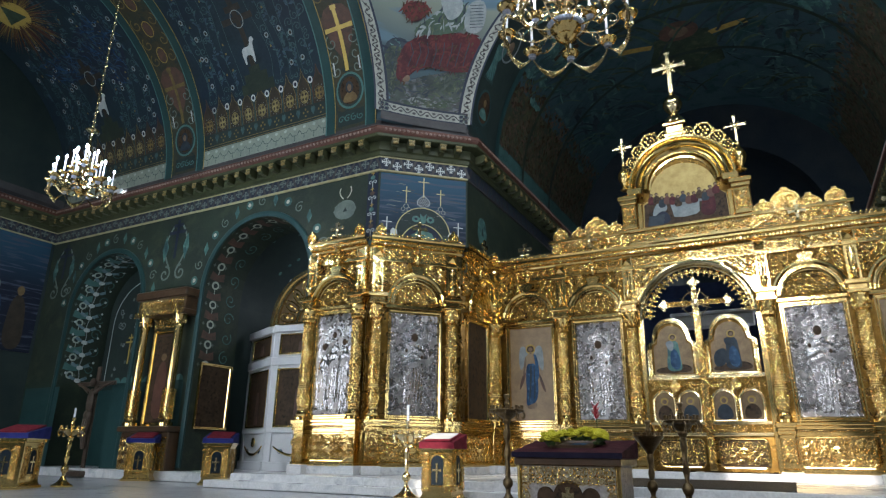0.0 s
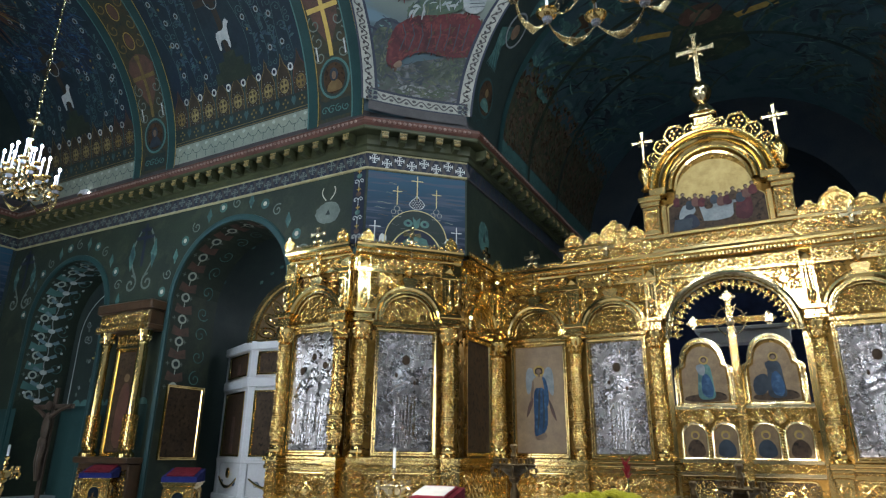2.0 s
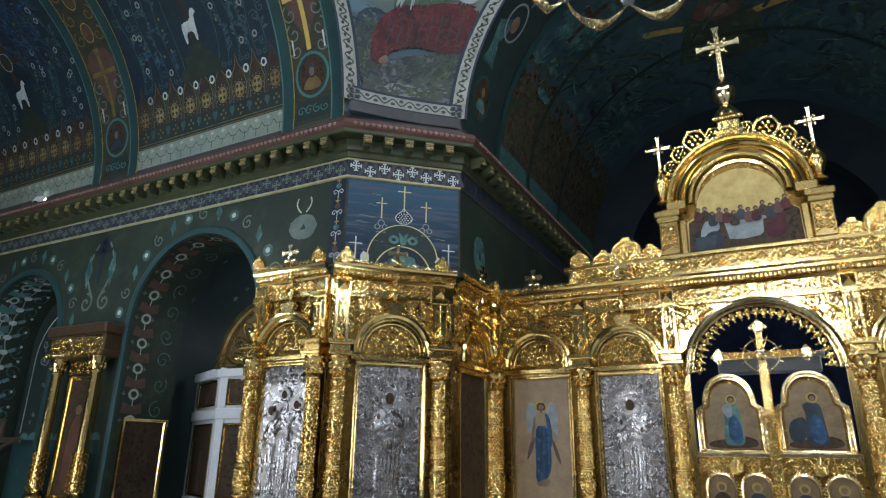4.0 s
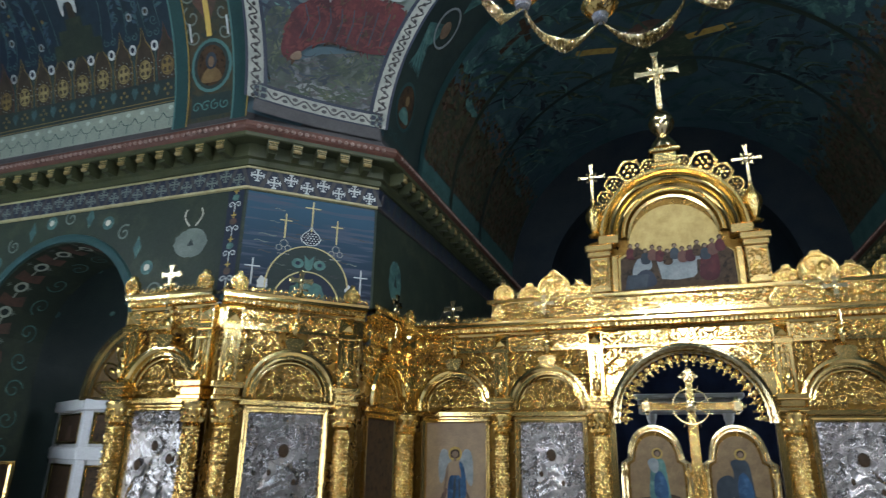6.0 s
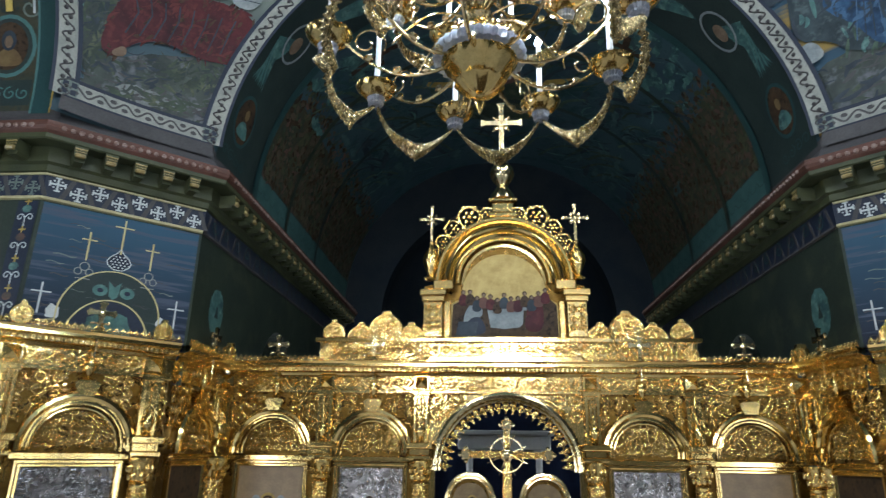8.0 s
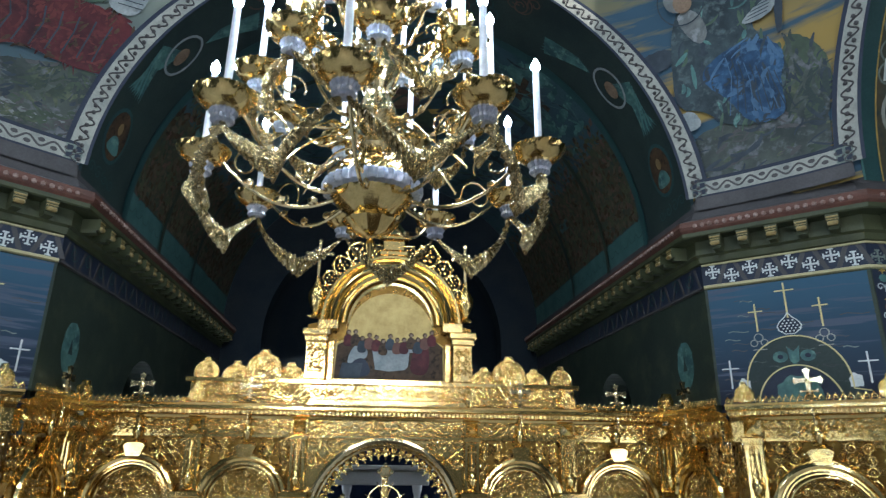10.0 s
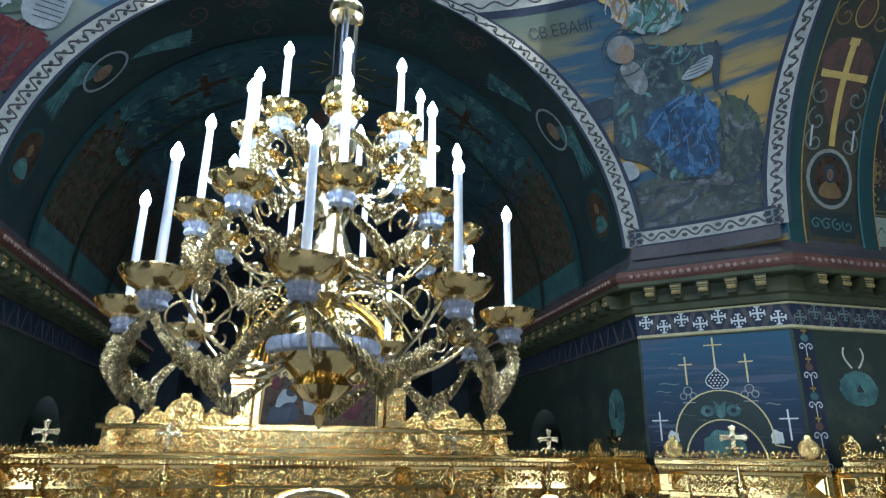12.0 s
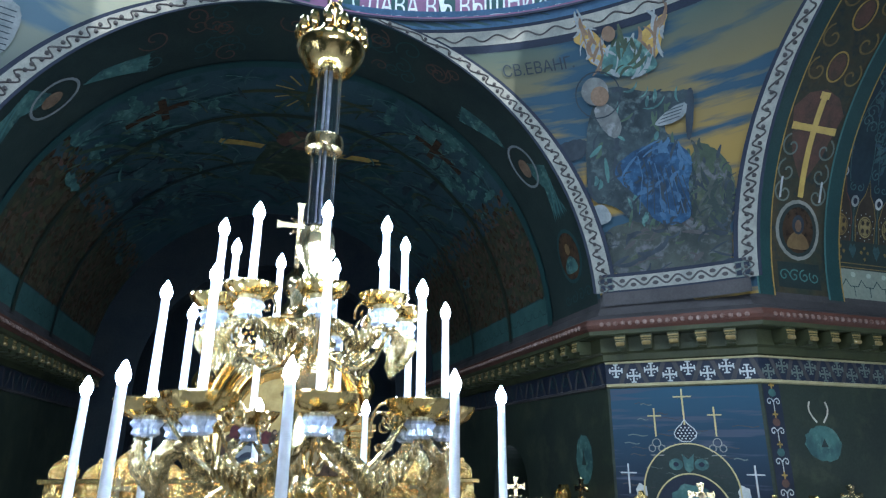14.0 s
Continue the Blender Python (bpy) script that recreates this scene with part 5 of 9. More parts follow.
for s in (-1, 1):
    for x, r in ((2.98, 0.20), (2.50, 0.24), (2.06, 0.30), (1.62, 0.24)):
        part("crest", shell(r), GOLD_CARVED, att, "", False, pose(s * x, -0.1 - 0.02 * (r > 0.25), 0.40 - r * (0.55 if r != 0.24 else 1.0)))

ped = thing("pediment", pose(XM, YI, Z_TOP + 0.42), "gilded arched pediment framing a painted supper scene", "pediment")
body = Mesh()
ZA = 0.98
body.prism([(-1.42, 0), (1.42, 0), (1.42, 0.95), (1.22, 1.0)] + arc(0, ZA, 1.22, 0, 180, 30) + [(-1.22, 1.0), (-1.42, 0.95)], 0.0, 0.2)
part("backing", body, GOLD_SHADED, ped)
arch = Mesh()
steps = [(1.22, 0.02), (1.22, 0.24), (1.19, 0.28), (1.15, 0.28), (1.12, 0.24), (1.11, 0.20), (1.07, 0.22), (1.04, 0.26), (1.00, 0.27), (0.96, 0.24), (0.94, 0.16), (0.91, 0.11), (0.86, 0.09), (0.82, 0.13), (0.79, 0.13), (0.77, 0.08), (0.75, 0.04), (0.70, 0.03)]
n = len(steps)
v = [(r * math.cos(math.pi * i / 36), -d, ZA + r * math.sin(math.pi * i / 36)) for i in range(37) for r, d in steps]
arch.add(v, [(i * n + k, i * n + k + 1, (i + 1) * n + k + 1, (i + 1) * n + k) for i in range(36) for k in range(n - 1)])
for s in (-1, 1):
    arch.box(s * 1.06 - 0.18, s * 1.06 + 0.18, -0.30, 0.0, ZA - 0.16, ZA + 0.02, None, 0.02)
part("arch_moulding", arch, GOLD, ped, "", True)
part("scene_panel", Mesh().prism([(-0.95, 0.0), (0.95, 0.0), (0.93, 0.62), (0.84, 0.68), (0.76, 0.7)] + arc(0, ZA - 0.18, 0.74, 0, 180, 24) + [(-0.76, 0.7), (-0.84, 0.68), (-0.93, 0.62)], -0.035, -0.005), ICON_GOLD, ped, "painted panel with a gold ground")
y = -0.037
for nm, poly, mt in (("painted_hall", [(-0.93, 0.02), (0.93, 0.02), (0.92, 0.6), (0.7, 0.78), (0.4, 0.72), (0.1, 0.66), (-0.3, 0.7), (-0.6, 0.76), (-0.9, 0.6)], ICON_DARK), ("painted_far_table", [(-0.3, 0.5), (0.4, 0.5), (0.38, 0.58), (-0.3, 0.58)], PAPER),
                     ("painted_tablecloth", [(-0.24, 0.2), (0.0, 0.17), (0.26, 0.2), (0.32, 0.26), (0.34, 0.52), (0.1, 0.54), (-0.3, 0.52)], PAPER), ("painted_robe", curvy([(-0.72, 0.24), (-0.5, 0.34), (-0.36, 0.42), (-0.42, 0.62), (-0.56, 0.66), (-0.7, 0.46)]), PAPER), ("painted_skirt", curvy([(-0.74, 0.08), (-0.4, 0.06), (-0.3, 0.16), (-0.42, 0.4), (-0.62, 0.36)]), NAVY),
                     ("painted_robe", curvy([(0.34, 0.14), (0.66, 0.1), (0.7, 0.5), (0.58, 0.76), (0.44, 0.7), (0.38, 0.42)]), ROBE_RED), ("painted_stool", [(-0.85, 0.05), (-0.5, 0.05), (-0.45, 0.3), (-0.8, 0.3)], ROBE_DARK)):
    y -= 0.003
    part(nm, Mesh().prism(poly, y, y + 0.002), mt, ped)
for i in range(13):
    x = -0.72 + i * 0.12
    zh = 0.72 + 0.05 * math.sin(i * 2.3) + 0.10 * (abs(x) / 0.72) ** 2
    part("painted_shoulder", Mesh().prism(curvy([(x - 0.085, zh - 0.24), (x + 0.085, zh - 0.24), (x + 0.075, zh - 0.08), (x + 0.03, zh - 0.03), (x - 0.03, zh - 0.03), (x - 0.075, zh - 0.08)]), y - 0.0025 - 0.0002 * i, y - 0.001), (ROBE_RED, ICON_DARK, ROBE_DARK, RED_BROWN)[i % 4], ped)
    part("painted_hair", Mesh().prism(disc(x, zh + 0.008, 0.043, 10), y - 0.006, y - 0.0055), ICON_DARK, ped)
    part("painted_head", Mesh().prism(disc(x + 0.006, zh, 0.028, 10), y - 0.007, y - 0.0062), SKIN, ped)
fr = Mesh().box(-1.0, 1.0, -0.10, 0.0, -0.03, 0.03, None, 0.01).box(-1.05, -0.95, -0.10, 0.0, 0.0, 0.66, None, 0.01).box(0.95, 1.05, -0.10, 0.0, 0.0, 0.66, None, 0.01)
part("sill", fr, GOLD, ped)
for s in (-1, 1):
    pier = part("side_pier", Mesh().box(s * 1.24 - 0.17, s * 1.24 + 0.17, -0.22, 0.0, 0.0, 0.62, None, 0.012).box(s * 1.24 - 0.2, s * 1.24 + 0.2, -0.27, 0.0, 0.62, 0.72, None, 0.015).box(s * 1.24 - 0.24, s * 1.24 + 0.24, -0.3, 0.0, 0.72, 0.84, None, 0.02), GOLD, ped)
    part("pier_carving", carving(0.26, 0.46, 0.12, 73), GOLD_CARVED, pier, "", False, pose(s * 1.24, -0.225, 0.32))
    part("finial", Mesh().lathe([(0.1, 0), (0.13, 0.03), (0.06, 0.1), (0.1, 0.2), (0.155, 0.34), (0.15, 0.44), (0.08, 0.56), (0.035, 0.66), (0.05, 0.7), (0.015, 0.74)], 14, pose(s * 1.3, -0.1, 0.84 + 0.2)), GOLD_CARVED, ped, "", True)
    cr2 = Mesh().prism(cross_outline(0.72, 0.46, 0.045, 1.7), -0.115, -0.085, pose(s * 1.3, 0, 1.74))
    for dx, dz in ((0.22, 0.46), (-0.22, 0.46), (0.0, 0.71), (0.07, 0.53), (-0.07, 0.53), (0.07, 0.39), (-0.07, 0.39)):
        cr2.blob((s * 1.3 + dx, -0.1, 1.74 + dz), 0.034, 0.028, 0.034, 7, 4)
    cr2.blob((s * 1.3, -0.1, 1.74 + 0.46), 0.07, 0.045, 0.07, 10, 5)
    part("side_cross", cr2, GOLD_PALE, ped, "pale gilded cross")
    # openwork scrolls climbing the arch
    sw = Mesh()
    for i, (a, r) in enumerate(((24, 0.11), (36, 0.13), (49, 0.16), (64, 0.20), (78, 0.13))):
        cx, cz = s * (1.22 + r * 0.9) * math.cos(radians(a)), ZA + (1.22 + r * 0.9) * math.sin(radians(a))
        sw.tube([(x, -0.1, z) for x, z in disc(cx, cz, r, 18) + [(cx + r, cz)]], r * 0.15, 6)
        for k in range(6):
            b = k * math.pi / 3
            sw.blob((cx + r * 0.5 * math.cos(b), -0.1, cz + r * 0.5 * math.sin(b)), r * 0.2, 0.025, r * 0.2, 6, 3)
            sw.blob((cx + r * 1.12 * math.cos(b), -0.1, cz + r * 1.12 * math.sin(b)), r * 0.16, 0.02, r * 0.16, 6, 3)
        sw.blob((cx, -0.11, cz), r * 0.22, 0.03, r * 0.22, 8, 4)
    part("openwork_scroll", sw, GOLD_CARVED, ped, "", True)
zb = ZA + 1.22
top = Mesh().box(-0.26, 0.26, -0.26, 0.1, zb - 0.02, zb + 0.08, None, 0.02).box(-0.2, 0.2, -0.22, 0.08, zb + 0.08, zb + 0.28, None, 0.02).box(-0.27, 0.27, -0.27, 0.1, zb + 0.28, zb + 0.36, None, 0.02)
part("finial_base", top, GOLD, ped)
on = Mesh().lathe([(0.24, 0), (0.22, 0.1), (0.12, 0.24), (0.1, 0.3), (0.13, 0.33), (0.2, 0.42), (0.235, 0.53), (0.21, 0.64), (0.12, 0.75), (0.05, 0.84), (0.06, 0.88), (0.02, 0.92)], 20, pose(0, -0.1, zb + 0.36))
part("onion_finial", on, GOLD_PALE, ped, "polished gilded onion finial", True)
cr3 = Mesh().prism(cross_outline(1.2, 0.78, 0.09, 1.8), -0.13, -0.07, pose(0, 0, zb + 1.2))
for k in range(4):
    for r0, sz in ((0.13, 0.045), (0.2, 0.03)):
        a = math.pi / 4 + k * math.pi / 2
        cr3.blob((r0 * math.cos(a), -0.1, zb + 1.2 + 0.768 + r0 * math.sin(a)), sz, 0.03, sz, 6, 4)
for i in range(14):
    cr3.blob((0, -0.14, zb + 1.26 + i * 0.08), 0.025, 0.02, 0.025, 6, 3)
part("top_cross", cr3, GOLD_PALE, ped, "pale gilded openwork cross")

# ---- chandeliers ----
def cup_mesh(s=1.0):
    prof = [(0.012, -0.075), (0.03, -0.06), (0.02, -0.045), (0.055, -0.038), (0.092, -0.02), (0.112, 0.008), (0.122, 0.03), (0.116, 0.034), (0.10, 0.022), (0.03, 0.012)]
    return Mesh().lathe([(r * s, z * s) for r, z in prof], 44, None, lambda a, z: 0.03 * math.cos(22 * a) if z > 0.005 * s else 0.0)


CUP = cup_mesh().data("cup", GOLD, True)
CUP_SMALL = cup_mesh(0.8).data("cup", GOLD, True)
COLLAR = Mesh().lathe([(0.03, -0.10), (0.046, -0.088), (0.04, -0.07), (0.054, -0.052), (0.04, -0.034)], 32, None, lambda a, z: 0.07 * math.cos(16 * a)).data("glass_collar", CRYSTAL, True)
BULB_M = Mesh().lathe([(0.01, 0), (0.02, 0.018), (0.021, 0.034), (0.012, 0.055), (0.003, 0.072)], 10).data("bulb", BULB, True)
CANDLES = {}


def candle_mesh(h):
    if h not in CANDLES:
        CANDLES[h] = Mesh().lathe([(0.0165, 0), (0.0165, h * 0.3), (0.015, h), (0.01, h + 0.004)], 12).data("candle", CANDLE, True)
    return CANDLES[h]


def arm_mesh(r, rise, fat=0.014):
    """A curling branch from the stem out to its cup, in x, z, with leaf curls and a hanging blade."""
    m = Mesh()
    pts = [(0.05 + (r - 0.05) * t, 0, -0.10 - 0.16 * math.sin(math.pi * t) + rise * t * t) for t in [i / 16 for i in range(17)]]
    m.tube(pts, [fat * (1.25 - 0.4 * i / 16) for i in range(17)], 6)
    m.tube([(x, 0, z) for x, z in spiral(r * 0.74, -0.03, r * 0.13, 3.6, 1.2, -1, 20)], fat * 0.65, 5)
    if r > 0.7:
        m.tube([(0.06, 0, 0.12)] + [(0.06 + r * 0.5 * t, 0, 0.12 + 0.10 * math.sin(3.1 * t) - 0.16 * t) for t in [i / 10 for i in range(1, 11)]], fat * 0.7, 5)
    for i in range(0, 9, 2):
        t = (i + 1) / 10
        m.blob((0.05 + (r - 0.05) * t, 0.012 * (-1) ** i, -0.08 - 0.16 * math.sin(math.pi * t) + rise * t * t), 0.028, 0.014, 0.022, 5, 3)
    return m


def swag_mesh(r, step, drop):
    """A leafy garland from one cup to the next: two feathered blades that meet in a point below."""
    m = Mesh()
    a = Vector((r, 0, -0.07))
    b = Vector((r * math.cos(step), r * math.sin(step), -0.07))
    mid = (a + b) / 2
    low = Vector((mid.x * 1.0, mid.y * 1.0, -0.07 - drop))
    out = Vector((mid.x, mid.y, 0)).normalized()
    n, v, f = 44, [], []
    for i in range(n + 1):
        t = abs(1 - 2 * i / n)               # 1 at the cups, 0 at the point below
        p = a if i < n / 2 else b
        q = low.lerp(p, t) + out * 0.05 * math.sin(math.pi * t)
        q.z = low.z + (p.z - low.z) * (1 - (1 - t) ** 0.7)
        wd = (0.016 + 0.068 * (1 - t) ** 1.2) * (1.0 + 0.14 * (-1) ** i)
        w = Vector((0, 0, 1)) * wd
        k = 0.010 * (-1) ** i
        v += [q - w * 0.55 - out * 0.006, q - out * (0.02 + k), q + w * 0.75 - out * 0.006, q + w * 0.75 + out * 0.006, q + out * (0.022 + k), q - w * 0.55 + out * 0.006]
    for i in range(n):
        f += [(i * 6 + k, i * 6 + (k + 1) % 6, i * 6 + 6 + (k + 1) % 6, i * 6 + 6 + k) for k in range(6)]
    return m.add(v, f)


def chandelier(m, tiers, bowl, stem, label):
    """tiers: (count, radius, cup height, candle height, first angle, swag drop)."""
    root = thing("chandelier", m, label, "chandelier", "chandeliers")
    part("bowl", Mesh().lathe(bowl, 48, None, lambda a, z: 0.05 * math.cos(12 * a + 30 * z)), GOLD, root, "", True)
    rb, zb = max(bowl)
    part("glass_band", Mesh().lathe([(rb * 0.92, zb - 0.16 * rb), (rb * 1.03, zb - 0.12 * rb), (rb * 1.07, zb), (rb * 1.03, zb + 0.12 * rb), (rb * 0.92, zb + 0.16 * rb)], 64, None, lambda a, z: 0.03 * math.cos(32 * a)), CRYSTAL, root, "pale faceted glass band", True)
    part("drop_finial", Mesh().lathe([(0.004, -0.10), (0.02, -0.07), (0.03, -0.04), (0.012, -0.01), (0.04, 0.02)], 12), GOLD, root, "", True)
    part("stem", Mesh().lathe(stem, 18, None, lambda a, z: 0.06 * math.cos(6 * a)), GOLD_PALE, root, "", True)
    for count, r, z, h, a0, drop in tiers:
        am = arm_mesh(r, 0.17, 0.0085).data("branch", GOLD_PALE, True)
        sm = swag_mesh(r, 2 * math.pi / count, drop).data("garland", GOLD_LACE, False) if drop else None
        cup = CUP if r > 0.5 else CUP_SMALL
        for i in range(count):
            mm = pose(0, 0, z, 0, 0, a0 + 360 * i / count)
            part("branch", am, GOLD_PALE, root, "", False, mm)
            if sm:
                part("garland", sm, GOLD_LACE, root, "", False, mm)
            at = mm @ pose(r, 0, 0.0)
            c = part("cup", cup, GOLD, root, "", False, at)
            part("glass_collar", COLLAR, CRYSTAL, c, "pale faceted glass collar")
            cd = part("candle", candle_mesh(h), CANDLE, root, "white candle sleeve", False, at @ pose(0, 0, 0.02))
            part("bulb", BULB_M, BULB, cd, "lit flame-shaped lamp", False, pose(0, 0, h))
    return root


BOWL = [(0.02, 0.0), (0.08, 0.02), (0.13, 0.07), (0.10, 0.10), (0.17, 0.16), (0.22, 0.23), (0.21, 0.30), (0.15, 0.36), (0.07, 0.40), (0.05, 0.45)]
STEM = [(0.05, 0.42), (0.08, 0.46), (0.05, 0.52), (0.11, 0.62), (0.07, 0.72), (0.05, 0.78), (0.10, 0.90), (0.06, 1.0), (0.04, 1.06), (0.07, 1.14), (0.09, 1.22), (0.05, 1.30), (0.04, 1.34), (0.075, 1.42), (0.07, 1.5), (0.05, 1.54)]
big = chandelier(pose(-0.395, 6.585, 5.66), [(9, 0.785, 0.35, 0.42, -98, 0.27), (9, 0.565, 0.75, 0.38, -90, 0.20), (9, 0.385, 1.16, 0.26, -90, 0.13)], BOWL, STEM, "large gilded chandelier with glass collars and lit candle lamps")
col = Mesh().lathe([(0.058, 1.54), (0.058, 2.34)], 14, None, lambda a, z: 0.06 * math.cos(7 * a))
part("glass_column", col, GLASS, big, "clear fluted glass column", True)
part("inner_rod", Mesh().lathe([(0.009, 1.54), (0.009, 2.34)], 12, None, lambda a, z: 0.3 * math.sin(60 * z)), CRYSTAL, big, "", True)
part("column_ring", Mesh().lathe([(0.06, 1.90), (0.085, 1.91), (0.09, 1.94), (0.085, 1.97), (0.06, 1.98)], 20), GOLD_PALE, big, "", True)
crown = Mesh().lathe([(0.07, 2.32), (0.11, 2.34), (0.15, 2.40), (0.165, 2.44), (0.155, 2.47), (0.08, 2.48)], 24)
for i in range(14):
    a = 2 * math.pi * i / 14
    crown.blob((0.155 * math.cos(a), 0.155 * math.sin(a), 2.52), 0.025, 0.025, 0.055, 6, 4)
part("crown", crown, GOLD, big, "", True)
part("crown_knob", Mesh().lathe([(0.05, 2.48), (0.075, 2.54), (0.04, 2.60), (0.055, 2.66), (0.02, 2.72)], 14), GOLD, big, "", True)


def chain(root, z0, z1, x=0.0, link=0.13):
    for i in range(int((z1 - z0) / (link * 0.82))):
        z = z0 + i * link * 0.82
        part("chain_link", LINK, GOLD_PALE, root, "", False, pose(x, 0, z, 0, 0, 90 * (i % 2)))


LINK = Mesh().tube([(0.026 * math.cos(a), 0, 0.06 * math.sin(a)) for a in [2 * math.pi * i / 12 for i in range(13)]], 0.0115, 5).data("chain_link", GOLD_PALE, True)
chain(big, 2.74, 19.1, 0.0, 0.17)
left = chandelier(pose(-11.62, 7.41, 6.05), [(8, 0.60, 0.20, 0.34, -90, 0.28), (6, 0.38, 0.42, 0.36, -70, 0.2), (4, 0.2, 0.66, 0.34, -40, 0.0)], [(r * 0.7, z * 0.6 - 0.06) for r, z in BOWL], [(0.05, 0.2), (0.04, 0.5), (0.08, 0.6), (0.04, 0.7), (0.03, 1.1), (0.06, 1.15), (0.03, 1.2), (0.03, 1.5), (0.13, 1.52), (0.14, 1.55), (0.03, 1.58), (0.03, 1.65)], "gilded hanging chandelier with lit candle lamps on a chain")
chain(left, 1.68, 7.75, 0.0, 0.15)


# ---- furniture before the altar screen ----
def icon_stand(m, label, cloth=CLOTH_BLUE, w=0.56, h=0.98):
    root = thing("icon_stand", m, label, "icon stand", "icon stands")
    hw = w / 2
    part("body", Mesh().prism([(-hw - 0.04, 0.06), (hw + 0.04, 0.06), (hw, 0.12), (hw, h - 0.12), (-hw, h - 0.12), (-hw - 0.0, 0.12)], -hw, hw), GOLD, root)
    part("foot", Mesh().box(-hw - 0.06, hw + 0.06, -hw - 0.06, hw + 0.06, 0.0, 0.06, None, 0.012), GOLD, root)
    part("collar", Mesh().box(-hw - 0.03, hw + 0.03, -hw - 0.03, hw + 0.03, h - 0.17, h - 0.10, None, 0.012), GOLD, root)
    top = Mesh().add([(-hw - 0.05, -hw - 0.05, h - 0.10), (hw + 0.05, -hw - 0.05, h - 0.10), (hw + 0.05, hw + 0.05, h - 0.10), (-hw - 0.05, hw + 0.05, h - 0.10), (-hw - 0.05, -hw - 0.05, h), (hw + 0.05, -hw - 0.05, h), (hw + 0.05, hw + 0.05, h + 0.14), (-hw - 0.05, hw + 0.05, h + 0.14)],
                     [(3, 2, 1, 0), (4, 5, 6, 7), (0, 1, 5, 4), (1, 2, 6, 5), (2, 3, 7, 6), (3, 0, 4, 7)])
    part("cloth_cover", top, cloth, root, "cloth cover with a sloping top")
    part("cover_trim", Mesh().box(-hw - 0.055, hw + 0.055, -hw - 0.055, -hw - 0.045, h - 0.115, h - 0.095).box(hw + 0.046, hw + 0.056, -hw - 0.05, hw + 0.05, h - 0.115, h - 0.095), GOLD_PALE, root)
    part("lectern_cushion", Mesh().box(-hw + 0.02, hw - 0.02, -hw - 0.02, hw, 0.0, 0.03, pose(0, 0, h + 0.075, 13), 0.01), CLOTH_RED, root, "crimson slope cover")
    for k in range(4):
        mm = pose(0, 0, 0, 0, 0, 90 * k)
        part("niche", Mesh().prism([(-0.1, 0.26)] + arc(0, 0.6, 0.1, 180, 0, 10) + [(0.1, 0.26)], -hw - 0.004, -hw + 0.01), BLUE_BLACK, root, "dark arched niche", False, mm)
        part("niche_rim", Mesh().tube([(x, -hw - 0.012, z) for x, z in [(-0.12, 0.24)] + arc(0, 0.6, 0.12, 180, 0, 12) + [(0.12, 0.24), (-0.12, 0.24)]], 0.014, 5), GOLD_CARVED, root, "", True, mm)
        part("niche_cross", Mesh().prism([(x, z) for x, z in cross_outline(0.28, 0.15, 0.03)], -hw - 0.02, -hw - 0.006, pose(0, 0, 0.3)), GOLD_PALE, root, "", False, mm)
        part("side_carving", carving(0.1, 0.6, 0.06, 81), GOLD_CARVED, root, "", False, mm @ pose(-0.19, -hw, 0.46))
        part("side_carving", carving(0.1, 0.6, 0.06, 81), GOLD_CARVED, root, "", False, mm @ pose(0.19, -hw, 0.46))
    return root


icon_stand(pose(-11.72, 7.3, 0, 0, 0, 30), "gilded icon stand with a royal blue cloth cover", CLOTH_BLUE, 0.64, 1.0)
icon_stand(pose(-12.8, 10.9, 0.0, 0, 0, 38), "gilded icon stand with a royal blue cloth cover by the wall")
icon_stand(pose(-10.0, 10.75, 0.0, 0, 0, 35), "gilded icon stand with a royal blue cloth cover by the platform")
icon_stand(pose(-3.6, 9.45, 0.0, 0, 0, 6), "gilded lectern with a crimson and white cloth cover", CLOTH_RED, 0.5, 0.9)
bk = thing("folded_cloth", pose(-3.6, 9.45, 0.99, 13, 0, 6), "white folded cloth on the sloping lectern", "cloth")
part("cloth_body", Mesh().box(-0.26, 0.2, -0.22, 0.2, 0.004, 0.02, None, 0.006), CLOTH_WHITE, bk)


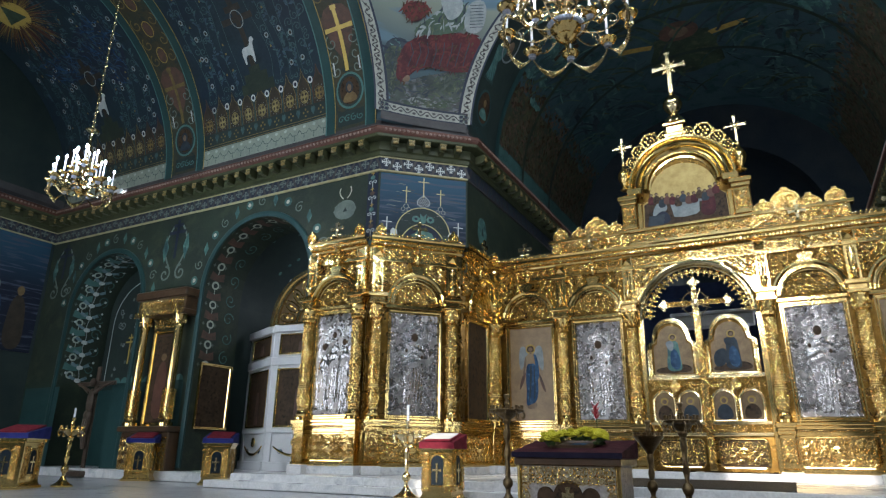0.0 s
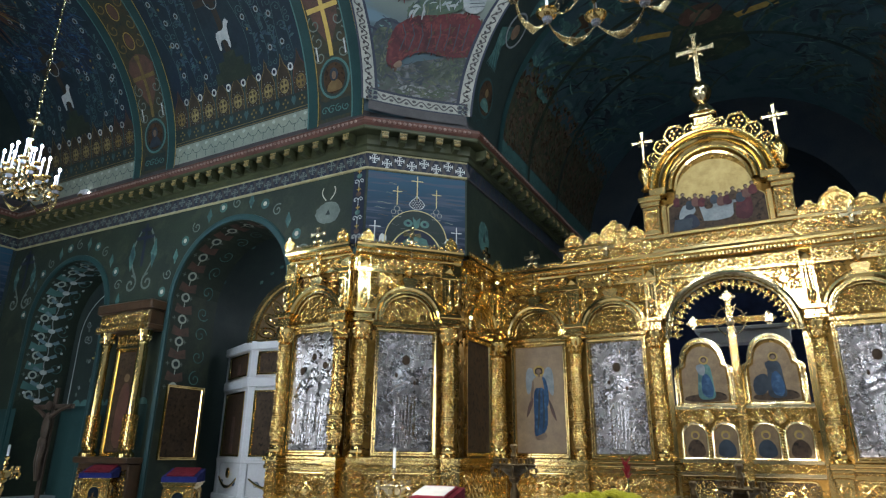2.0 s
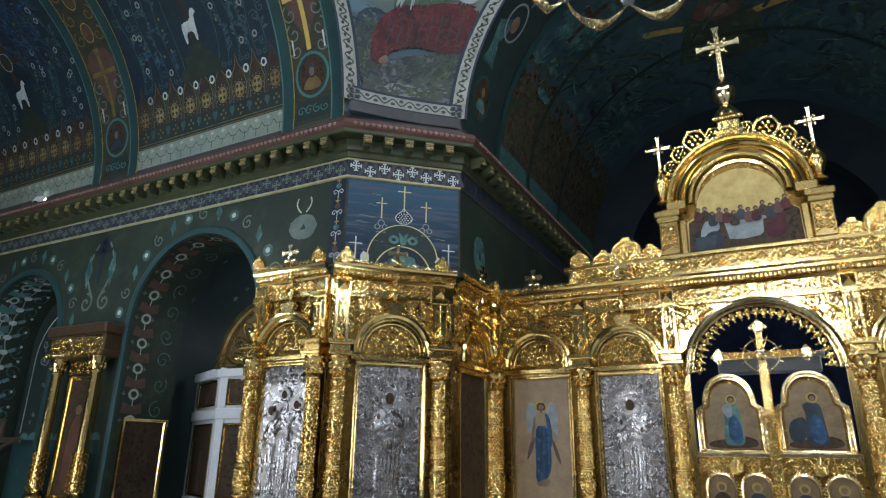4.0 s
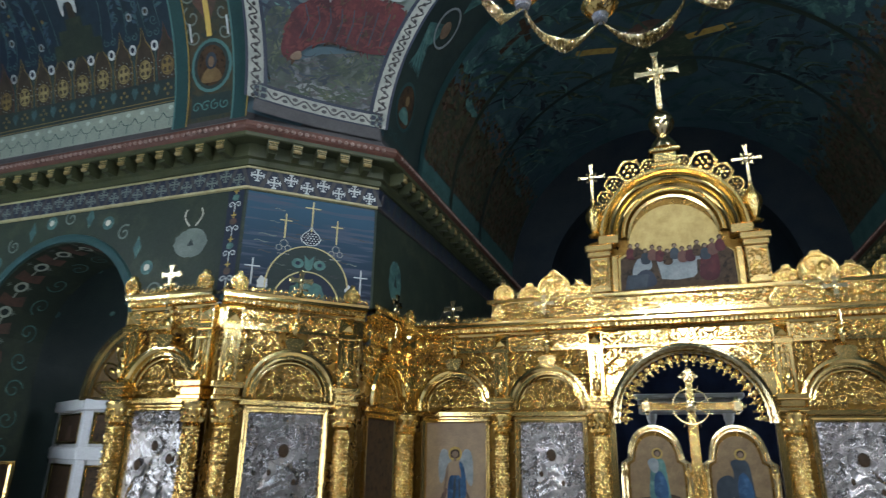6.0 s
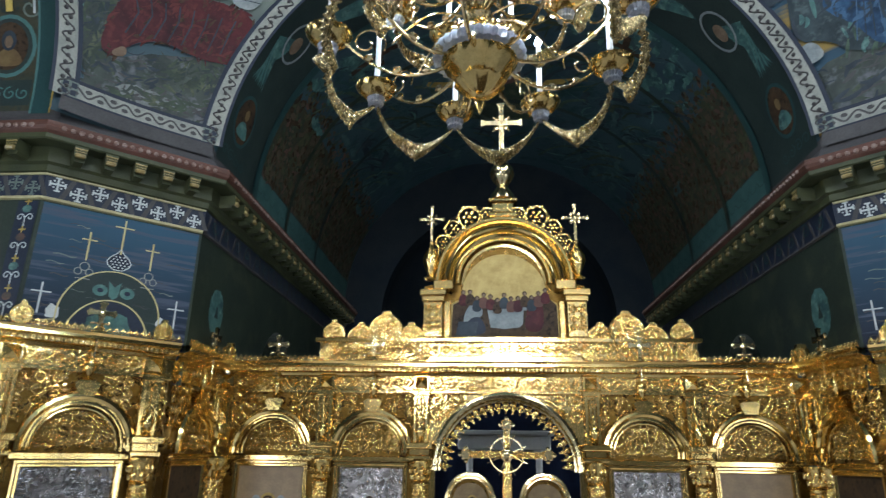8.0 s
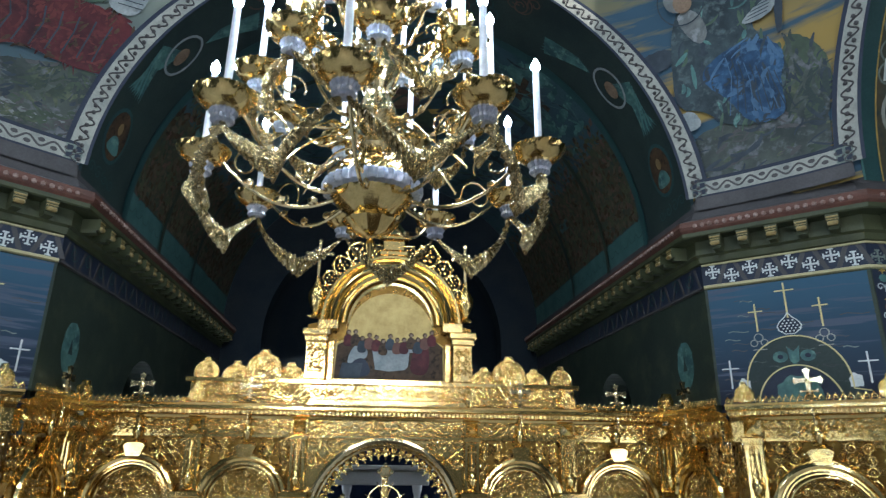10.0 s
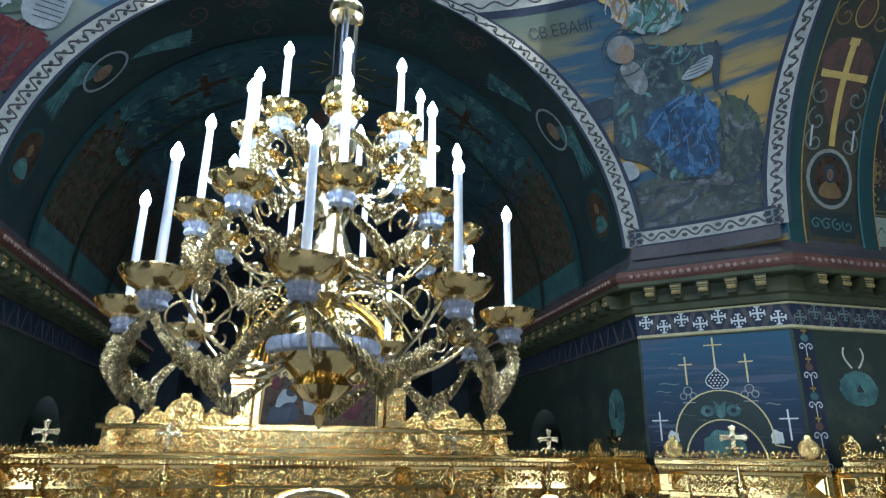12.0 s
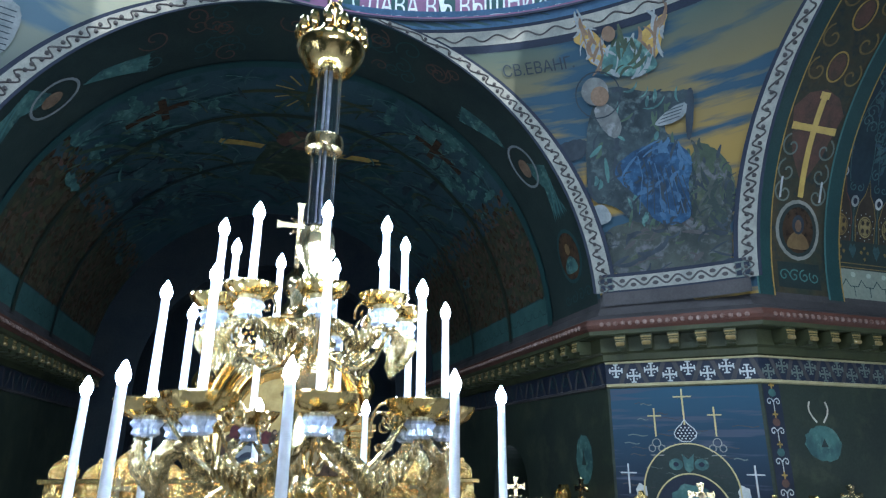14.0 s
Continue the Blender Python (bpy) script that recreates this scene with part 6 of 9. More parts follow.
def candlestick(m, h, r, mat, label, twist=False, candles=0, cone=False):
    root = thing("candle_stand", m, label, "candle stand", "candle stands")
    part("foot", Mesh().lathe([(r * 0.9, 0), (r * 0.92, 0.03), (r * 0.6, 0.07), (r * 0.35, 0.12), (0.05, 0.17), (0.04, 0.2)], 20), mat, root, "", True)
    prof = [(0.035, 0.2)] + [(0.028 + 0.018 * math.sin(9 * t) ** 2, 0.2 + (h - 0.4) * t) for t in [i / 24 for i in range(1, 25)]]
    part("shaft", Mesh().lathe(prof, 14, None, (lambda a, z: 0.25 * math.sin(2 * a + 26 * z)) if twist else None), mat, root, "", True)
    part("knob", Mesh().blob((0, 0, 0.34), 0.075, 0.075, 0.085, 14, 8), mat, root, "", True)
    flat = [(0.04, h - 0.20), (0.065, h - 0.16), (0.05, h - 0.13), (r * 0.45, h - 0.09), (r * 0.62, h - 0.05), (r * 0.95, h - 0.03), (r * 1.04, h), (r * 0.98, h + 0.012), (r * 0.3, h - 0.01)]
    part("dish", Mesh().lathe([(0.04, h - 0.22), (0.08, h - 0.15), (r * 0.75, h - 0.06), (r, h), (r * 1.04, h + 0.02), (r * 0.96, h + 0.01), (r * 0.2, h - 0.02)] if cone else flat, 24, None, None if cone else lambda a, z: 0.05 * math.cos(12 * a)), mat, root, "", True)
    if not cone:
        hook = Mesh()
        hook.tube([(0, 0, 0), (0.035, 0, -0.03), (0.03, 0, -0.075), (0.0, 0, -0.09), (-0.02, 0, -0.07)], [0.012, 0.012, 0.01, 0.01, 0.004], 5).blob((0.01, 0, -0.1), 0.018, 0.018, 0.024, 6, 4)
        hook = hook.data("hook", mat, True)
        for i in range(10):
            part("hook", hook, mat, root, "", False, pose(0, 0, h - 0.02, 0, 0, 36 * i) @ pose(r * 0.98, 0, 0))
    sock = Mesh().lathe([(0.018, 0), (0.012, 0.015), (0.02, 0.05), (0.026, 0.06), (0.015, 0.062)], 8).data("socket", mat, True)
    for i in range(12):
        a = 2 * math.pi * i / 12
        part("socket", sock, mat, root, "", False, pose(r * 0.94 * math.cos(a), r * 0.94 * math.sin(a), h + 0.01))
    part("middle_post", Mesh().lathe([(0.03, h - 0.02), (0.018, h + 0.06), (0.04, h + 0.1), (0.02, h + 0.16), (0.045, h + 0.22), (0.03, h + 0.24)], 12), mat, root, "", True)
    if candles:
        part("candle", Mesh().lathe([(0.02, h + 0.22), (0.02, h + candles), (0.004, h + candles + 0.01)], 10), CANDLE, root, "white wax candle", True)
    return root


candlestick(pose(-11.55, 8.2, 0), 1.1, 0.22, GOLD, "slender brass candle stand", False, 0.42)
candlestick(pose(-4.45, 9.72, 0), 1.03, 0.24, GOLD_PALE, "brass candle stand with one tall candle", False, 0.5)
candlestick(pose(-2.29, 9.0, 0), 1.36, 0.25, BRASS_DARK, "dark wrought candle stand with a twisted shaft", True)
candlestick(pose(0.18, 9.0, 0), 1.18, 0.22, BRASS_DARK, "dark wrought candle stand beside the table", True)
candlestick(pose(-0.35, 9.5, 0), 0.98, 0.2, BRASS_DARK, "dark metal candle stand with a conical dish", False, 0, True)

SILVER_GILT = material("gilded silver", (0.72, 0.66, 0.48), 0.3, 1.0, (0.5, 0.44, 0.3), 9.0, 0.8, 70, 0.4, 40)
tb = thing("icon_table", pose(-1.22, 8.85, -0.06), "silver-faced icon table with maroon sloping cover", "table")
part("body", Mesh().box(-0.66, 0.66, -0.42, 0.42, 0.06, 0.66, None, 0.012), SILVER_FLAT, tb)
part("foot", Mesh().box(-0.7, 0.7, -0.46, 0.46, 0.062, 0.12, None, 0.012), WOOD, tb)
part("face_carving", carving(1.22, 0.5, 0.085, 91, lambda x, z: z > 0.06 or abs(x) > 0.46), SILVER_GILT, tb, "", False, pose(0, -0.425, 0.385))
for k, (c, r) in enumerate(((-0.3, 0.12), (0.0, 0.2), (0.3, 0.12))):
    part("arched_niche", Mesh().prism([(c - r, 0.1)] + arc(c, 0.28, r, 180, 0, 12) + [(c + r, 0.1)], -0.428, -0.415), ICON_DARK, tb, "dark arched niche")
part("niche_cross", Mesh().prism(cross_outline(0.28, 0.16, 0.05), -0.44, -0.43, pose(0, 0, 0.12)), GOLD_PALE, tb)
for sx in (-1, 1):
    part("corner_post", Mesh().lathe([(0.035, 0.02), (0.035, 0.62), (0.045, 0.66)], 10, pose(sx * 0.66, -0.42, 0)), GOLD, tb, "", True)
part("top_board", Mesh().box(-0.72, 0.72, -0.48, 0.48, 0.66, 0.76, None, 0.015), WOOD, tb)
part("cloth_cover", Mesh().add([(-0.74, -0.5, 0.76), (0.74, -0.5, 0.76), (0.74, 0.5, 0.76), (-0.74, 0.5, 0.76), (-0.74, -0.5, 0.83), (0.74, -0.5, 0.83), (0.74, 0.5, 1.0), (-0.74, 0.5, 1.0)], [(3, 2, 1, 0), (4, 5, 6, 7), (0, 1, 5, 4), (1, 2, 6, 5), (2, 3, 7, 6), (3, 0, 4, 7)]), MAROON, tb, "maroon velvet cover")
part("cover_band", Mesh().box(-0.745, 0.745, -0.508, -0.502, 0.76, 0.83), VIOLET_BAND, tb, "dark violet band")
slope = pose(-1.22, 8.85, 0.857, 9.65)
ic = thing("table_icon", slope, "small framed icon lying on the sloping table", "icon")
fr = Mesh()
frame_ring(fr, -0.3, 0.3, -0.2, 0.2, 0.05, 0.02, 0.04, pose(0, 0, 0.0, -90))
part("icon_frame", fr, WOOD, ic)
part("icon_panel", Mesh().box(-0.26, 0.26, -0.16, 0.16, 0.006, 0.016), ICON_DARK, ic)
part("painted_patch", Mesh().box(-0.05, 0.14, -0.02, 0.1, 0.017, 0.02), ROBE_BLUE, ic, "blue painted patch")
wr = thing("flower_garland", slope, "garland of yellow chrysanthemums round the table icon", "flowers")
rng = random.Random(12)
green = Mesh()
for i in range(60):
    a = radians(-20 + 260 * i / 60)
    green.blob((0.38 * math.cos(a) + rng.uniform(-0.06, 0.06), 0.27 * math.sin(a) + rng.uniform(-0.05, 0.05), rng.uniform(0.02, 0.12)), 0.045, 0.03, 0.03, 5, 3)
part("leaves", green, LEAF, wr, "dark green leaves")
bloom = Mesh()
for k in range(14):
    for j in range(2):
        a, r, z = 2 * math.pi * k / 14 + j * 0.2, 0.028 - 0.01 * j, 0.012 + 0.012 * j
        bloom.blob((r * math.cos(a), r * math.sin(a), z), 0.013, 0.013, 0.01, 4, 3)
bloom.blob((0, 0, 0.03), 0.014, 0.014, 0.01, 6, 3)
BLOOM = bloom.data("bloom", PETAL_Y)
for i in range(84):
    a = radians(-10 + 250 * rng.random())
    part("bloom", BLOOM, PETAL_Y, wr, "", False, pose(0.38 * math.cos(a) + rng.uniform(-0.07, 0.07), 0.27 * math.sin(a) + rng.uniform(-0.05, 0.05), rng.uniform(0.08, 0.17), rng.uniform(-30, 30), rng.uniform(-30, 30), 0) @ Matrix.Scale(1.45, 4))
rf = thing("red_flower", pose(-1.02, 9.28, 0.96), "single tall red flower behind the table icon", "flower")
part("stalk", Mesh().tube([(0, 0, 0), (0.01, 0, 0.2), (0.0, 0, 0.34)], 0.008, 5), LEAF, rf)
pet = Mesh()
for i in range(14):
    a = i * 2.4
    pet.tube([(0, 0, 0.28 + 0.012 * i), (0.06 * math.cos(a), 0.06 * math.sin(a), 0.34 + 0.014 * i)], [0.016, 0.003], 4)
part("petals", pet, PETAL_R, rf)
tagged(part("carpet", Mesh().box(-1.7, 1.4, 10.5, 14.2, SOLEA, SOLEA + 0.012), CARPET), "brown woven carpet on the marble platform", "carpet")
tagged(part("runner_carpet", Mesh().box(-1.9, 1.6, 4.0, 10.05, -0.012, 0.004), CARPET), "brown woven carpet runner on the floor", "carpet")


# ---- north arm ----
def framed_column(mesh, x, z0, z1, r, y):
    mesh.lathe([(r * 1.6, z0), (r * 1.6, z0 + 0.08), (r * 1.1, z0 + 0.14), (r, z0 + 0.3), (r * 0.86, z1 - 0.35), (r * 1.1, z1 - 0.3), (r * 1.0, z1 - 0.25), (r * 1.5, z1 - 0.05), (r * 1.6, z1)], 14, pose(x, y, 0))
    for i in range(8):
        a = 2 * math.pi * i / 8
        mesh.blob((x + r * 1.25 * math.cos(a), y + r * 1.25 * math.sin(a), z1 - 0.17), 0.035, 0.035, 0.07, 5, 4)
    return mesh


kt = thing("icon_shrine", pose(-13.35, WN, 0), "tall gilded wall shrine with columns round a dark icon", "shrine")
part("pedestal", Mesh().box(-0.92, 0.92, -0.34, 0.0, 0.0, 1.16, None, 0.02).box(-0.98, 0.98, -0.46, 0.0, 1.16, 1.3, None, 0.02), WOOD, kt)
for sx in (-1, 1):
    part("pedestal_carving", carving(0.36, 0.8, 0.15, 97), GOLD_CARVED, kt, "gilded carving", False, pose(sx * 0.68, -0.34, 0.62))
    col = framed_column(Mesh(), sx * 0.68, 1.3, 4.2, 0.12, -0.3)
    for j in range(14):
        for i in range(8):
            a = 2 * math.pi * (i + 0.5 * (j % 2)) / 8
            col.blob((sx * 0.68 + 0.15 * math.cos(a), -0.3 + 0.15 * math.sin(a), 1.5 + 0.055 * j), 0.034, 0.034, 0.03, 5, 3)
    part("column", col, GOLD, kt, "gilded column with a carved foot", True)
part("icon_panel", Mesh().box(-0.4, 0.4, -0.08, -0.04, 1.4, 3.75), ICON_DARK, kt, "dark painted icon")
fr = Mesh()
frame_ring(fr, -0.50, 0.50, 1.32, 3.85, 0.10, 0.05, 0.14)
part("icon_frame", fr, GOLD, kt)
part("painted_robe", Mesh().prism(curvy([(-0.25, 1.5), (0.25, 1.5), (0.22, 2.6), (0.1, 3.0), (-0.1, 3.0), (-0.22, 2.6)]), -0.086, -0.082), RED_BROWN, kt)
part("painted_oval", Mesh().prism(disc(0, 3.12, 0.1, 14), -0.088, -0.084), ICON_BROWN, kt)
part("entablature", Mesh().box(-1.0, 1.0, -0.46, 0.0, 4.2, 4.34, None, 0.02).box(-0.95, 0.95, -0.40, 0.0, 4.34, 4.68).box(-1.02, 1.02, -0.5, 0.0, 4.68, 4.92, None, 0.03), WOOD, kt)
part("frieze_carving", carving(1.75, 0.26, 0.12, 93), GOLD_CARVED, kt, "", False, pose(0, -0.41, 4.51))
part("lower_frieze_carving", carving(1.9, 0.12, 0.1, 95), GOLD_CARVED, kt, "", False, pose(0, -0.465, 4.27))
part("head_carving", carving(0.9, 0.28, 0.12, 94), GOLD_CARVED, kt, "", False, pose(0, -0.15, 4.02))

wi = thing("framed_icon", pose(-12.19, 12.32, 0.0, 0, 0, 90), "large dark icon in a thin gilded frame on the arch reveal", "icon")
fr = Mesh()
frame_ring(fr, -0.55, 0.55, 1.25, 2.95, 0.07, 0.02, 0.06)
part("icon_frame", fr, GOLD, wi)
part("icon_panel", Mesh().box(-0.5, 0.5, -0.02, 0.02, 1.3, 2.9), ICON_DARK, wi)

# white side screen in the chapel arch
def white_face(root, a, b, z_low, z_high, seed):
    a, b = Vector(a), Vector(b)
    w = (b - a).length
    m = pose((a.x + b.x) / 2, (a.y + b.y) / 2, 0, 0, 0, math.degrees(math.atan2(b.y - a.y, b.x - a.x)))
    hw = w / 2
    wall = Mesh().box(-hw, hw, 0.02, 0.14, 0.2, 4.1, None)
    for x in (-hw + 0.09, hw - 0.09):
        wall.box(x - 0.09, x + 0.09, -0.04, 0.02, 0.2, 3.95, None, 0.01)
    for z0, z1, d in ((0.2, 0.45, 0.10), (1.18, 1.3, 0.06), (2.98, 3.22, 0.08), (3.9, 4.12, 0.12)):
        wall.box(-hw, hw, -d, 0.02, z0, z1, None, 0.02)
    part("white_wall", wall, WHITE_PAINT, root, "", False, m)
    for z0, z1 in ((1.34, 2.9), (3.28, 3.86)):
        fr = Mesh()
        frame_ring(fr, -hw + 0.2, hw - 0.2, z0, z1, 0.05, 0.015, 0.05)
        f = part("gilt_frame", fr, GOLD, root, "", False, m)
        part("icon_panel", Mesh().box(-hw + 0.24, hw - 0.24, -0.01, 0.02, z0 + 0.04, z1 - 0.04), ICON_DARK, root, "dark painted panel", False, m)
        part("painted_robe", Mesh().prism([(-0.14, z0 + 0.08), (0.14, z0 + 0.08), (0.1, z0 + (z1 - z0) * 0.62), (-0.1, z0 + (z1 - z0) * 0.62)], -0.014, -0.011), ROSY, root, "", False, m)
    part("rosette", Mesh().blob((0, -0.03, 0.95), 0.1, 0.03, 0.1, 14, 6).tube([(x, -0.02, z) for x, z in disc(0, 0.95, 0.11, 18) + [(0.11, 0.95)]], 0.018, 6), GOLD, root, "gilded rosette", True, m)
    part("festoon", Mesh().tube([(hw * 0.72 * t, -0.02, 0.62 + 0.22 * t * t) for t in [i / 10 - 1 for i in range(21)]], [0.02 + 0.025 * (1 - abs(i / 10 - 1)) for i in range(21)], 6), GOLD, root, "gilded festoon", True, m)
    for s in (-1, 1):
        part("blue_scroll", strokes([spiral(s * hw * 0.5, 0.7, 0.09, 0, 1.2)], 0.014, -0.005), ROBE_BLUE, root, "", False, m)


ws = thing("side_altar_screen", pose(0, 0, 0), "white lacquered side altar screen with gilt-framed icons", "altar screen")
for a, b in (((-12.7, 14.1), (-11.05, 13.3)), ((-11.05, 13.3), (-9.2, 13.5))):
    white_face(ws, a, b, 0, 0, 5)
FAN_AT = pose(-9.7, 13.3, 4.14)
fan = Mesh()
for r0, r1, d in ((1.52, 1.40, 0.10), (1.40, 1.28, 0.06), (0.62, 0.52, 0.06)):
    fan.prism(arc(0, 0, r0, 0, 180, 28) + arc(0, 0, r1, 180, 0, 28), -d, 0.12)
fan.prism(arc(0, 0, 0.3, 0, 180, 12), -0.06, 0.12)
fan.box(-1.52, 1.52, -0.1, 0.12, -0.06, 0.0, None, 0.01)
part("fan_rim", fan, GOLD_PALE, ws, "pale gilded half-round rim", False, FAN_AT)
part("fan_back", Mesh().prism(arc(0, 0, 1.3, 0, 180, 24), 0.0, 0.03), ICON_BROWN, ws, "dark gilded ground", False, FAN_AT)
for i in range(9):
    a = radians(10 + 160 * i / 8)
    petal = Mesh().tube([(x, -0.03, z) for x, z in [(0.29 * math.cos(t), 0.125 * math.sin(t)) for t in [2 * math.pi * k / 16 for k in range(17)]]], 0.022, 6)
    petal.blob((0.06, -0.03, 0), 0.1, 0.03, 0.06, 8, 4).blob((-0.13, -0.03, 0), 0.06, 0.025, 0.04, 8, 4)
    part("fan_petal", petal, GOLD, ws, "", True, FAN_AT @ pose(0.95 * math.cos(a), 0, 0.95 * math.sin(a), 0, -math.degrees(a), 0))

crucifix = Mesh().box(-0.07, 0.07, 0.0, 0.06, 0.0, 2.95, None, 0.01).box(-0.82, 0.82, 0.0, 0.05, 2.42, 2.54, None, 0.01).box(-0.35, 0.35, -0.25, 0.3, 0.0, 0.16, None, 0.03)
crucifix.blob((0, -0.09, 1.98), 0.13, 0.09, 0.36, 10, 8).blob((0, -0.1, 2.5), 0.085, 0.09, 0.12, 10, 8).blob((0, -0.1, 1.62), 0.14, 0.1, 0.14, 10, 6)
for sx in (-1, 1):
    crucifix.tube([(sx * 0.1, -0.08, 2.22), (sx * 0.42, -0.07, 2.38), (sx * 0.78, -0.03, 2.5)], [0.06, 0.045, 0.035], 8)
    crucifix.tube([(sx * 0.06, -0.09, 1.6), (sx * 0.05, -0.13, 1.15), (sx * 0.03, -0.07, 0.72)], [0.075, 0.06, 0.04], 8)
tagged(part("standing_crucifix", moved(crucifix, pose(-15.72, 11.3, 0)), UMBER_WOOD, None, "", True), "dark carved standing crucifix before the arched niche", "crucifix")

fl = thing("floodlight", pose(-16.6, WN - 0.25, 8.42, 0, 0, 10), "small lit floodlight on the cornice ledge", "floodlight")
part("housing", Mesh().box(-0.14, 0.14, -0.04, 0.06, 0.08, 0.3, pose(0, 0, 0, -25), 0.02), WHITE_PAINT, fl)
part("lamp_face", Mesh().box(-0.12, 0.12, 0.065, 0.07, 0.1, 0.28, pose(0, 0, 0, -25)), glowing("lit floodlight face", (0.85, 0.93, 1.0), 110.0), fl, "lit face")
part("bracket_foot", Mesh().box(-0.05, 0.05, -0.03, 0.03, -0.06, 0.1), BRASS_DARK, fl)

# ---- painted decoration, laid a few millimetres proud of the plaster ----
from mathutils.geometry import tessellate_polygon


def patch(name, poly, place, mat, parent, lift, size=0.3, label=""):
    """A painted shape: an outline in metres on an unrolled surface; place(s, h, lift) gives its point in space."""
    tris = [tuple(poly[i] for i in t) for t in tessellate_polygon([[Vector((x, y, 0)) for x, y in poly]])]
    out, todo = [], list(tris)
    while todo:
        a, b, c = todo.pop()
        d = [math.dist(a, b), math.dist(b, c), math.dist(c, a)]
        k = d.index(max(d))
        if d[k] < size:
            out.append((a, b, c))
            continue
        p, q, r = ((a, b, c), (b, c, a), (c, a, b))[k]
        m = ((p[0] + q[0]) / 2, (p[1] + q[1]) / 2)
        todo += [(p, m, r), (m, q, r)]
    mesh = Mesh()
    index = {}
    for t in out:
        f = []
        for p in t:
            key = (round(p[0], 4), round(p[1], 4))
            if key not in index:
                index[key] = len(mesh.v)
                mesh.v.append(tuple(place(p[0], p[1], lift)))
            f.append(index[key])
        if len(set(f)) == 3:
            mesh.f.append(tuple(f))
    return part(name, mesh, mat, parent, label, True)


def rod(name, lines, place, mat, parent, lift, r=0.02, label=""):
    """Painted lines as flat ribbons on a surface."""
    mesh = Mesh()
    for ln in lines:
        v, f = [], []
        for i, (x, y) in enumerate(ln):
            a, b = ln[max(i - 1, 0)], ln[min(i + 1, len(ln) - 1)]
            dx, dy = b[0] - a[0], b[1] - a[1]
            k = math.hypot(dx, dy) or 1
            nx, ny = -dy / k * r, dx / k * r
            v += [place(x + nx, y + ny, lift), place(x - nx, y - ny, lift)]
        f = [(2 * i, 2 * i + 1, 2 * i + 3, 2 * i + 2) for i in range(len(ln) - 1)]
        mesh.add(v, f)
    return part(name, mesh, mat, parent, label)


def line(a, b, n=8):
    return [(a[0] + (b[0] - a[0]) * i / n, a[1] + (b[1] - a[1]) * i / n) for i in range(n + 1)]


def oval(x, y, rx, ry, n=20):
    return [(x + rx * math.cos(2 * math.pi * i / n), y + ry * math.sin(2 * math.pi * i / n)) for i in range(n)]


def ring_line(x, y, rx, ry, n=24):
    o = oval(x, y, rx, ry, n)
    return o + [o[0]]


def soft(poly, amount, seed, n=4):
    """A wobbly brushed outline from a coarse one."""
    rng, out = random.Random(seed), []
    for i, p in enumerate(poly):
        q = poly[(i + 1) % len(poly)]
        for k in range(n):
            t = k / n
            out.append((p[0] + (q[0] - p[0]) * t + rng.uniform(-amount, amount), p[1] + (q[1] - p[1]) * t + rng.uniform(-amount, amount)))
    return out


def within(p, poly):
    hit = False
    for i, a in enumerate(poly):
        b = poly[i - 1]
        if (a[1] > p[1]) != (b[1] > p[1]) and p[0] < (b[0] - a[0]) * (p[1] - a[1]) / (b[1] - a[1]) + a[0]:
            hit = not hit
    return hit


def daubs(poly, place, mats, n, parent, lift, seed, length=0.22, width=0.022, lean=1.2):
    """Brush strokes over a painted shape, one mesh a colour."""
    rng = random.Random(seed)
    xs, ys = [p[0] for p in poly], [p[1] for p in poly]
    for k, mt in enumerate(mats):
        mesh, made, tries = Mesh(), 0, 0
        while made < n and tries < 40 * n:
            tries += 1
            p = (rng.uniform(min(xs), max(xs)), rng.uniform(min(ys), max(ys)))
            if not within(p, poly):
                continue
            made += 1
            a, L, w, bend = lean + rng.gauss(0, 0.55), length * rng.uniform(0.4, 1.3), width * rng.uniform(0.4, 1.4), rng.uniform(-0.9, 0.9)
            v = []
            for i in range(6):
                t = i / 5
                b = a + bend * (t - 0.5)
                x, y = p[0] + L * (t - 0.5) * math.cos(b), p[1] + L * (t - 0.5) * math.sin(b)
                ww = w * math.sin(math.pi * (0.12 + 0.76 * t))
                v += [place(x - ww * math.sin(b), y + ww * math.cos(b), lift + 0.0012 * k), place(x + ww * math.sin(b), y - ww * math.cos(b), lift + 0.0012 * k)]
            mesh.add(v, [(2 * i, 2 * i + 1, 2 * i + 3, 2 * i + 2) for i in range(5)])
        if mesh.v:
            tagged(part("brushwork", mesh, mt, parent), kind="stuff")


ROBE_BLUE_LIGHT = material("painted light blue cloth", (0.06, 0.125, 0.21), 0.5, 0.0, (0.04, 0.09, 0.16), 4.0, 0.8, 20, 0.1)
ROCK_PALE = material("painted pale boulders", (0.17, 0.18, 0.175), 0.55, 0.0, (0.08, 0.09, 0.09), 2.0, 0.95, 9, 0.15, None, (0.22, 0.23, 0.24))
ROBE_RED_LIGHT = material("painted light red cloth", (0.115, 0.024, 0.022), 0.5, 0.0, (0.08, 0.015, 0.014), 4.0, 0.8, 20, 0.1)


# surfaces
def on_ball(turn):
    def place(s, h, lift):
        el = math.asin(min(0.99, h / RS))
        return ball(turn + math.pi / 4 + s / (RS * math.cos(el)), el, lift)
    return place


def on_barrel_x(s, h, lift):
    """East flank of the north and south vaults: s is world x, h the arc length from the springing."""
    th = h / RB
    return (s, CY + (RB - lift) * math.cos(th), ZS + (RB - lift) * math.sin(th))


def on_barrel_y(side):
    def place(s, h, lift):
        th = h / RA
        return (side * (RA - lift) * math.cos(th), s, ZS + (RA - lift) * math.sin(th))
    return place


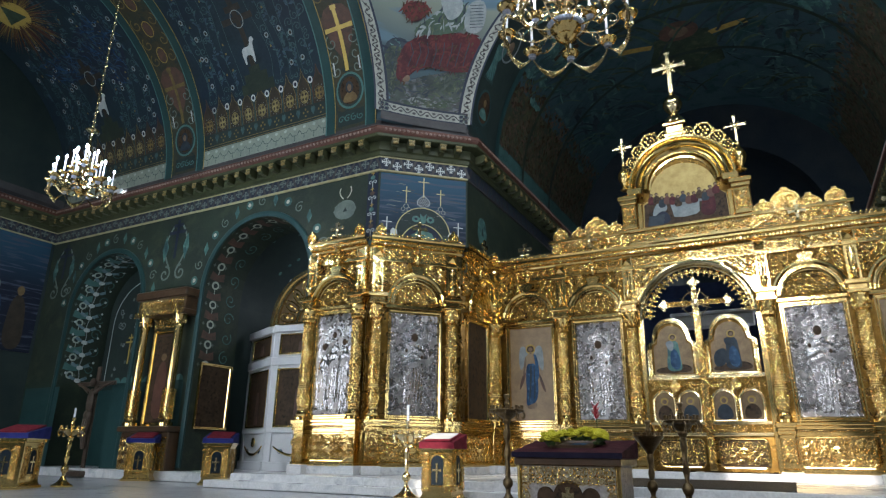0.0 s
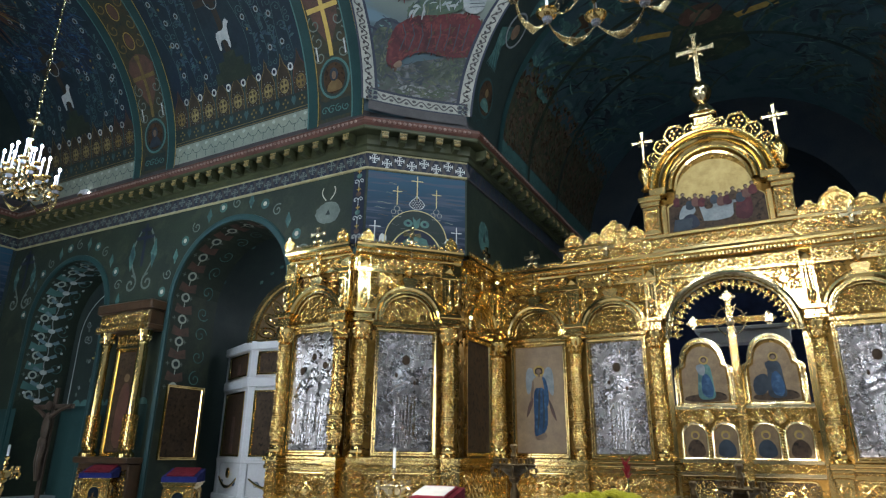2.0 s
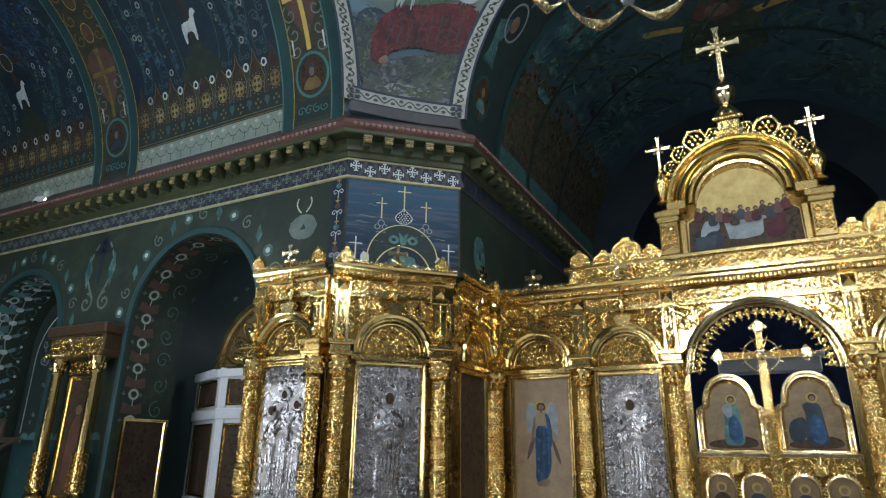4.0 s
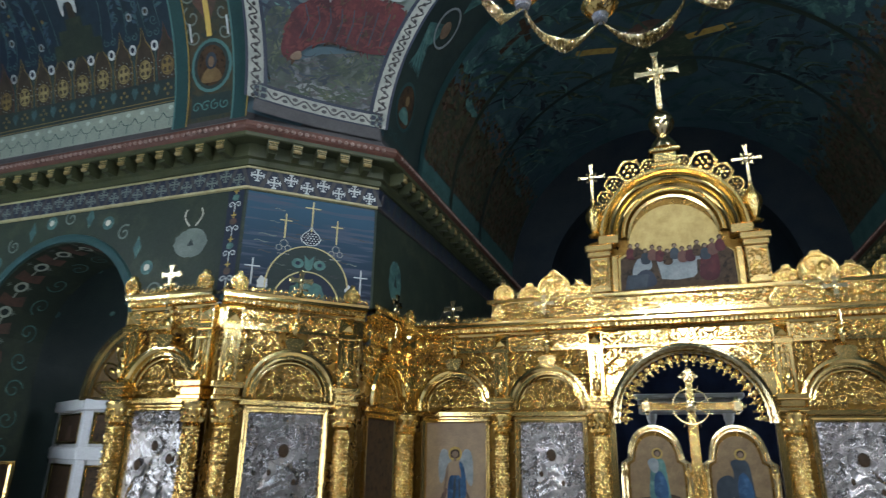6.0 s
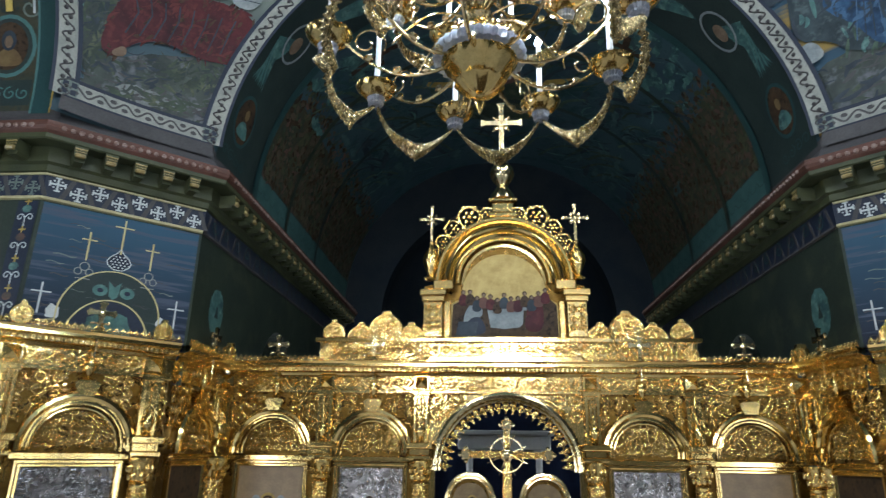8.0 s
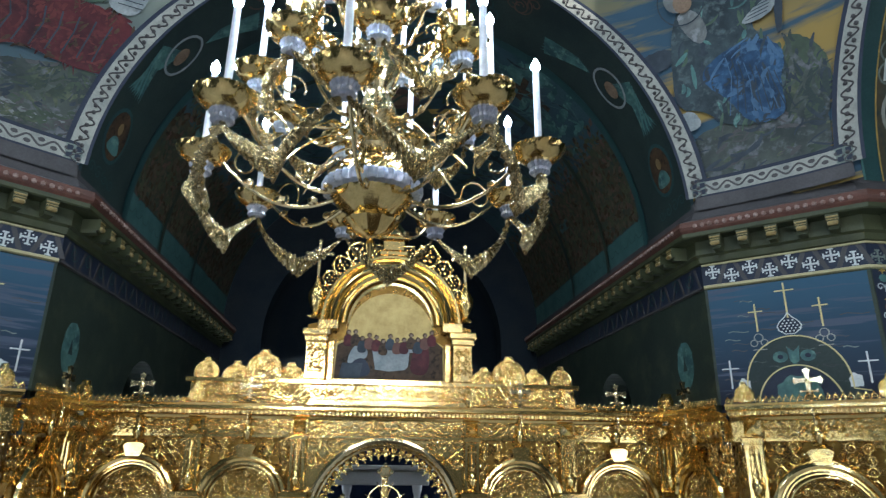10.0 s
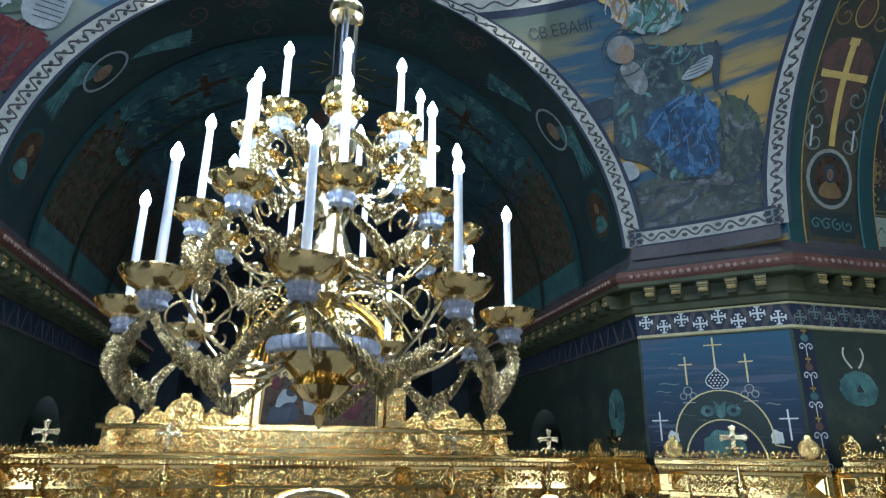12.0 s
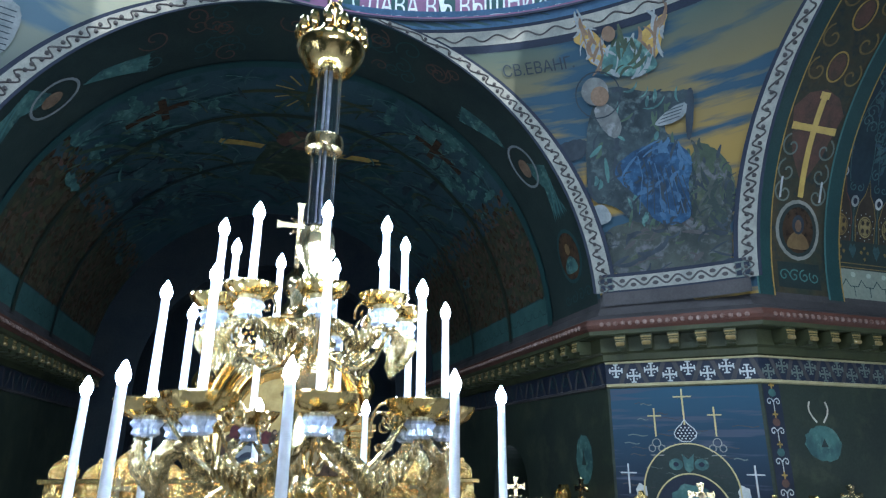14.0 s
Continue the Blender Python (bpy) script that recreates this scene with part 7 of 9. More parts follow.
def on_wall_y(s, h, lift):
    return (s, WN - lift, h)


def on_chamfer(side):
    a, b = Vector((side * RG, WN, 0)), Vector((side * RA, CY + RF, 0))
    mid, t = (a + b) / 2, (b - a).normalized() * (-side)
    n = Vector((-side * 0.7071, -0.7071, 0))
    def place(s, h, lift):
        p = mid + t * s + n * lift
        return (p.x, p.y, h)
    return place


# ---- borders of the pendentives ----
def edge_line(turn, side, inset, e0, e1, n, lift):
    out = []
    for i in range(n + 1):
        el = e0 + (e1 - e0) * i / n
        a = az_edge(el, inset, planes(turn)[0 if side < 0 else 1])
        out.append(ball(turn + (a if side < 0 else math.pi / 2 - a), el, lift))
    return out


def border(turn, root):
    E0, E1 = 0.03, EL_TOP * 0.985
    for side in (-1, 1):
        for inset0, inset1, mat, lift in ((-0.10, 0.29, NAVY, 0.080), (-0.05, 0.22, BORDER_PALE, 0.084)):
            a, b = edge_line(turn, side, inset0, E0, E1, 48, lift), edge_line(turn, side, inset1, E0, E1, 48, lift)
            mesh = Mesh().add([p for q in zip(a, b) for p in q], [(2 * i, 2 * i + 1, 2 * i + 3, 2 * i + 2) for i in range(48)])
            part("painted_border", mesh, mat, root, "pale border with a running vine" if mat is BORDER_PALE else "", True)
        wave, leaves = [], Mesh()
        n = 300
        for i in range(n + 1):
            el = E0 + (E1 - E0) * i / n
            pl = planes(turn)[0 if side < 0 else 1]
            a = az_edge(el, 0.085 + 0.08 * math.sin(i * 0.42), pl)
            p = ball(turn + (a if side < 0 else math.pi / 2 - a), el, 0.088)
            wave.append(p)
            if i % 7 == 3:
                a2 = az_edge(el, 0.085 - 0.04 * math.sin(i * 0.42), pl)
                q = ball(turn + (a2 if side < 0 else math.pi / 2 - a2), el, 0.088)
                leaves.blob(q, 0.036, 0.036, 0.036, 6, 4)
        vine = Mesh().tube(wave, 0.014, 4)
        vine.add(leaves.v, leaves.f)
        part("painted_vine", vine, GREY_LEDGE, root)
    bl = on_ball(turn)
    half, mid = 1.07, 0.12 if turn == 0.0 else -0.12
    patch("ledge_band", [(mid - half - 0.08, 0.02), (mid + half + 0.08, 0.02), (mid + half + 0.08, 0.25), (mid - half - 0.08, 0.25)], bl, GREY_LEDGE, root, 0.083)
    for h0, h1, mat, lift in ((0.24, 0.56, NAVY, 0.085), (0.27, 0.50, BORDER_PALE, 0.089)):
        patch("painted_border", [(mid - half - 0.06, h0), (mid + half + 0.06, h0), (mid + half + 0.06, h1), (mid - half - 0.06, h1)], bl, mat, root, lift)
    rod("painted_vine", [[(mid - half + 2 * half * i / 90, 0.385 + 0.06 * math.sin(i * 0.42)) for i in range(91)]], bl, GREY_LEDGE, root, 0.094, 0.016)
    for i in range(12):
        x = mid - half + 2 * half * (i + 0.5) / 12
        patch("painted_leaf", oval(x, 0.385 - 0.04 * (-1) ** i, 0.05, 0.035, 10), bl, GREY_LEDGE, root, 0.093)
    for s in (-1, 1):
        x = mid + s * half
        patch("painted_corner", [(x - 0.12, 0.26), (x + 0.12, 0.26), (x + 0.12, 0.51), (x - 0.12, 0.51)], bl, PALE_DIM, root, 0.092)
        for dx, dz in ((-0.06, -0.06), (0.06, -0.06), (-0.06, 0.06), (0.06, 0.06)):
            patch("corner_tile", [(x + dx - 0.04, 0.385 + dz - 0.04), (x + dx + 0.04, 0.385 + dz - 0.04), (x + dx + 0.04, 0.385 + dz + 0.04), (x + dx - 0.04, 0.385 + dz + 0.04)], bl, NAVY, root, 0.0965)


def top_border(turn, root):
    """The curved upper border under the drum."""
    for (h0, h1, mat, lift) in ((4.44, 4.80, NAVY, 0.008), (4.79, 5.03, ROBE_BLUE_LIGHT, 0.010), (4.55, 4.745, BORDER_PALE, 0.014)):
        def fn(u, v):
            el = math.asin((h0 + (h1 - h0) * v) / RS)
            a, c = (az_edge(el, 0.1, p) for p in planes(turn))
            return ball(turn + a + (math.pi / 2 - a - c) * u, el, lift)
        part("painted_border", Mesh().grid(fn, 40, 2), mat, root, "", True)
    el = math.asin(4.645 / RS)
    a, c = (az_edge(el, 0.2, p) for p in planes(turn))
    n = 220
    part("painted_vine", Mesh().tube([ball(turn + a + (math.pi / 2 - a - c) * i / n, el + 0.006 * math.sin(i * 0.42), 0.017) for i in range(n + 1)], 0.014, 4), GREY_LEDGE, root)


top_border(-math.pi / 2, pend_ne)
top_border(0.0, pend_se)
border(-math.pi / 2, pend_ne)
border(0.0, pend_se)

# ---- south-east picture: a seated blue-robed shape under an evening sky ----
def quad_map(cs, ch):
    """From the units of a sketch to metres along and up the pendentive."""
    def at(x, y):
        x, y = x / 100, y / 100
        t = (1, x, y, x * x, x * y, y * y)
        return sum(a * b for a, b in zip(cs, t)), sum(a * b for a, b in zip(ch, t))
    return lambda pts: [at(x, y) for x, y in pts]


SP = on_ball(0.0)
F = quad_map((-2.9208, 0.7423, -0.1585, -0.0127, 0.0053, 0.0046), (5.398, -0.0809, -0.5813, -0.0094, 0.013, -0.0148))
lift = 0.02
for i, (nm, pts, mat, wob) in enumerate((
        ("painted_ground", [(385, 700), (372, 600), (430, 560), (600, 545), (695, 525), (700, 700)], ROCK, 0.02),
        ("painted_hill", [(600, 360), (660, 372), (715, 440), (705, 560), (590, 570)], HILL, 0.02),
        ("painted_far_hill", [(250, 375), (340, 345), (345, 400), (270, 420)], ROBE_DARK, 0.02),
        ("painted_wing", [(392, 112), (300, 50), (330, 95), (300, 110), (350, 135), (340, 160), (400, 190)], YELLOW_LINE, 0.01),
        ("painted_wing", [(455, 105), (545, 30), (530, 85), (520, 150), (480, 175)], YELLOW_LINE, 0.01),
        ("painted_messenger", [(385, 125), (450, 92), (500, 140), (525, 175), (470, 200), (420, 195), (375, 200)], CLOUD, 0.01),
        ("painted_cloak", [(352, 268), (400, 218), (470, 235), (550, 238), (605, 228), (600, 262), (525, 320), (565, 365), (612, 400), (602, 560), (470, 575), (410, 520), (345, 515), (335, 380)], ROBE_TEAL, 0.012),
        ("painted_robe", [(400, 430), (470, 375), (560, 358), (612, 400), (592, 480), (610, 560), (520, 575), (475, 505), (440, 480)], ROBE_BLUE, 0.014),
        ("painted_fold", [(480, 400), (560, 385), (540, 440), (500, 470)], ROBE_BLUE, 0.014),
        ("painted_board", [(588, 232), (612, 226), (606, 360), (590, 358)], ROBE_DARK, 0.004),
        ("painted_page", [(500, 330), (540, 285), (596, 255), (588, 308)], PAPER, 0.006),
        ("painted_beard", [(352, 275), (400, 262), (435, 320), (415, 362), (378, 330)], ROCK_PALE, 0.008),
        ("painted_sheet", [(345, 530), (385, 515), (412, 560), (362, 575)], PAPER, 0.008))):
    shape = curvy(F(pts))
    patch(nm, soft(shape, wob * 0.6, i, 2), SP, mat, pend_se, lift + 0.0035 * i)
    tones = {"painted_ground": (HILL, GREY_LEDGE, ROBE_DARK), "painted_hill": (ROBE_DARK, GREEN_DARK, ROCK), "painted_cloak": (ROBE_DARK, ROBE_GREEN, CLOUD), "painted_robe": (ROBE_DARK, ROBE_BLUE_LIGHT), "painted_messenger": (PAPER, HILL), "painted_wing": (PAPER, SKIN)}.get(nm)
    if tones:
        daubs(shape, SP, tones, 22 if i < 3 or nm in ("painted_cloak", "painted_robe") else 12, pend_se, lift + 0.0035 * i + 0.0008, i, 0.34, 0.03, 0.2 if nm == "painted_ground" else 1.3)
patch("painted_hair", F(oval(362, 236, 34, 35)), SP, ROCK_PALE, pend_se, lift + 0.058)
patch("painted_head", F(oval(374, 248, 23, 25)), SP, SKIN, pend_se, lift + 0.061)
patch("painted_head", F(oval(396, 95, 17, 19)), SP, SKIN, pend_se, lift + 0.06)
rod("painted_halo", [F(ring_line(370, 245, 56, 58))], SP, ROBE_DARK, pend_se, lift + 0.062, 0.010)
for k in range(9):
    x = 470 + 14 * k
    rod("painted_fold_line", [F([(x, 400 + 6 * k), (x + 12, 450 + 4 * k), (x + 4 + 5 * k, 545)])], SP, ROBE_DARK if k % 3 else ROBE_BLUE_LIGHT, pend_se, lift + 0.064, 0.007)
for k in range(6):
    rod("painted_writing_bar", [F([(522 + 6 * k, 318 - 10 * k), (575 + 3 * k, 300 - 9 * k)])], SP, ROBE_DARK, pend_se, lift + 0.07, 0.006)


def bent_text(body, size, place, s0, h0, mat, parent, lift, width=None):
    """Lettering laid on a curved surface, from its lower left corner."""
    cu = bpy.data.curves.new("lettering", "FONT")
    cu.body, cu.size, cu.resolution_u = body, size, 3
    tmp = new("lettering", cu)
    me = bpy.data.meshes.new_from_object(tmp.evaluated_get(bpy.context.evaluated_depsgraph_get()))
    bpy.data.objects.remove(tmp)
    k = width / max(v.co.x for v in me.vertices) if width else 1.0
    for v in me.vertices:
        v.co = place(s0 + k * v.co.x, h0 + v.co.y, lift)
    me.materials.append(mat)
    return part("lettering", me, mat, parent)


bpy.context.view_layer.update()
bent_text("СВ.ЕВАНГ.", 0.25, SP, -2.22, 4.06, ROBE_DARK, pend_se, 0.03)

# ---- north-east picture: a seated red-robed shape ----
NP = on_ball(-math.pi / 2)
F = quad_map((-6.5719, 0.7236, 0.0885, 0.0018, 0.0011, -0.0076), (0.6091, 0.5096, -0.5904, -0.0207, -0.0058, -0.0204))
for i, (nm, pts, mat, wob) in enumerate((
        ("painted_sea", [(690, 150), (790, 140), (790, 260), (705, 300)], ROBE_DARK, 0.01),
        ("painted_hill", [(690, 190), (750, 165), (800, 230), (760, 340), (715, 360)], HILL, 0.03),
        ("painted_rocks", [(718, 430), (715, 330), (800, 290), (900, 270), (1010, 255), (985, 440)], ROCK, 0.03),
        ("painted_bushes", [(860, 300), (920, 275), (1005, 265), (985, 330), (900, 345)], HILL, 0.04),
        ("painted_boulder", [(745, 385), (800, 352), (850, 362), (900, 372), (955, 366), (950, 396), (860, 392), (790, 405)], ROCK_PALE, 0.03),
        ("painted_cape", [(756, 45), (785, 15), (850, 20), (860, 60), (800, 100)], ROBE_RED, 0.012),
        ("painted_robe", [(765, 170), (830, 135), (960, 125), (1055, 148), (1045, 262), (940, 272), (865, 248), (800, 262), (770, 310), (735, 290), (748, 220)], ROBE_RED, 0.014),
        ("painted_tunic", [(785, 130), (850, 85), (900, 40), (985, 10), (1000, 120), (880, 138)], ROBE_GREEN, 0.012),
        ("painted_page", [(992, 18), (1065, 12), (1050, 132), (975, 130)], PAPER, 0.006),
        ("painted_beard", [(893, -10), (960, -20), (985, 50), (930, 95), (905, 50)], PAPER, 0.01),
        ("painted_foot", [(760, 292), (785, 275), (790, 300), (765, 305)], SKIN, 0.004))):
    shape = curvy(F(pts))
    patch(nm, soft(shape, wob * 0.6, 40 + i, 2), NP, mat, pend_ne, lift + 0.0035 * i)
    tones = {"painted_rocks": (HILL, GREY_LEDGE, ROBE_DARK, ROCK), "painted_hill": (ROBE_DARK, GREEN_DARK, ROCK), "painted_bushes": (GREEN_DARK, HILL, ROCK), "painted_boulder": (GREY_LEDGE, ROCK, HILL), "painted_robe": (ICON_DARK, ROBE_RED_LIGHT, ROBE_RED), "painted_cape": (ICON_DARK, ROBE_RED_LIGHT), "painted_tunic": (ROBE_DARK, HILL, PAPER), "painted_sea": (CLOUD, NAVY)}.get(nm)
    if tones:
        daubs(shape, NP, tones, 60 if nm in ("painted_robe", "painted_rocks") else 26, pend_ne, lift + 0.0035 * i + 0.0008, 70 + i, 0.26, 0.024, 0.15 if nm in ("painted_rocks", "painted_boulder", "painted_sea") else 1.1)
patch("painted_head", F(oval(925, -45, 34, 42)), NP, SKIN, pend_ne, lift + 0.05)
for k in range(8):
    rod("painted_fold_line", [F([(790 + 30 * k, 165), (800 + 27 * k, 200), (780 + 28 * k, 250)])], NP, ROBE_DARK, pend_ne, lift + 0.052, 0.012)
for k in range(8):
    rod("painted_writing_bar", [F([(1000, 35 + 11 * k), (1048, 33 + 11 * k)])], NP, ROBE_DARK, pend_ne, lift + 0.058, 0.007)

# ---- moulding and lettered band over the arches ----
ring = Mesh()
prof = [(0.0, ZR - 0.09), (0.02, ZR - 0.08), (0.025, ZR - 0.05), (0.0, ZR - 0.03)]
ring.grid(lambda u, v: ((RF - prof[round(v * 3)][0]) * math.sin(2 * math.pi * u), CY + (RF - prof[round(v * 3)][0]) * math.cos(2 * math.pi * u), prof[round(v * 3)][1]), 96, 3)
drum_ob = bpy.data.objects["dome"]
part("drum_moulding", ring, NAVY, drum_ob, "", True)
on_drum = lambda s, h, lift: ((RF - lift) * math.sin(s / RF), CY + (RF - lift) * math.cos(s / RF), h)
VIOLET = material("violet painted band", (0.20, 0.10, 0.17), 0.5, 0.0, (0.14, 0.07, 0.13), 3.0, 0.6, 40, 0.1)
patch("lettered_band", [(-9, ZR - 0.03), (9, ZR - 0.03), (9, ZR + 0.7), (-9, ZR + 0.7)], on_drum, VIOLET, drum_ob, 0.012, 0.5)
bent_text("СЛАВА ВЪ ВЫШНИХЪ", 0.62, on_drum, 0.42, ZR - 0.0, WHITE_LINE, drum_ob, 0.02, 3.75)


UMBER_LIGHT = material("light umber paint", (0.10, 0.078, 0.05), 0.5, 0.0, (0.065, 0.05, 0.034), 4.0, 0.8, 40, 0.1)
OCHRE_BAND = material("dull gold band ornament", (0.20, 0.145, 0.05), 0.5, 0.0, (0.12, 0.09, 0.04), 5.0, 0.8, 40, 0.1)


# ---- arch bands with cross and medallion ----
def cross_lines(x, h0, h1, w):
    c = h0 + (h1 - h0) * 0.68
    return [line((x, h0), (x, h1)), line((x - w, c), (x + w, c)), line((x - w, c - 0.06), (x - w, c + 0.06), 2), line((x + w, c - 0.06), (x + w, c + 0.06), 2), line((x - 0.09, h1), (x + 0.09, h1), 2)]


def arch_band(place, s0, s1, parent, dim=False):
    """A painted transverse band from s0 to s1 with teal edges, an oval medallion, a cross and leafy scrolls."""
    w = s1 - s0
    top = math.pi * RA / 2
    sgn = 1
    patch("band_ground", [(s0, 0.05), (s1, 0.05), (s1, top), (s0, top)], place, BAND, parent, 0.010, 0.45)
    for a, b in ((s0 - 0.16 * (1 if w > 0 else -1), s0 + 0.14 * (1 if w > 0 else -1)), (s1 - 0.14 * (1 if w > 0 else -1), s1 + 0.16 * (1 if w > 0 else -1))):
        patch("band_edge", [(a, 0.05), (b, 0.05), (b, top), (a, top)], place, TEAL, parent, 0.03, 0.4)
        rod("band_line", [line((a, 0.05), (a, top), 30)], place, TEAL_PALE, parent, 0.034, 0.018)
        rod("band_line", [line((b, 0.05), (b, top), 30)], place, YELLOW_LINE, parent, 0.034, 0.012)
    x = (s0 + s1) / 2
    patch("panel", [(x - 0.42, 0.2), (x + 0.42, 0.2), (x + 0.42, 0.62), (x - 0.42, 0.62)], place, GREEN_DARK, parent, 0.016)
    for k in range(4):
        rod("panel_scroll", [[(px, pz) for px, pz in spiral(x - 0.3 + 0.2 * k, 0.4, 0.11, 0.8 * k, 1.2)]], place, TEAL_PALE, parent, 0.02, 0.012)
    patch("medallion_ring", oval(x, 1.16, 0.44, 0.50), place, TEAL_PALE if s0 < 0 else BORDER_PALE, parent, 0.016)
    patch("medallion_field", oval(x, 1.16, 0.38, 0.44), place, GREEN_DARK, parent, 0.020)
    patch("medallion", oval(x, 1.16, 0.31, 0.38), place, ICON_DARK, parent, 0.024)
    # dim: weaker light goes into darker colours for bust and cross
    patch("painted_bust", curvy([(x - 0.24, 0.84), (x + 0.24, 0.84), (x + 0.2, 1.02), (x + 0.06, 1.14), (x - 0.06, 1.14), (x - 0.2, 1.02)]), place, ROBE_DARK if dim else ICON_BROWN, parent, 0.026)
    patch("painted_hood", oval(x, 1.25, 0.12, 0.16), place, ROBE_DARK, parent, 0.028)
    patch("painted_oval", oval(x, 1.23, 0.065, 0.10), place, SKIN, parent, 0.030)
    patch("shield", [(x - 0.5, 3.1), (x - 0.3, 3.35), (x, 3.45), (x + 0.3, 3.35), (x + 0.5, 3.1), (x + 0.3, 2.4), (x, 1.9), (x - 0.3, 2.4)], place, ROSY, parent, 0.016)
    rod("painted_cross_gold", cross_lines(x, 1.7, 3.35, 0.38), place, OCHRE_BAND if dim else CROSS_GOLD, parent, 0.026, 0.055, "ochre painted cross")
    for s in (-1, 1):
        for h in (1.75, 2.1, 2.5, 3.7, 4.2, 4.8, 5.5, 6.2):
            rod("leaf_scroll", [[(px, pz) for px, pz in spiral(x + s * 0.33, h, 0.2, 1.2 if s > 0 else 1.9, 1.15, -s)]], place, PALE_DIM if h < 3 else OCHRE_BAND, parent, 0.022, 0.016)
        rod("candle_shape", [line((x + s * 0.4, 1.66), (x + s * 0.4, 2.0), 3)], place, WHITE_LINE, parent, 0.024, 0.02)
    for h in (3.8, 4.6, 5.4, 6.3, 7.2):
        patch("red_boss", oval(x, h, 0.14, 0.2), place, ROSY, parent, 0.02)
        rod("boss_ring", [ring_line(x, h, 0.17, 0.23)], place, YELLOW_LINE, parent, 0.024, 0.014)


arch_band(on_barrel_x, -8.2, -6.95, vault_n)
# farther band, coloured dimmer for the weaker light there
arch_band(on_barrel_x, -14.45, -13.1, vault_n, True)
arch_band(on_barrel_x, 6.98, 8.35, vault_s)

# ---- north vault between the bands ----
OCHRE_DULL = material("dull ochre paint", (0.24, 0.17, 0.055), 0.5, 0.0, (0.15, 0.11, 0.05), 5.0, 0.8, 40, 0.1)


LEAF_NIGHT = material("dim blue leaf paint", (0.052, 0.092, 0.125), 0.5, 0.0, (0.028, 0.052, 0.075), 5.0, 0.8, 40, 0.1)
LEAF_TEAL = material("dim teal leaf paint", (0.066, 0.125, 0.128), 0.5, 0.0, (0.036, 0.075, 0.08), 5.0, 0.8, 40, 0.1)
UMBER = material("umber paint", (0.055, 0.042, 0.030), 0.5, 0.0, (0.032, 0.028, 0.022), 4.0, 0.8, 40, 0.1)
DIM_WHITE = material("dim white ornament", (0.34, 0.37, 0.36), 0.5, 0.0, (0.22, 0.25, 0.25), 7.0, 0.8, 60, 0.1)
LEAF_LIT = material("lit blue leaf paint", (0.20, 0.30, 0.33), 0.5, 0.0, (0.12, 0.19, 0.22), 5.0, 0.8, 40, 0.1)
STRIP_TONE = material("pale sage strip", (0.27, 0.30, 0.24), 0.5, 0.0, (0.20, 0.235, 0.20), 1.5, 0.7, 20, 0.1)


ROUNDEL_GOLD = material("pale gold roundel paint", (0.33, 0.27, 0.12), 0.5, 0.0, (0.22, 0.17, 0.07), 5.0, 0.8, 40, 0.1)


def many(name, polys, place, mat, parent, lift):
    """Many small rounded shapes of one colour, each a fan about its middle."""
    mesh = Mesh()
    for p in polys:
        cx, cy = sum(q[0] for q in p) / len(p), sum(q[1] for q in p) / len(p)
        mesh.add([place(cx, cy, lift)] + [place(x, y, lift) for x, y in p], [(0, i + 1, (i + 1) % len(p) + 1) for i in range(len(p))])
    return tagged(part(name, mesh, mat, parent, "", True), kind="stuff")


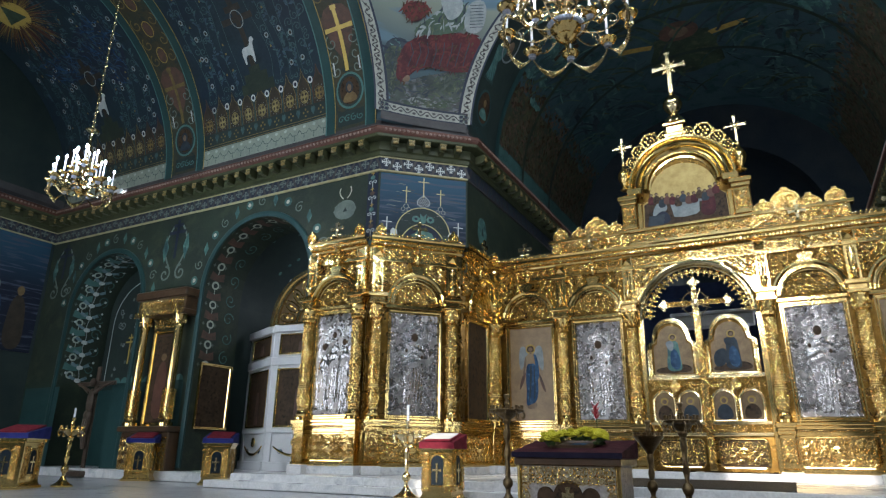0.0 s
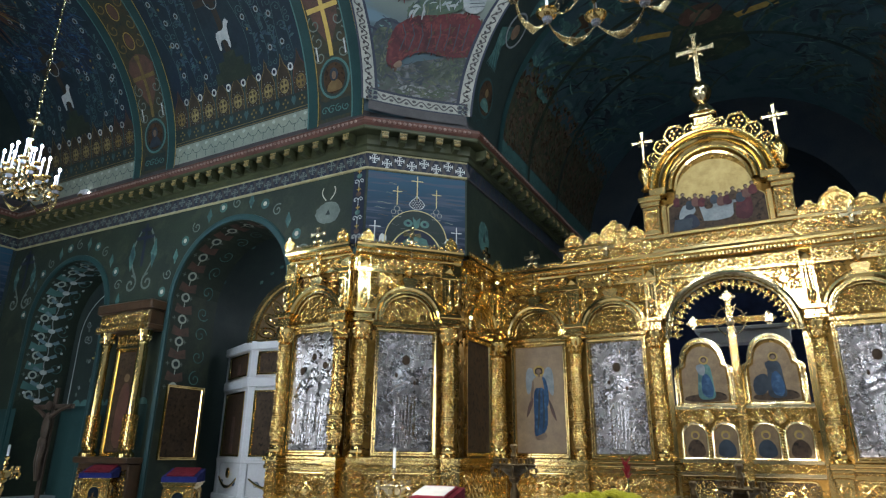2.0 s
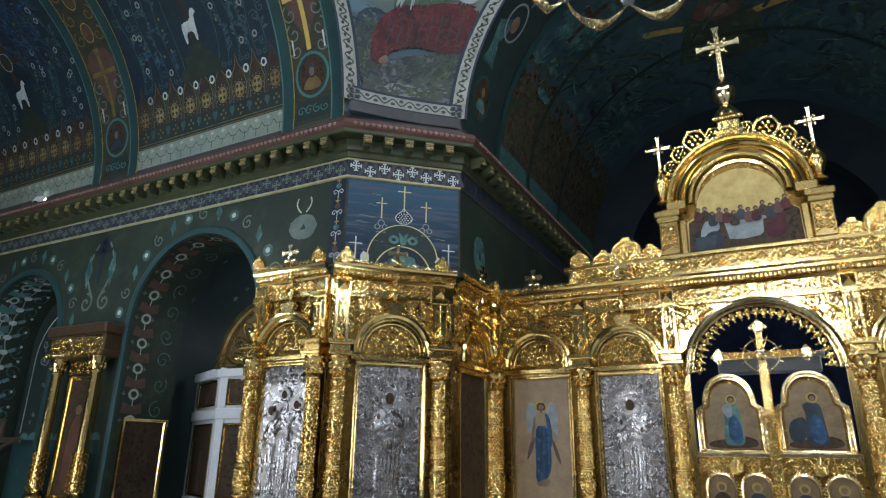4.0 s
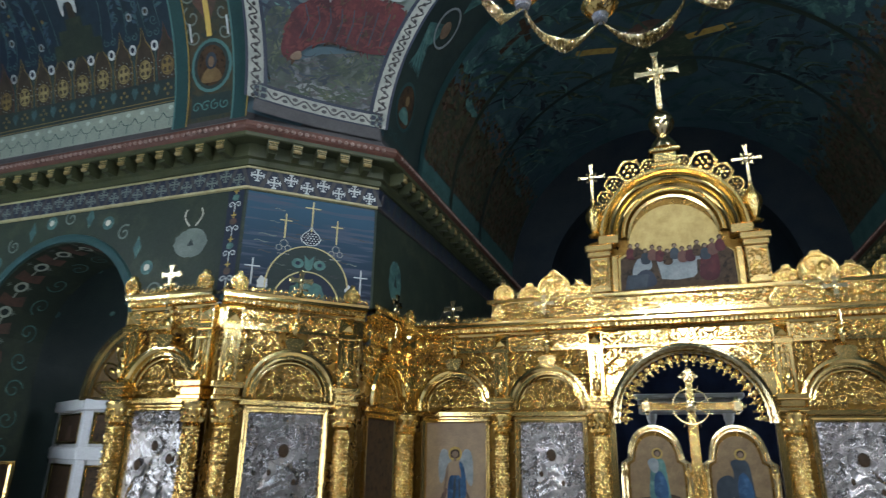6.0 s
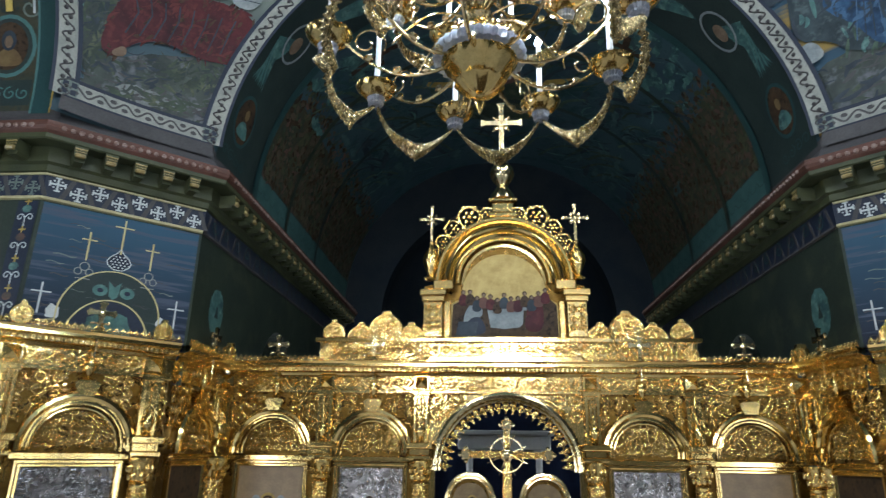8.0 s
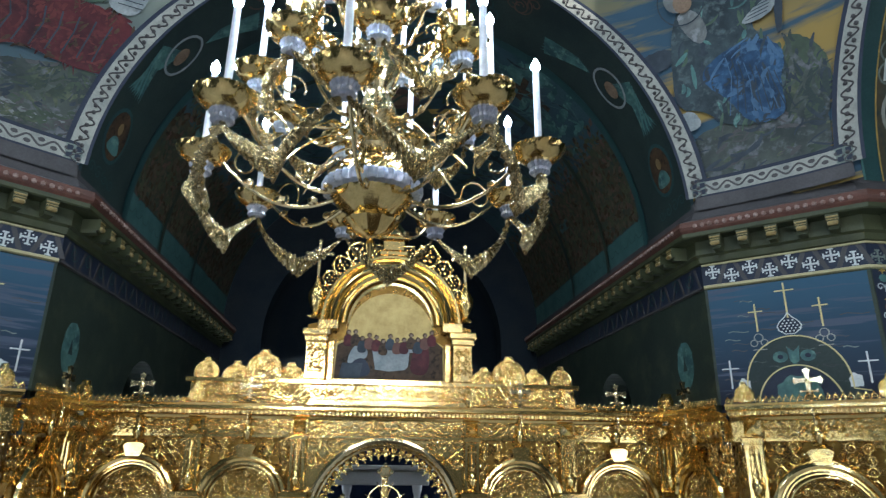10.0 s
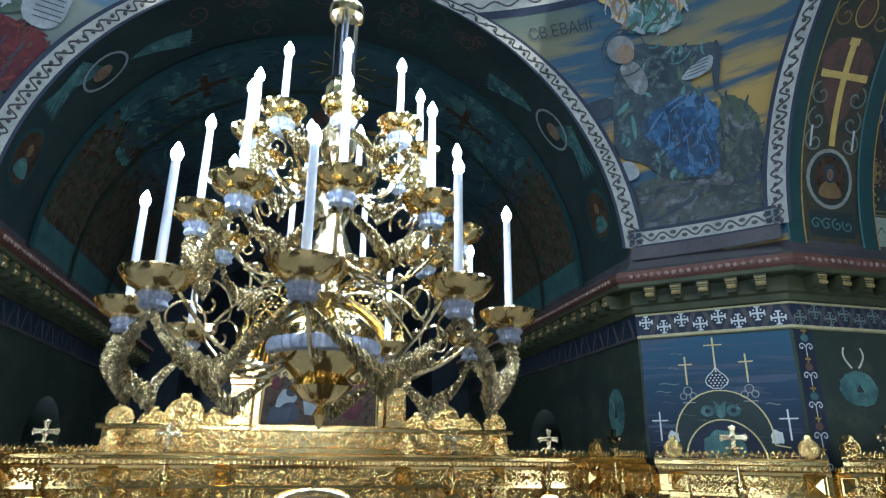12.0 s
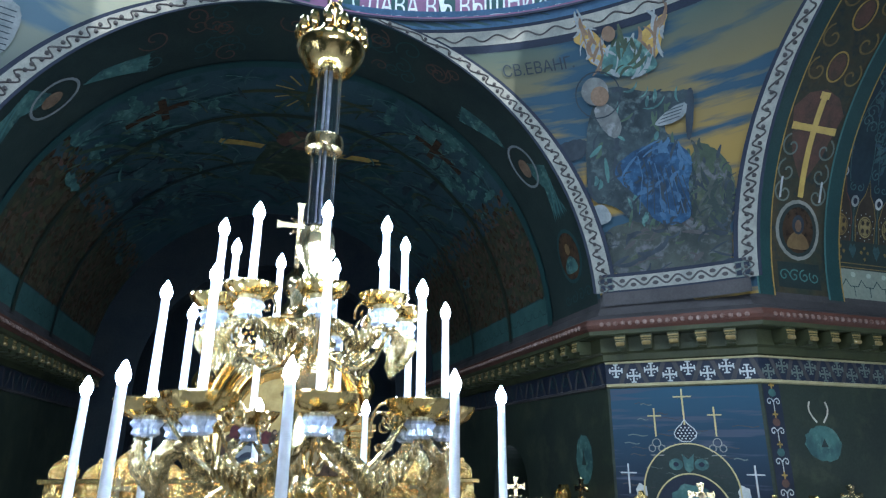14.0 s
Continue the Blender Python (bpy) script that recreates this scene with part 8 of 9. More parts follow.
def vault_field(place, s0, s1, parent, seed):
    rng = random.Random(seed)
    w = s1 - s0
    c = (s0 + s1) / 2
    patch("pale_strip", [(s0, 0.12), (s1, 0.12), (s1, 0.62), (s0, 0.62)], place, STRIP_TONE, parent, 0.010)
    n = round(w / 0.34)
    for i in range(n):
        x = s0 + (i + 0.5) * w / n
        rod("hex_line", [[(x - 0.17, 0.45), (x - 0.08, 0.33), (x + 0.08, 0.33), (x + 0.17, 0.45)], line((x, 0.33), (x, 0.16), 2)], place, TEAL, parent, 0.014, 0.008)
        patch("shell_dot", oval(x, 0.53, 0.055, 0.045, 8), place, PALE_STRIP, parent, 0.014)
    patch("ornament_ground", [(s0, 0.62), (s1, 0.62), (s1, 1.7), (s0, 1.7)], place, GREEN_DARK, parent, 0.009, 0.4)
    rod("ground_edge", [line((s0, 0.65), (s1, 0.65), 20), line((s0, 0.72), (s1, 0.72), 20)], place, OCHRE_DULL, parent, 0.012, 0.008)
    n = round(w / 0.52)
    hearts, dots, gold_dots = [], [], []
    for i in range(n):
        x = s0 + (i + 0.5) * w / n
        tall = [(x - 0.2, 1.1), (x - 0.22, 1.5), (x - 0.16, 1.75), (x - 0.06, 1.9), (x, 2.16), (x + 0.06, 1.9), (x + 0.16, 1.75), (x + 0.22, 1.5), (x + 0.2, 1.1)]
        patch("pointed_niche", tall, place, UMBER, parent, 0.013)
        # rims, roundels and rings near the middle are coloured as if lit
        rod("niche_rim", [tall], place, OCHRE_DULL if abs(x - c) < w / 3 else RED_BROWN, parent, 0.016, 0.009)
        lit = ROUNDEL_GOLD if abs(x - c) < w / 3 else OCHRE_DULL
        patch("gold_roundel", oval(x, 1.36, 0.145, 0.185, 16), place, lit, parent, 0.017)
        many("roundel_gap", [oval(x + 0.075 * math.cos(0.78 + 1.57 * k), 1.36 + 0.095 * math.sin(0.78 + 1.57 * k), 0.034, 0.044, 8) for k in range(4)], place, UMBER, parent, 0.021)
        rod("roundel_ring", [ring_line(x, 1.36, 0.12, 0.155, 16)], place, UMBER, parent, 0.0205, 0.006)
        if i < n - 1:
            xm = x + w / n / 2
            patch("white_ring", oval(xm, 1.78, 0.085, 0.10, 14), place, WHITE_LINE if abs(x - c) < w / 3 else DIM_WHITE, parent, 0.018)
            patch("ring_heart", oval(xm, 1.78, 0.045, 0.055, 10), place, NAVY, parent, 0.022)
            hearts += [[(xm, 0.80), (xm + 0.08, 0.96), (xm + 0.04, 1.06), (xm, 1.02), (xm - 0.04, 1.06), (xm - 0.08, 0.96)]]
            rod("tip_scroll", [[(px, pz) for px, pz in spiral(xm - 0.07, 2.02, 0.08, 2.0, 1.2)], [(px, pz) for px, pz in spiral(xm + 0.07, 2.02, 0.08, 1.1, 1.2, -1)], line((xm, 1.1), (xm, 1.68), 3)], place, LEAF_TEAL, parent, 0.016, 0.010)
        gold_dots += [oval(x + dx, 0.9 + dz, 0.03, 0.035, 6) for dx, dz in ((-0.07, 0.02), (0.07, 0.02), (0, -0.09), (0, 0.1))]
        dots += [oval(x + 0.19 * math.cos(a), 1.36 + 0.23 * math.sin(a), 0.012, 0.014, 5) for a in [k * 0.524 for k in range(12)]]
    many("gold_heart", hearts, place, LEAF_TEAL, parent, 0.015)
    many("gold_dot", gold_dots, place, OCHRE_DULL, parent, 0.015)
    many("pale_dot", dots, place, DIM_WHITE, parent, 0.019)
    # stepped mound with a small pale animal shape before a dark cross
    patch("mound", [(c - 0.6, 1.9), (c + 0.6, 1.9), (c + 0.6, 2.2), (c + 0.42, 2.2), (c + 0.42, 2.45), (c + 0.2, 2.45), (c + 0.2, 2.65), (c - 0.2, 2.65), (c - 0.2, 2.45), (c - 0.42, 2.45), (c - 0.42, 2.2), (c - 0.6, 2.2)], place, GREEN_WALL, parent, 0.024)
    rod("dark_cross", [line((c, 2.65), (c, 4.6)), line((c - 0.55, 3.95), (c + 0.55, 3.95)), line((c - 0.28, 4.25), (c + 0.28, 4.25))], place, UMBER, parent, 0.022, 0.085)
    rod("wreath", [ring_line(c, 3.95, 0.2, 0.24, 18)], place, DIM_WHITE, parent, 0.025, 0.012)
    patch("pale_animal", curvy([(c - 0.24, 2.72), (c - 0.18, 2.72), (c - 0.15, 2.95), (c + 0.06, 2.95), (c + 0.09, 2.72), (c + 0.15, 2.72), (c + 0.17, 3.1), (c + 0.22, 3.28), (c + 0.3, 3.3), (c + 0.24, 3.42), (c + 0.14, 3.38), (c + 0.06, 3.18), (c - 0.2, 3.18), (c - 0.26, 3.05)], 1), place, WHITE_LINE, parent, 0.027)
    # dense dark planting: curled stems hung with leaves, discs and small blossoms
    stems, curls, leaves_a, leaves_b, rings, hearts2, sparks = [], [], [], [], [], [], []
    for k in range(round(w / 0.32)):
        x = s0 + 0.22 + (w - 0.44) * (k + 0.5) / round(w / 0.32)
        top = rng.uniform(4.6, 7.2)
        sway, p0 = rng.uniform(0.05, 0.14), rng.uniform(0, 6)
        wob = lambda h: x + sway * math.sin(2.2 * h + p0)
        if abs(x - c) > 0.55:
            stems.append([(wob(2.1 + (top - 2.1) * i / 24), 2.1 + (top - 2.1) * i / 24) for i in range(25)])
        h = 2.25 if abs(x - c) > 0.7 else 4.7
        while h < top:
            sd = rng.choice((-1, 1))
            xx = wob(h) + sd * 0.11
            r = rng.random()
            if r < 0.34:
                curls.append([(px, pz) for px, pz in spiral(xx, h, rng.uniform(0.08, 0.15), rng.uniform(0, 6.28), 1.3, sd)])
            elif r < 0.80:
                for j in range(4):
                    a = rng.uniform(-0.6, 0.6) + (0.6 if sd > 0 else 2.5)
                    L = rng.uniform(0.1, 0.2)
                    hx, hz = wob(h) , h + 0.06 * j
                    dx, dz = L * math.cos(a), L * math.sin(a)
                    (leaves_a if rng.random() < 0.6 else leaves_b).append([(hx, hz), (hx + dx * 0.5 - dz * 0.22, hz + dz * 0.5 + dx * 0.22), (hx + dx, hz + dz), (hx + dx * 0.5 + dz * 0.22, hz + dz * 0.5 - dx * 0.22)])
            elif r < 0.93:
                rings.append(oval(xx, h, 0.07, 0.08, 12))
                hearts2.append(oval(xx, h, 0.04, 0.045, 8))
            else:
                sparks.append(oval(xx, h, 0.035, 0.04, 6))
            h += rng.uniform(0.12, 0.26)
    tagged(rod("plant_stem", stems, place, LEAF_TEAL, parent, 0.011, 0.008), kind="stuff")
    tagged(rod("plant_curl", curls, place, LEAF_TEAL, parent, 0.013, 0.010), kind="stuff")
    many("plant_leaf", leaves_a, place, LEAF_NIGHT, parent, 0.012)
    many("plant_leaf", leaves_b, place, LEAF_TEAL, parent, 0.0135)
    many("blossom", rings, place, DIM_WHITE, parent, 0.016)
    many("blossom_heart", hearts2, place, UMBER, parent, 0.019)
    many("small_star", sparks, place, OCHRE_DULL, parent, 0.016)


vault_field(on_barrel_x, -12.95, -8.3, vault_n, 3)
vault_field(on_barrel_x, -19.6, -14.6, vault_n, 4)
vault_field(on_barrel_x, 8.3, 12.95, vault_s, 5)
# sunburst and dark wings high on the north vault
SX, SH = -18.0, 6.5
rng = random.Random(31)
for mt, n, lo, hi, wd in ((RED_BROWN, 70, 1.3, 1.85, 0.035), (OCHRE_DULL, 90, 0.9, 1.7, 0.022), (YELLOW_LINE, 60, 0.7, 1.35, 0.016), (ROSY, 50, 1.0, 1.75, 0.014)):
    rays = []
    for k in range(n):
        a, r1 = rng.uniform(0, 6.283), rng.uniform(lo, hi)
        ca, sa = math.cos(a), math.sin(a)
        rays.append([(SX + 0.3 * ca - wd * sa, SH + 0.3 * sa + wd * ca), (SX + r1 * ca, SH + r1 * sa), (SX + 0.3 * ca + wd * sa, SH + 0.3 * sa - wd * ca)])
    many("sun_ray", rays, on_barrel_x, mt, vault_n, {RED_BROWN: 0.014, OCHRE_DULL: 0.016, YELLOW_LINE: 0.018, ROSY: 0.020}[mt])
patch("sun_disc", oval(SX, SH, 0.62, 0.5), on_barrel_x, CROSS_GOLD, vault_n, 0.024)
patch("sun_heart", [(SX - 0.42, SH - 0.22), (SX + 0.42, SH - 0.22), (SX, SH + 0.4)], on_barrel_x, ROBE_GREEN, vault_n, 0.028)
for poly, sd in (([(-17.3, 4.9), (-16.4, 5.4), (-15.6, 5.6), (-15.0, 5.0), (-15.2, 4.0), (-15.8, 3.3), (-16.2, 3.6), (-16.4, 4.3)], 5), ([(-18.9, 4.9), (-17.4, 4.9), (-16.6, 4.3), (-16.4, 3.7), (-17.2, 3.9), (-18.6, 4.2)], 6)):
    patch("dark_wing", curvy(poly), on_barrel_x, NAVY, vault_n, 0.012)
    daubs(poly, on_barrel_x, (ROBE_DARK, LEAF_NIGHT, ROBE_BLUE), 46, vault_n, 0.014, sd, 0.5, 0.02, -0.9 if sd == 5 else -0.3)
wh = Mesh().box(-19.8, -19.77, 2.0, 11.5, 3.6, 7.3)
part("painted_panel", wh, PANEL_SKY, bpy.data.objects["wall_end_north"], "painted scene on the end wall")

# ---- altar vault ----
for side in (-1, 1):
    pl = on_barrel_y(side)
    top = math.pi * RA / 2
    patch("band_ground", [(13.2, 0.05), (14.9, 0.05), (14.9, top), (13.2, top)], pl, GREEN_DARK, vault_e, 0.010, 0.45)
    for a, b, mt in ((14.86, 15.06, TEAL), (16.9, 17.05, GREEN_WALL), (19.4, 19.55, GREEN_DARK)):
        patch("band_edge", [(a, 0.05), (b, 0.05), (b, top), (a, top)], pl, mt, vault_e, 0.05, 0.4)
    patch("medallion_ring", oval(13.85, 1.15, 0.40, 0.52), pl, TEAL, vault_e, 0.016)
    patch("medallion", oval(13.85, 1.15, 0.33, 0.45), pl, ICON_DARK, vault_e, 0.022)
    patch("painted_oval", oval(13.85, 1.28, 0.08, 0.11), pl, ICON_BROWN, vault_e, 0.027)
    patch("painted_bust", curvy([(13.6, 0.82), (14.1, 0.82), (14.02, 1.05), (13.9, 1.14), (13.8, 1.14), (13.68, 1.05)]), pl, CLOUD, vault_e, 0.026)
    for k in range(4):
        rod("panel_scroll", [[(px, pz) for px, pz in spiral(13.45 + 0.25 * k, 0.38, 0.12, k, 1.2)]], pl, TEAL, vault_e, 0.02, 0.012)
    # winged shape: feathers and a looped body
    for k in range(9):
        patch("wing_feather", [(13.9, 2.75 + 0.05 * k), (13.55 - 0.02 * k, 2.2 - 0.02 * k + 0.1 * k), (13.35 + 0.07 * k, 1.85), (13.75, 2.5)], pl, TEAL_PALE if k % 2 else CLOUD, vault_e, 0.018 + 0.001 * k)
        patch("wing_feather", [(14.1, 3.6), (14.3 + 0.03 * k, 4.2 + 0.06 * k), (14.5 - 0.05 * k, 4.8), (14.0, 4.0)], pl, ROBE_DARK if k % 2 else CLOUD, vault_e, 0.018 + 0.001 * k)
    rod("looped_ribbon", [[(13.95 + 0.32 * math.sin(t), 3.1 + 0.5 * math.cos(t) * 0.9) for t in [i * 0.26 for i in range(26)]]], pl, PAPER, vault_e, 0.03, 0.025)
    patch("painted_oval", oval(13.95, 3.05, 0.14, 0.2), pl, SKIN, vault_e, 0.034)
    rng = random.Random(17 + side)
    for k in range(16):
        x, h = rng.uniform(13.4, 14.7), rng.uniform(4.8, 7.6)
        rod("plant_scroll", [[(px, pz) for px, pz in spiral(x, h, rng.uniform(0.15, 0.3), rng.uniform(0, 6), 1.2)]], pl, TEAL if k % 2 else ROSY, vault_e, 0.016, 0.016)
    # clouds round a dark cross, then dim robes and rays further in
    for k in range(30):
        x, h = rng.uniform(15.2, 16.8), rng.gauss(4.3, 0.75)
        patch("cloud", soft(oval(x, h, rng.uniform(0.18, 0.4), rng.uniform(0.08, 0.16), 9), 0.05, rng.randrange(999), 2), pl, CLOUD, vault_e, 0.012 + 0.0008 * k)
    rod("dark_cross", [line((16.0, 4.0), (16.0, 5.3)), line((15.6, 4.8), (16.4, 4.8))], pl, ICON_DARK, vault_e, 0.045, 0.08)
    patch("pale_strip", [(15.1, 0.1), (23.4, 0.1), (23.4, 0.66), (15.1, 0.66)], pl, TEAL_MID, vault_e, 0.010)
    for i in range(22):
        x = 15.25 + 0.37 * i
        rod("hex_line", [[(x - 0.17, 0.45), (x - 0.08, 0.33), (x + 0.08, 0.33), (x + 0.17, 0.45)]], pl, TEAL, vault_e, 0.014, 0.012)
    patch("foliage_ground", [(15.1, 0.68), (23.4, 0.68), (23.4, 2.6), (15.1, 2.6)], pl, BAND, vault_e, 0.008, 0.45)
    for k, mt in enumerate((ROSY, HILL, OLIVE, ICON_DARK, UMBER_LIGHT)):
        spots = []
        for j in range(420):
            x, h, r = rng.uniform(15.15, 23.3), 0.72 + 2.4 * rng.random() ** 1.3, rng.uniform(0.035, 0.085)
            a = rng.uniform(0, 3.14)
            spots.append([(x + r * math.cos(a + q) * (1.5 if i % 3 == 0 else 0.8), h + r * math.sin(a + q) * (1.5 if i % 3 == 0 else 0.8)) for i, q in enumerate([1.047 * i for i in range(6)])])
        many("brown_foliage", spots, pl, mt, vault_e, 0.012 + 0.0015 * k)
    for k in range(34):
        x, h = rng.uniform(17.2, 22.5), rng.gauss(4.4, 0.8)
        patch("dim_cloud", soft(oval(x, h, rng.uniform(0.2, 0.5), rng.uniform(0.06, 0.14), 9), 0.05, rng.randrange(999), 2), pl, LEAF_TEAL if k % 3 else ROBE_DARK, vault_e, 0.012 + 0.0008 * k)
    for mt, n in ((LEAF_TEAL, 60), (ROBE_TEAL, 50), (CLOUD, 26)):
        daubs([(15.3, 3.2), (22.8, 3.0), (22.8, 6.4), (15.3, 6.6)], pl, (mt,), n, vault_e, 0.046, n, 0.75, 0.026, 1.0)
    for k in range(64):
        x, h = rng.uniform(15.4, 21.4), rng.uniform(2.6, 7.6)
        L = rng.uniform(0.6, 1.6)
        rod("brush_stroke", [[(x + L * t, h + 0.9 * L * t + 0.15 * math.sin(4 * t)) for t in [i / 8 for i in range(9)]]], pl, rng.choice([TEAL, HILL, ROBE_DARK, ROBE_GREEN]), vault_e, 0.014 + 0.0005 * k, rng.uniform(0.015, 0.06))
crown_pl = lambda s, h, lift: ((RA - lift) * math.sin(s / RA), h, ZS + (RA - lift) * math.cos(s / RA))
rod("gold_rays", [line((-0.9, 18.6), (-2.0, 18.0)), line((0.9, 18.6), (2.0, 18.0))], crown_pl, YELLOW_LINE, vault_e, 0.03, 0.11)
patch("painted_robe", soft([(-0.8, 18.3), (0.8, 18.3), (1.3, 20.2), (0.2, 20.8), (-1.2, 20.2)], 0.08, 5), crown_pl, HILL, vault_e, 0.024)
patch("painted_halo", oval(0, 18.2, 0.6, 0.5), crown_pl, ROSY, vault_e, 0.028)
patch("painted_head", oval(0, 18.25, 0.3, 0.28), crown_pl, SKIN, vault_e, 0.032)
for k in range(20):
    a = 2 * math.pi * k / 20
    rod("sun_ray", [line((0.35 * math.cos(a), 16.0 + 0.35 * math.sin(a)), (0.75 * math.cos(a), 16.0 + 0.75 * math.sin(a)), 3)], crown_pl, YELLOW_LINE if k % 2 else OLIVE, vault_e, 0.02, 0.018)
rod("dark_cross", [line((-1.4, 16.0), (1.4, 16.0)), line((0, 15.3), (0, 16.7))], crown_pl, OLIVE, vault_e, 0.018, 0.06)

# ---- pier pictures and wall ornament ----
CREAM_GOLD = material("pale gold line paint", (0.62, 0.53, 0.26), 0.45, 0.0, (0.48, 0.40, 0.18), 6.0, 0.7, 60, 0.1)
for side, nm in ((-1, "north"), (1, "south")):
    pier = bpy.data.objects["pier_" + nm]
    flat = on_chamfer(side)
    panel_at = lambda s, h, lift, flat=flat: flat(1.2 * s, h - 0.06, lift)
    pl = lambda s, h, lift, flat=flat: flat(1.2 * s, h + 0.09, lift)
    patch("painted_sky_panel", [(-0.90, 4.9), (0.90, 4.9), (0.90, 7.34), (-0.90, 7.34)], panel_at, PANEL_SKY, pier, 0.006, 2.0, "blue painted panel with streaked clouds")
    rng = random.Random(8)
    for k in range(34):
        x, h, L = rng.uniform(-0.85, 0.6), rng.uniform(5.3, 7.0), rng.uniform(0.12, 0.3)
        rod("cloud_streak", [[(x + L * t, h + 0.015 * math.sin(6 * t)) for t in (0, 0.25, 0.5, 0.75, 1.0)]], pl, GREY_LEDGE if k % 3 else PALE_DIM, pier, 0.009, rng.uniform(0.004, 0.008))
    for x, h0, h1, w in ((0.0, 6.62, 7.16, 0.11), (-0.36, 6.45, 6.88, 0.085), (0.36, 6.45, 6.88, 0.085)):
        rod("painted_cross_gold", [line((x, h0), (x, h1)), line((x - w, h1 - 0.12), (x + w, h1 - 0.12))], pl, CREAM_GOLD, pier, 0.012, 0.010, "pale gold painted cross")
    for x, h0, h1, w in ((-0.74, 5.62, 6.05, 0.10), (0.74, 5.62, 6.05, 0.10)):
        rod("painted_cross_white", [line((x, h0), (x, h1)), line((x - w, h1 - 0.13), (x + w, h1 - 0.13))], pl, WHITE_LINE, pier, 0.012, 0.010, "white painted cross")
        patch("white_bird", soft([(x * 0.8 - 0.06, 5.58), (x * 0.8 + 0.06, 5.58), (x * 0.8 + 0.06, 5.72), (x * 0.8 - 0.03, 5.78), (x * 0.8 - 0.07, 5.68)], 0.008, 3), pl, WHITE_LINE, pier, 0.012)
    dome_line = [(-0.05, 6.38), (-0.12, 6.44), (-0.135, 6.50), (-0.10, 6.57), (-0.04, 6.63), (0, 6.70), (0.04, 6.63), (0.10, 6.57), (0.135, 6.50), (0.12, 6.44), (0.05, 6.38)]
    patch("onion_dome", dome_line, pl, NAVY, pier, 0.011)
    rod("dome_rim", [dome_line + dome_line[:1]], pl, WHITE_LINE, pier, 0.014, 0.007)
    many("dome_scale", [oval(-0.09 + 0.045 * k + 0.022 * (j % 2), 6.42 + 0.04 * j, 0.012, 0.013, 6) for j in range(5) for k in range(5) if abs(-0.09 + 0.045 * k + 0.022 * (j % 2)) < 0.115 - 0.02 * max(0, j - 2)], pl, WHITE_LINE, pier, 0.014)
    for x in (-0.36, 0.36):
        rod("trefoil", [ring_line(x, 6.36, 0.05, 0.06, 12), ring_line(x - 0.06, 6.28, 0.04, 0.05, 10), ring_line(x + 0.06, 6.28, 0.04, 0.05, 10), line((x - 0.08, 6.18), (x + 0.08, 6.18), 2)], pl, BORDER_PALE, pier, 0.012, 0.006)
    patch("gable_field", [(-0.62, 4.9), (-0.62, 5.55)] + [(0.55 * math.cos(radians(a)), 5.65 + 0.7 * math.sin(radians(a))) for a in range(175, 4, -10)] + [(0.62, 5.55), (0.62, 4.9)], pl, GREEN_DARK, pier, 0.009)
    rod("gable_line", [[(-0.72, 5.52), (-0.56, 5.56)] + [(0.56 * math.cos(radians(a)), 5.65 + 0.7 * math.sin(radians(a))) for a in range(175, 4, -8)] + [(0.56, 5.56), (0.72, 5.52)], [(0.46 * math.cos(radians(a)), 5.3 + 0.62 * math.sin(radians(a))) for a in range(180, -1, -8)]], pl, CREAM_GOLD, pier, 0.014, 0.009)
    patch("inner_field", [(0.44 * math.cos(radians(a)), 5.3 + 0.6 * math.sin(radians(a))) for a in range(180, -1, -10)], pl, NAVY, pier, 0.012)
    patch("pale_cloud", soft(oval(0, 5.5, 0.26, 0.28, 12), 0.02, 4, 2), pl, CLOUD, pier, 0.016)
    for x in (-0.15, 0.15):
        patch("roundel", oval(x, 6.05, 0.085, 0.085, 12), pl, CLOUD, pier, 0.015)
        patch("roundel_heart", oval(x, 6.05, 0.035, 0.035, 8), pl, NAVY, pier, 0.019)
    patch("leaf", [(-0.05, 5.98), (0, 5.93), (0.05, 5.98), (0.07, 6.2), (0.0, 6.12), (-0.07, 6.2)], pl, CLOUD, pier, 0.015)
    # floral strip and pale target shape on the arm's wall next to the pier
    wl = bpy.data.objects["wall_north_arm_east" if side < 0 else "wall_south_arm_east"]
    w0 = on_wall_y
    patch("floral_strip", [(side * 6.64, 4.9), (side * 6.94, 4.9), (side * 6.94, 7.28), (side * 6.64, 7.28)], w0, NAVY, wl, 0.006)
    for k in range(5):
        h = 5.35 + 0.42 * k
        x = side * 6.79
        rod("strip_scroll", [[(px, pz) for px, pz in spiral(x - 0.07, h, 0.06, 0, 1.1)], [(px, pz) for px, pz in spiral(x + 0.07, h, 0.06, 3.1, 1.1, -1)], line((x, h - 0.16), (x, h + 0.02), 3)], w0, WHITE_LINE, wl, 0.012, 0.008)
        patch("strip_bud", oval(x, h + 0.13, 0.07, 0.06, 8), w0, ROSY if k % 2 else CLOUD, wl, 0.011)
        rod("strip_cross", [line((x - 0.05, h + 0.24), (x + 0.05, h + 0.24), 2), line((x, h + 0.19), (x, h + 0.29), 2)], w0, YELLOW_LINE, wl, 0.013, 0.012)
    x = side * 7.6
    patch("pale_disc", soft(oval(x, 6.45, 0.34, 0.26, 14), 0.015, 6, 2), w0, PALE_DIM if side < 0 else CLOUD, wl, 0.008)
    patch("disc_heart", [(x - 0.06, 6.4), (x + 0.08, 6.4), (x + 0.02, 6.52)], w0, GREEN_DARK, wl, 0.013)
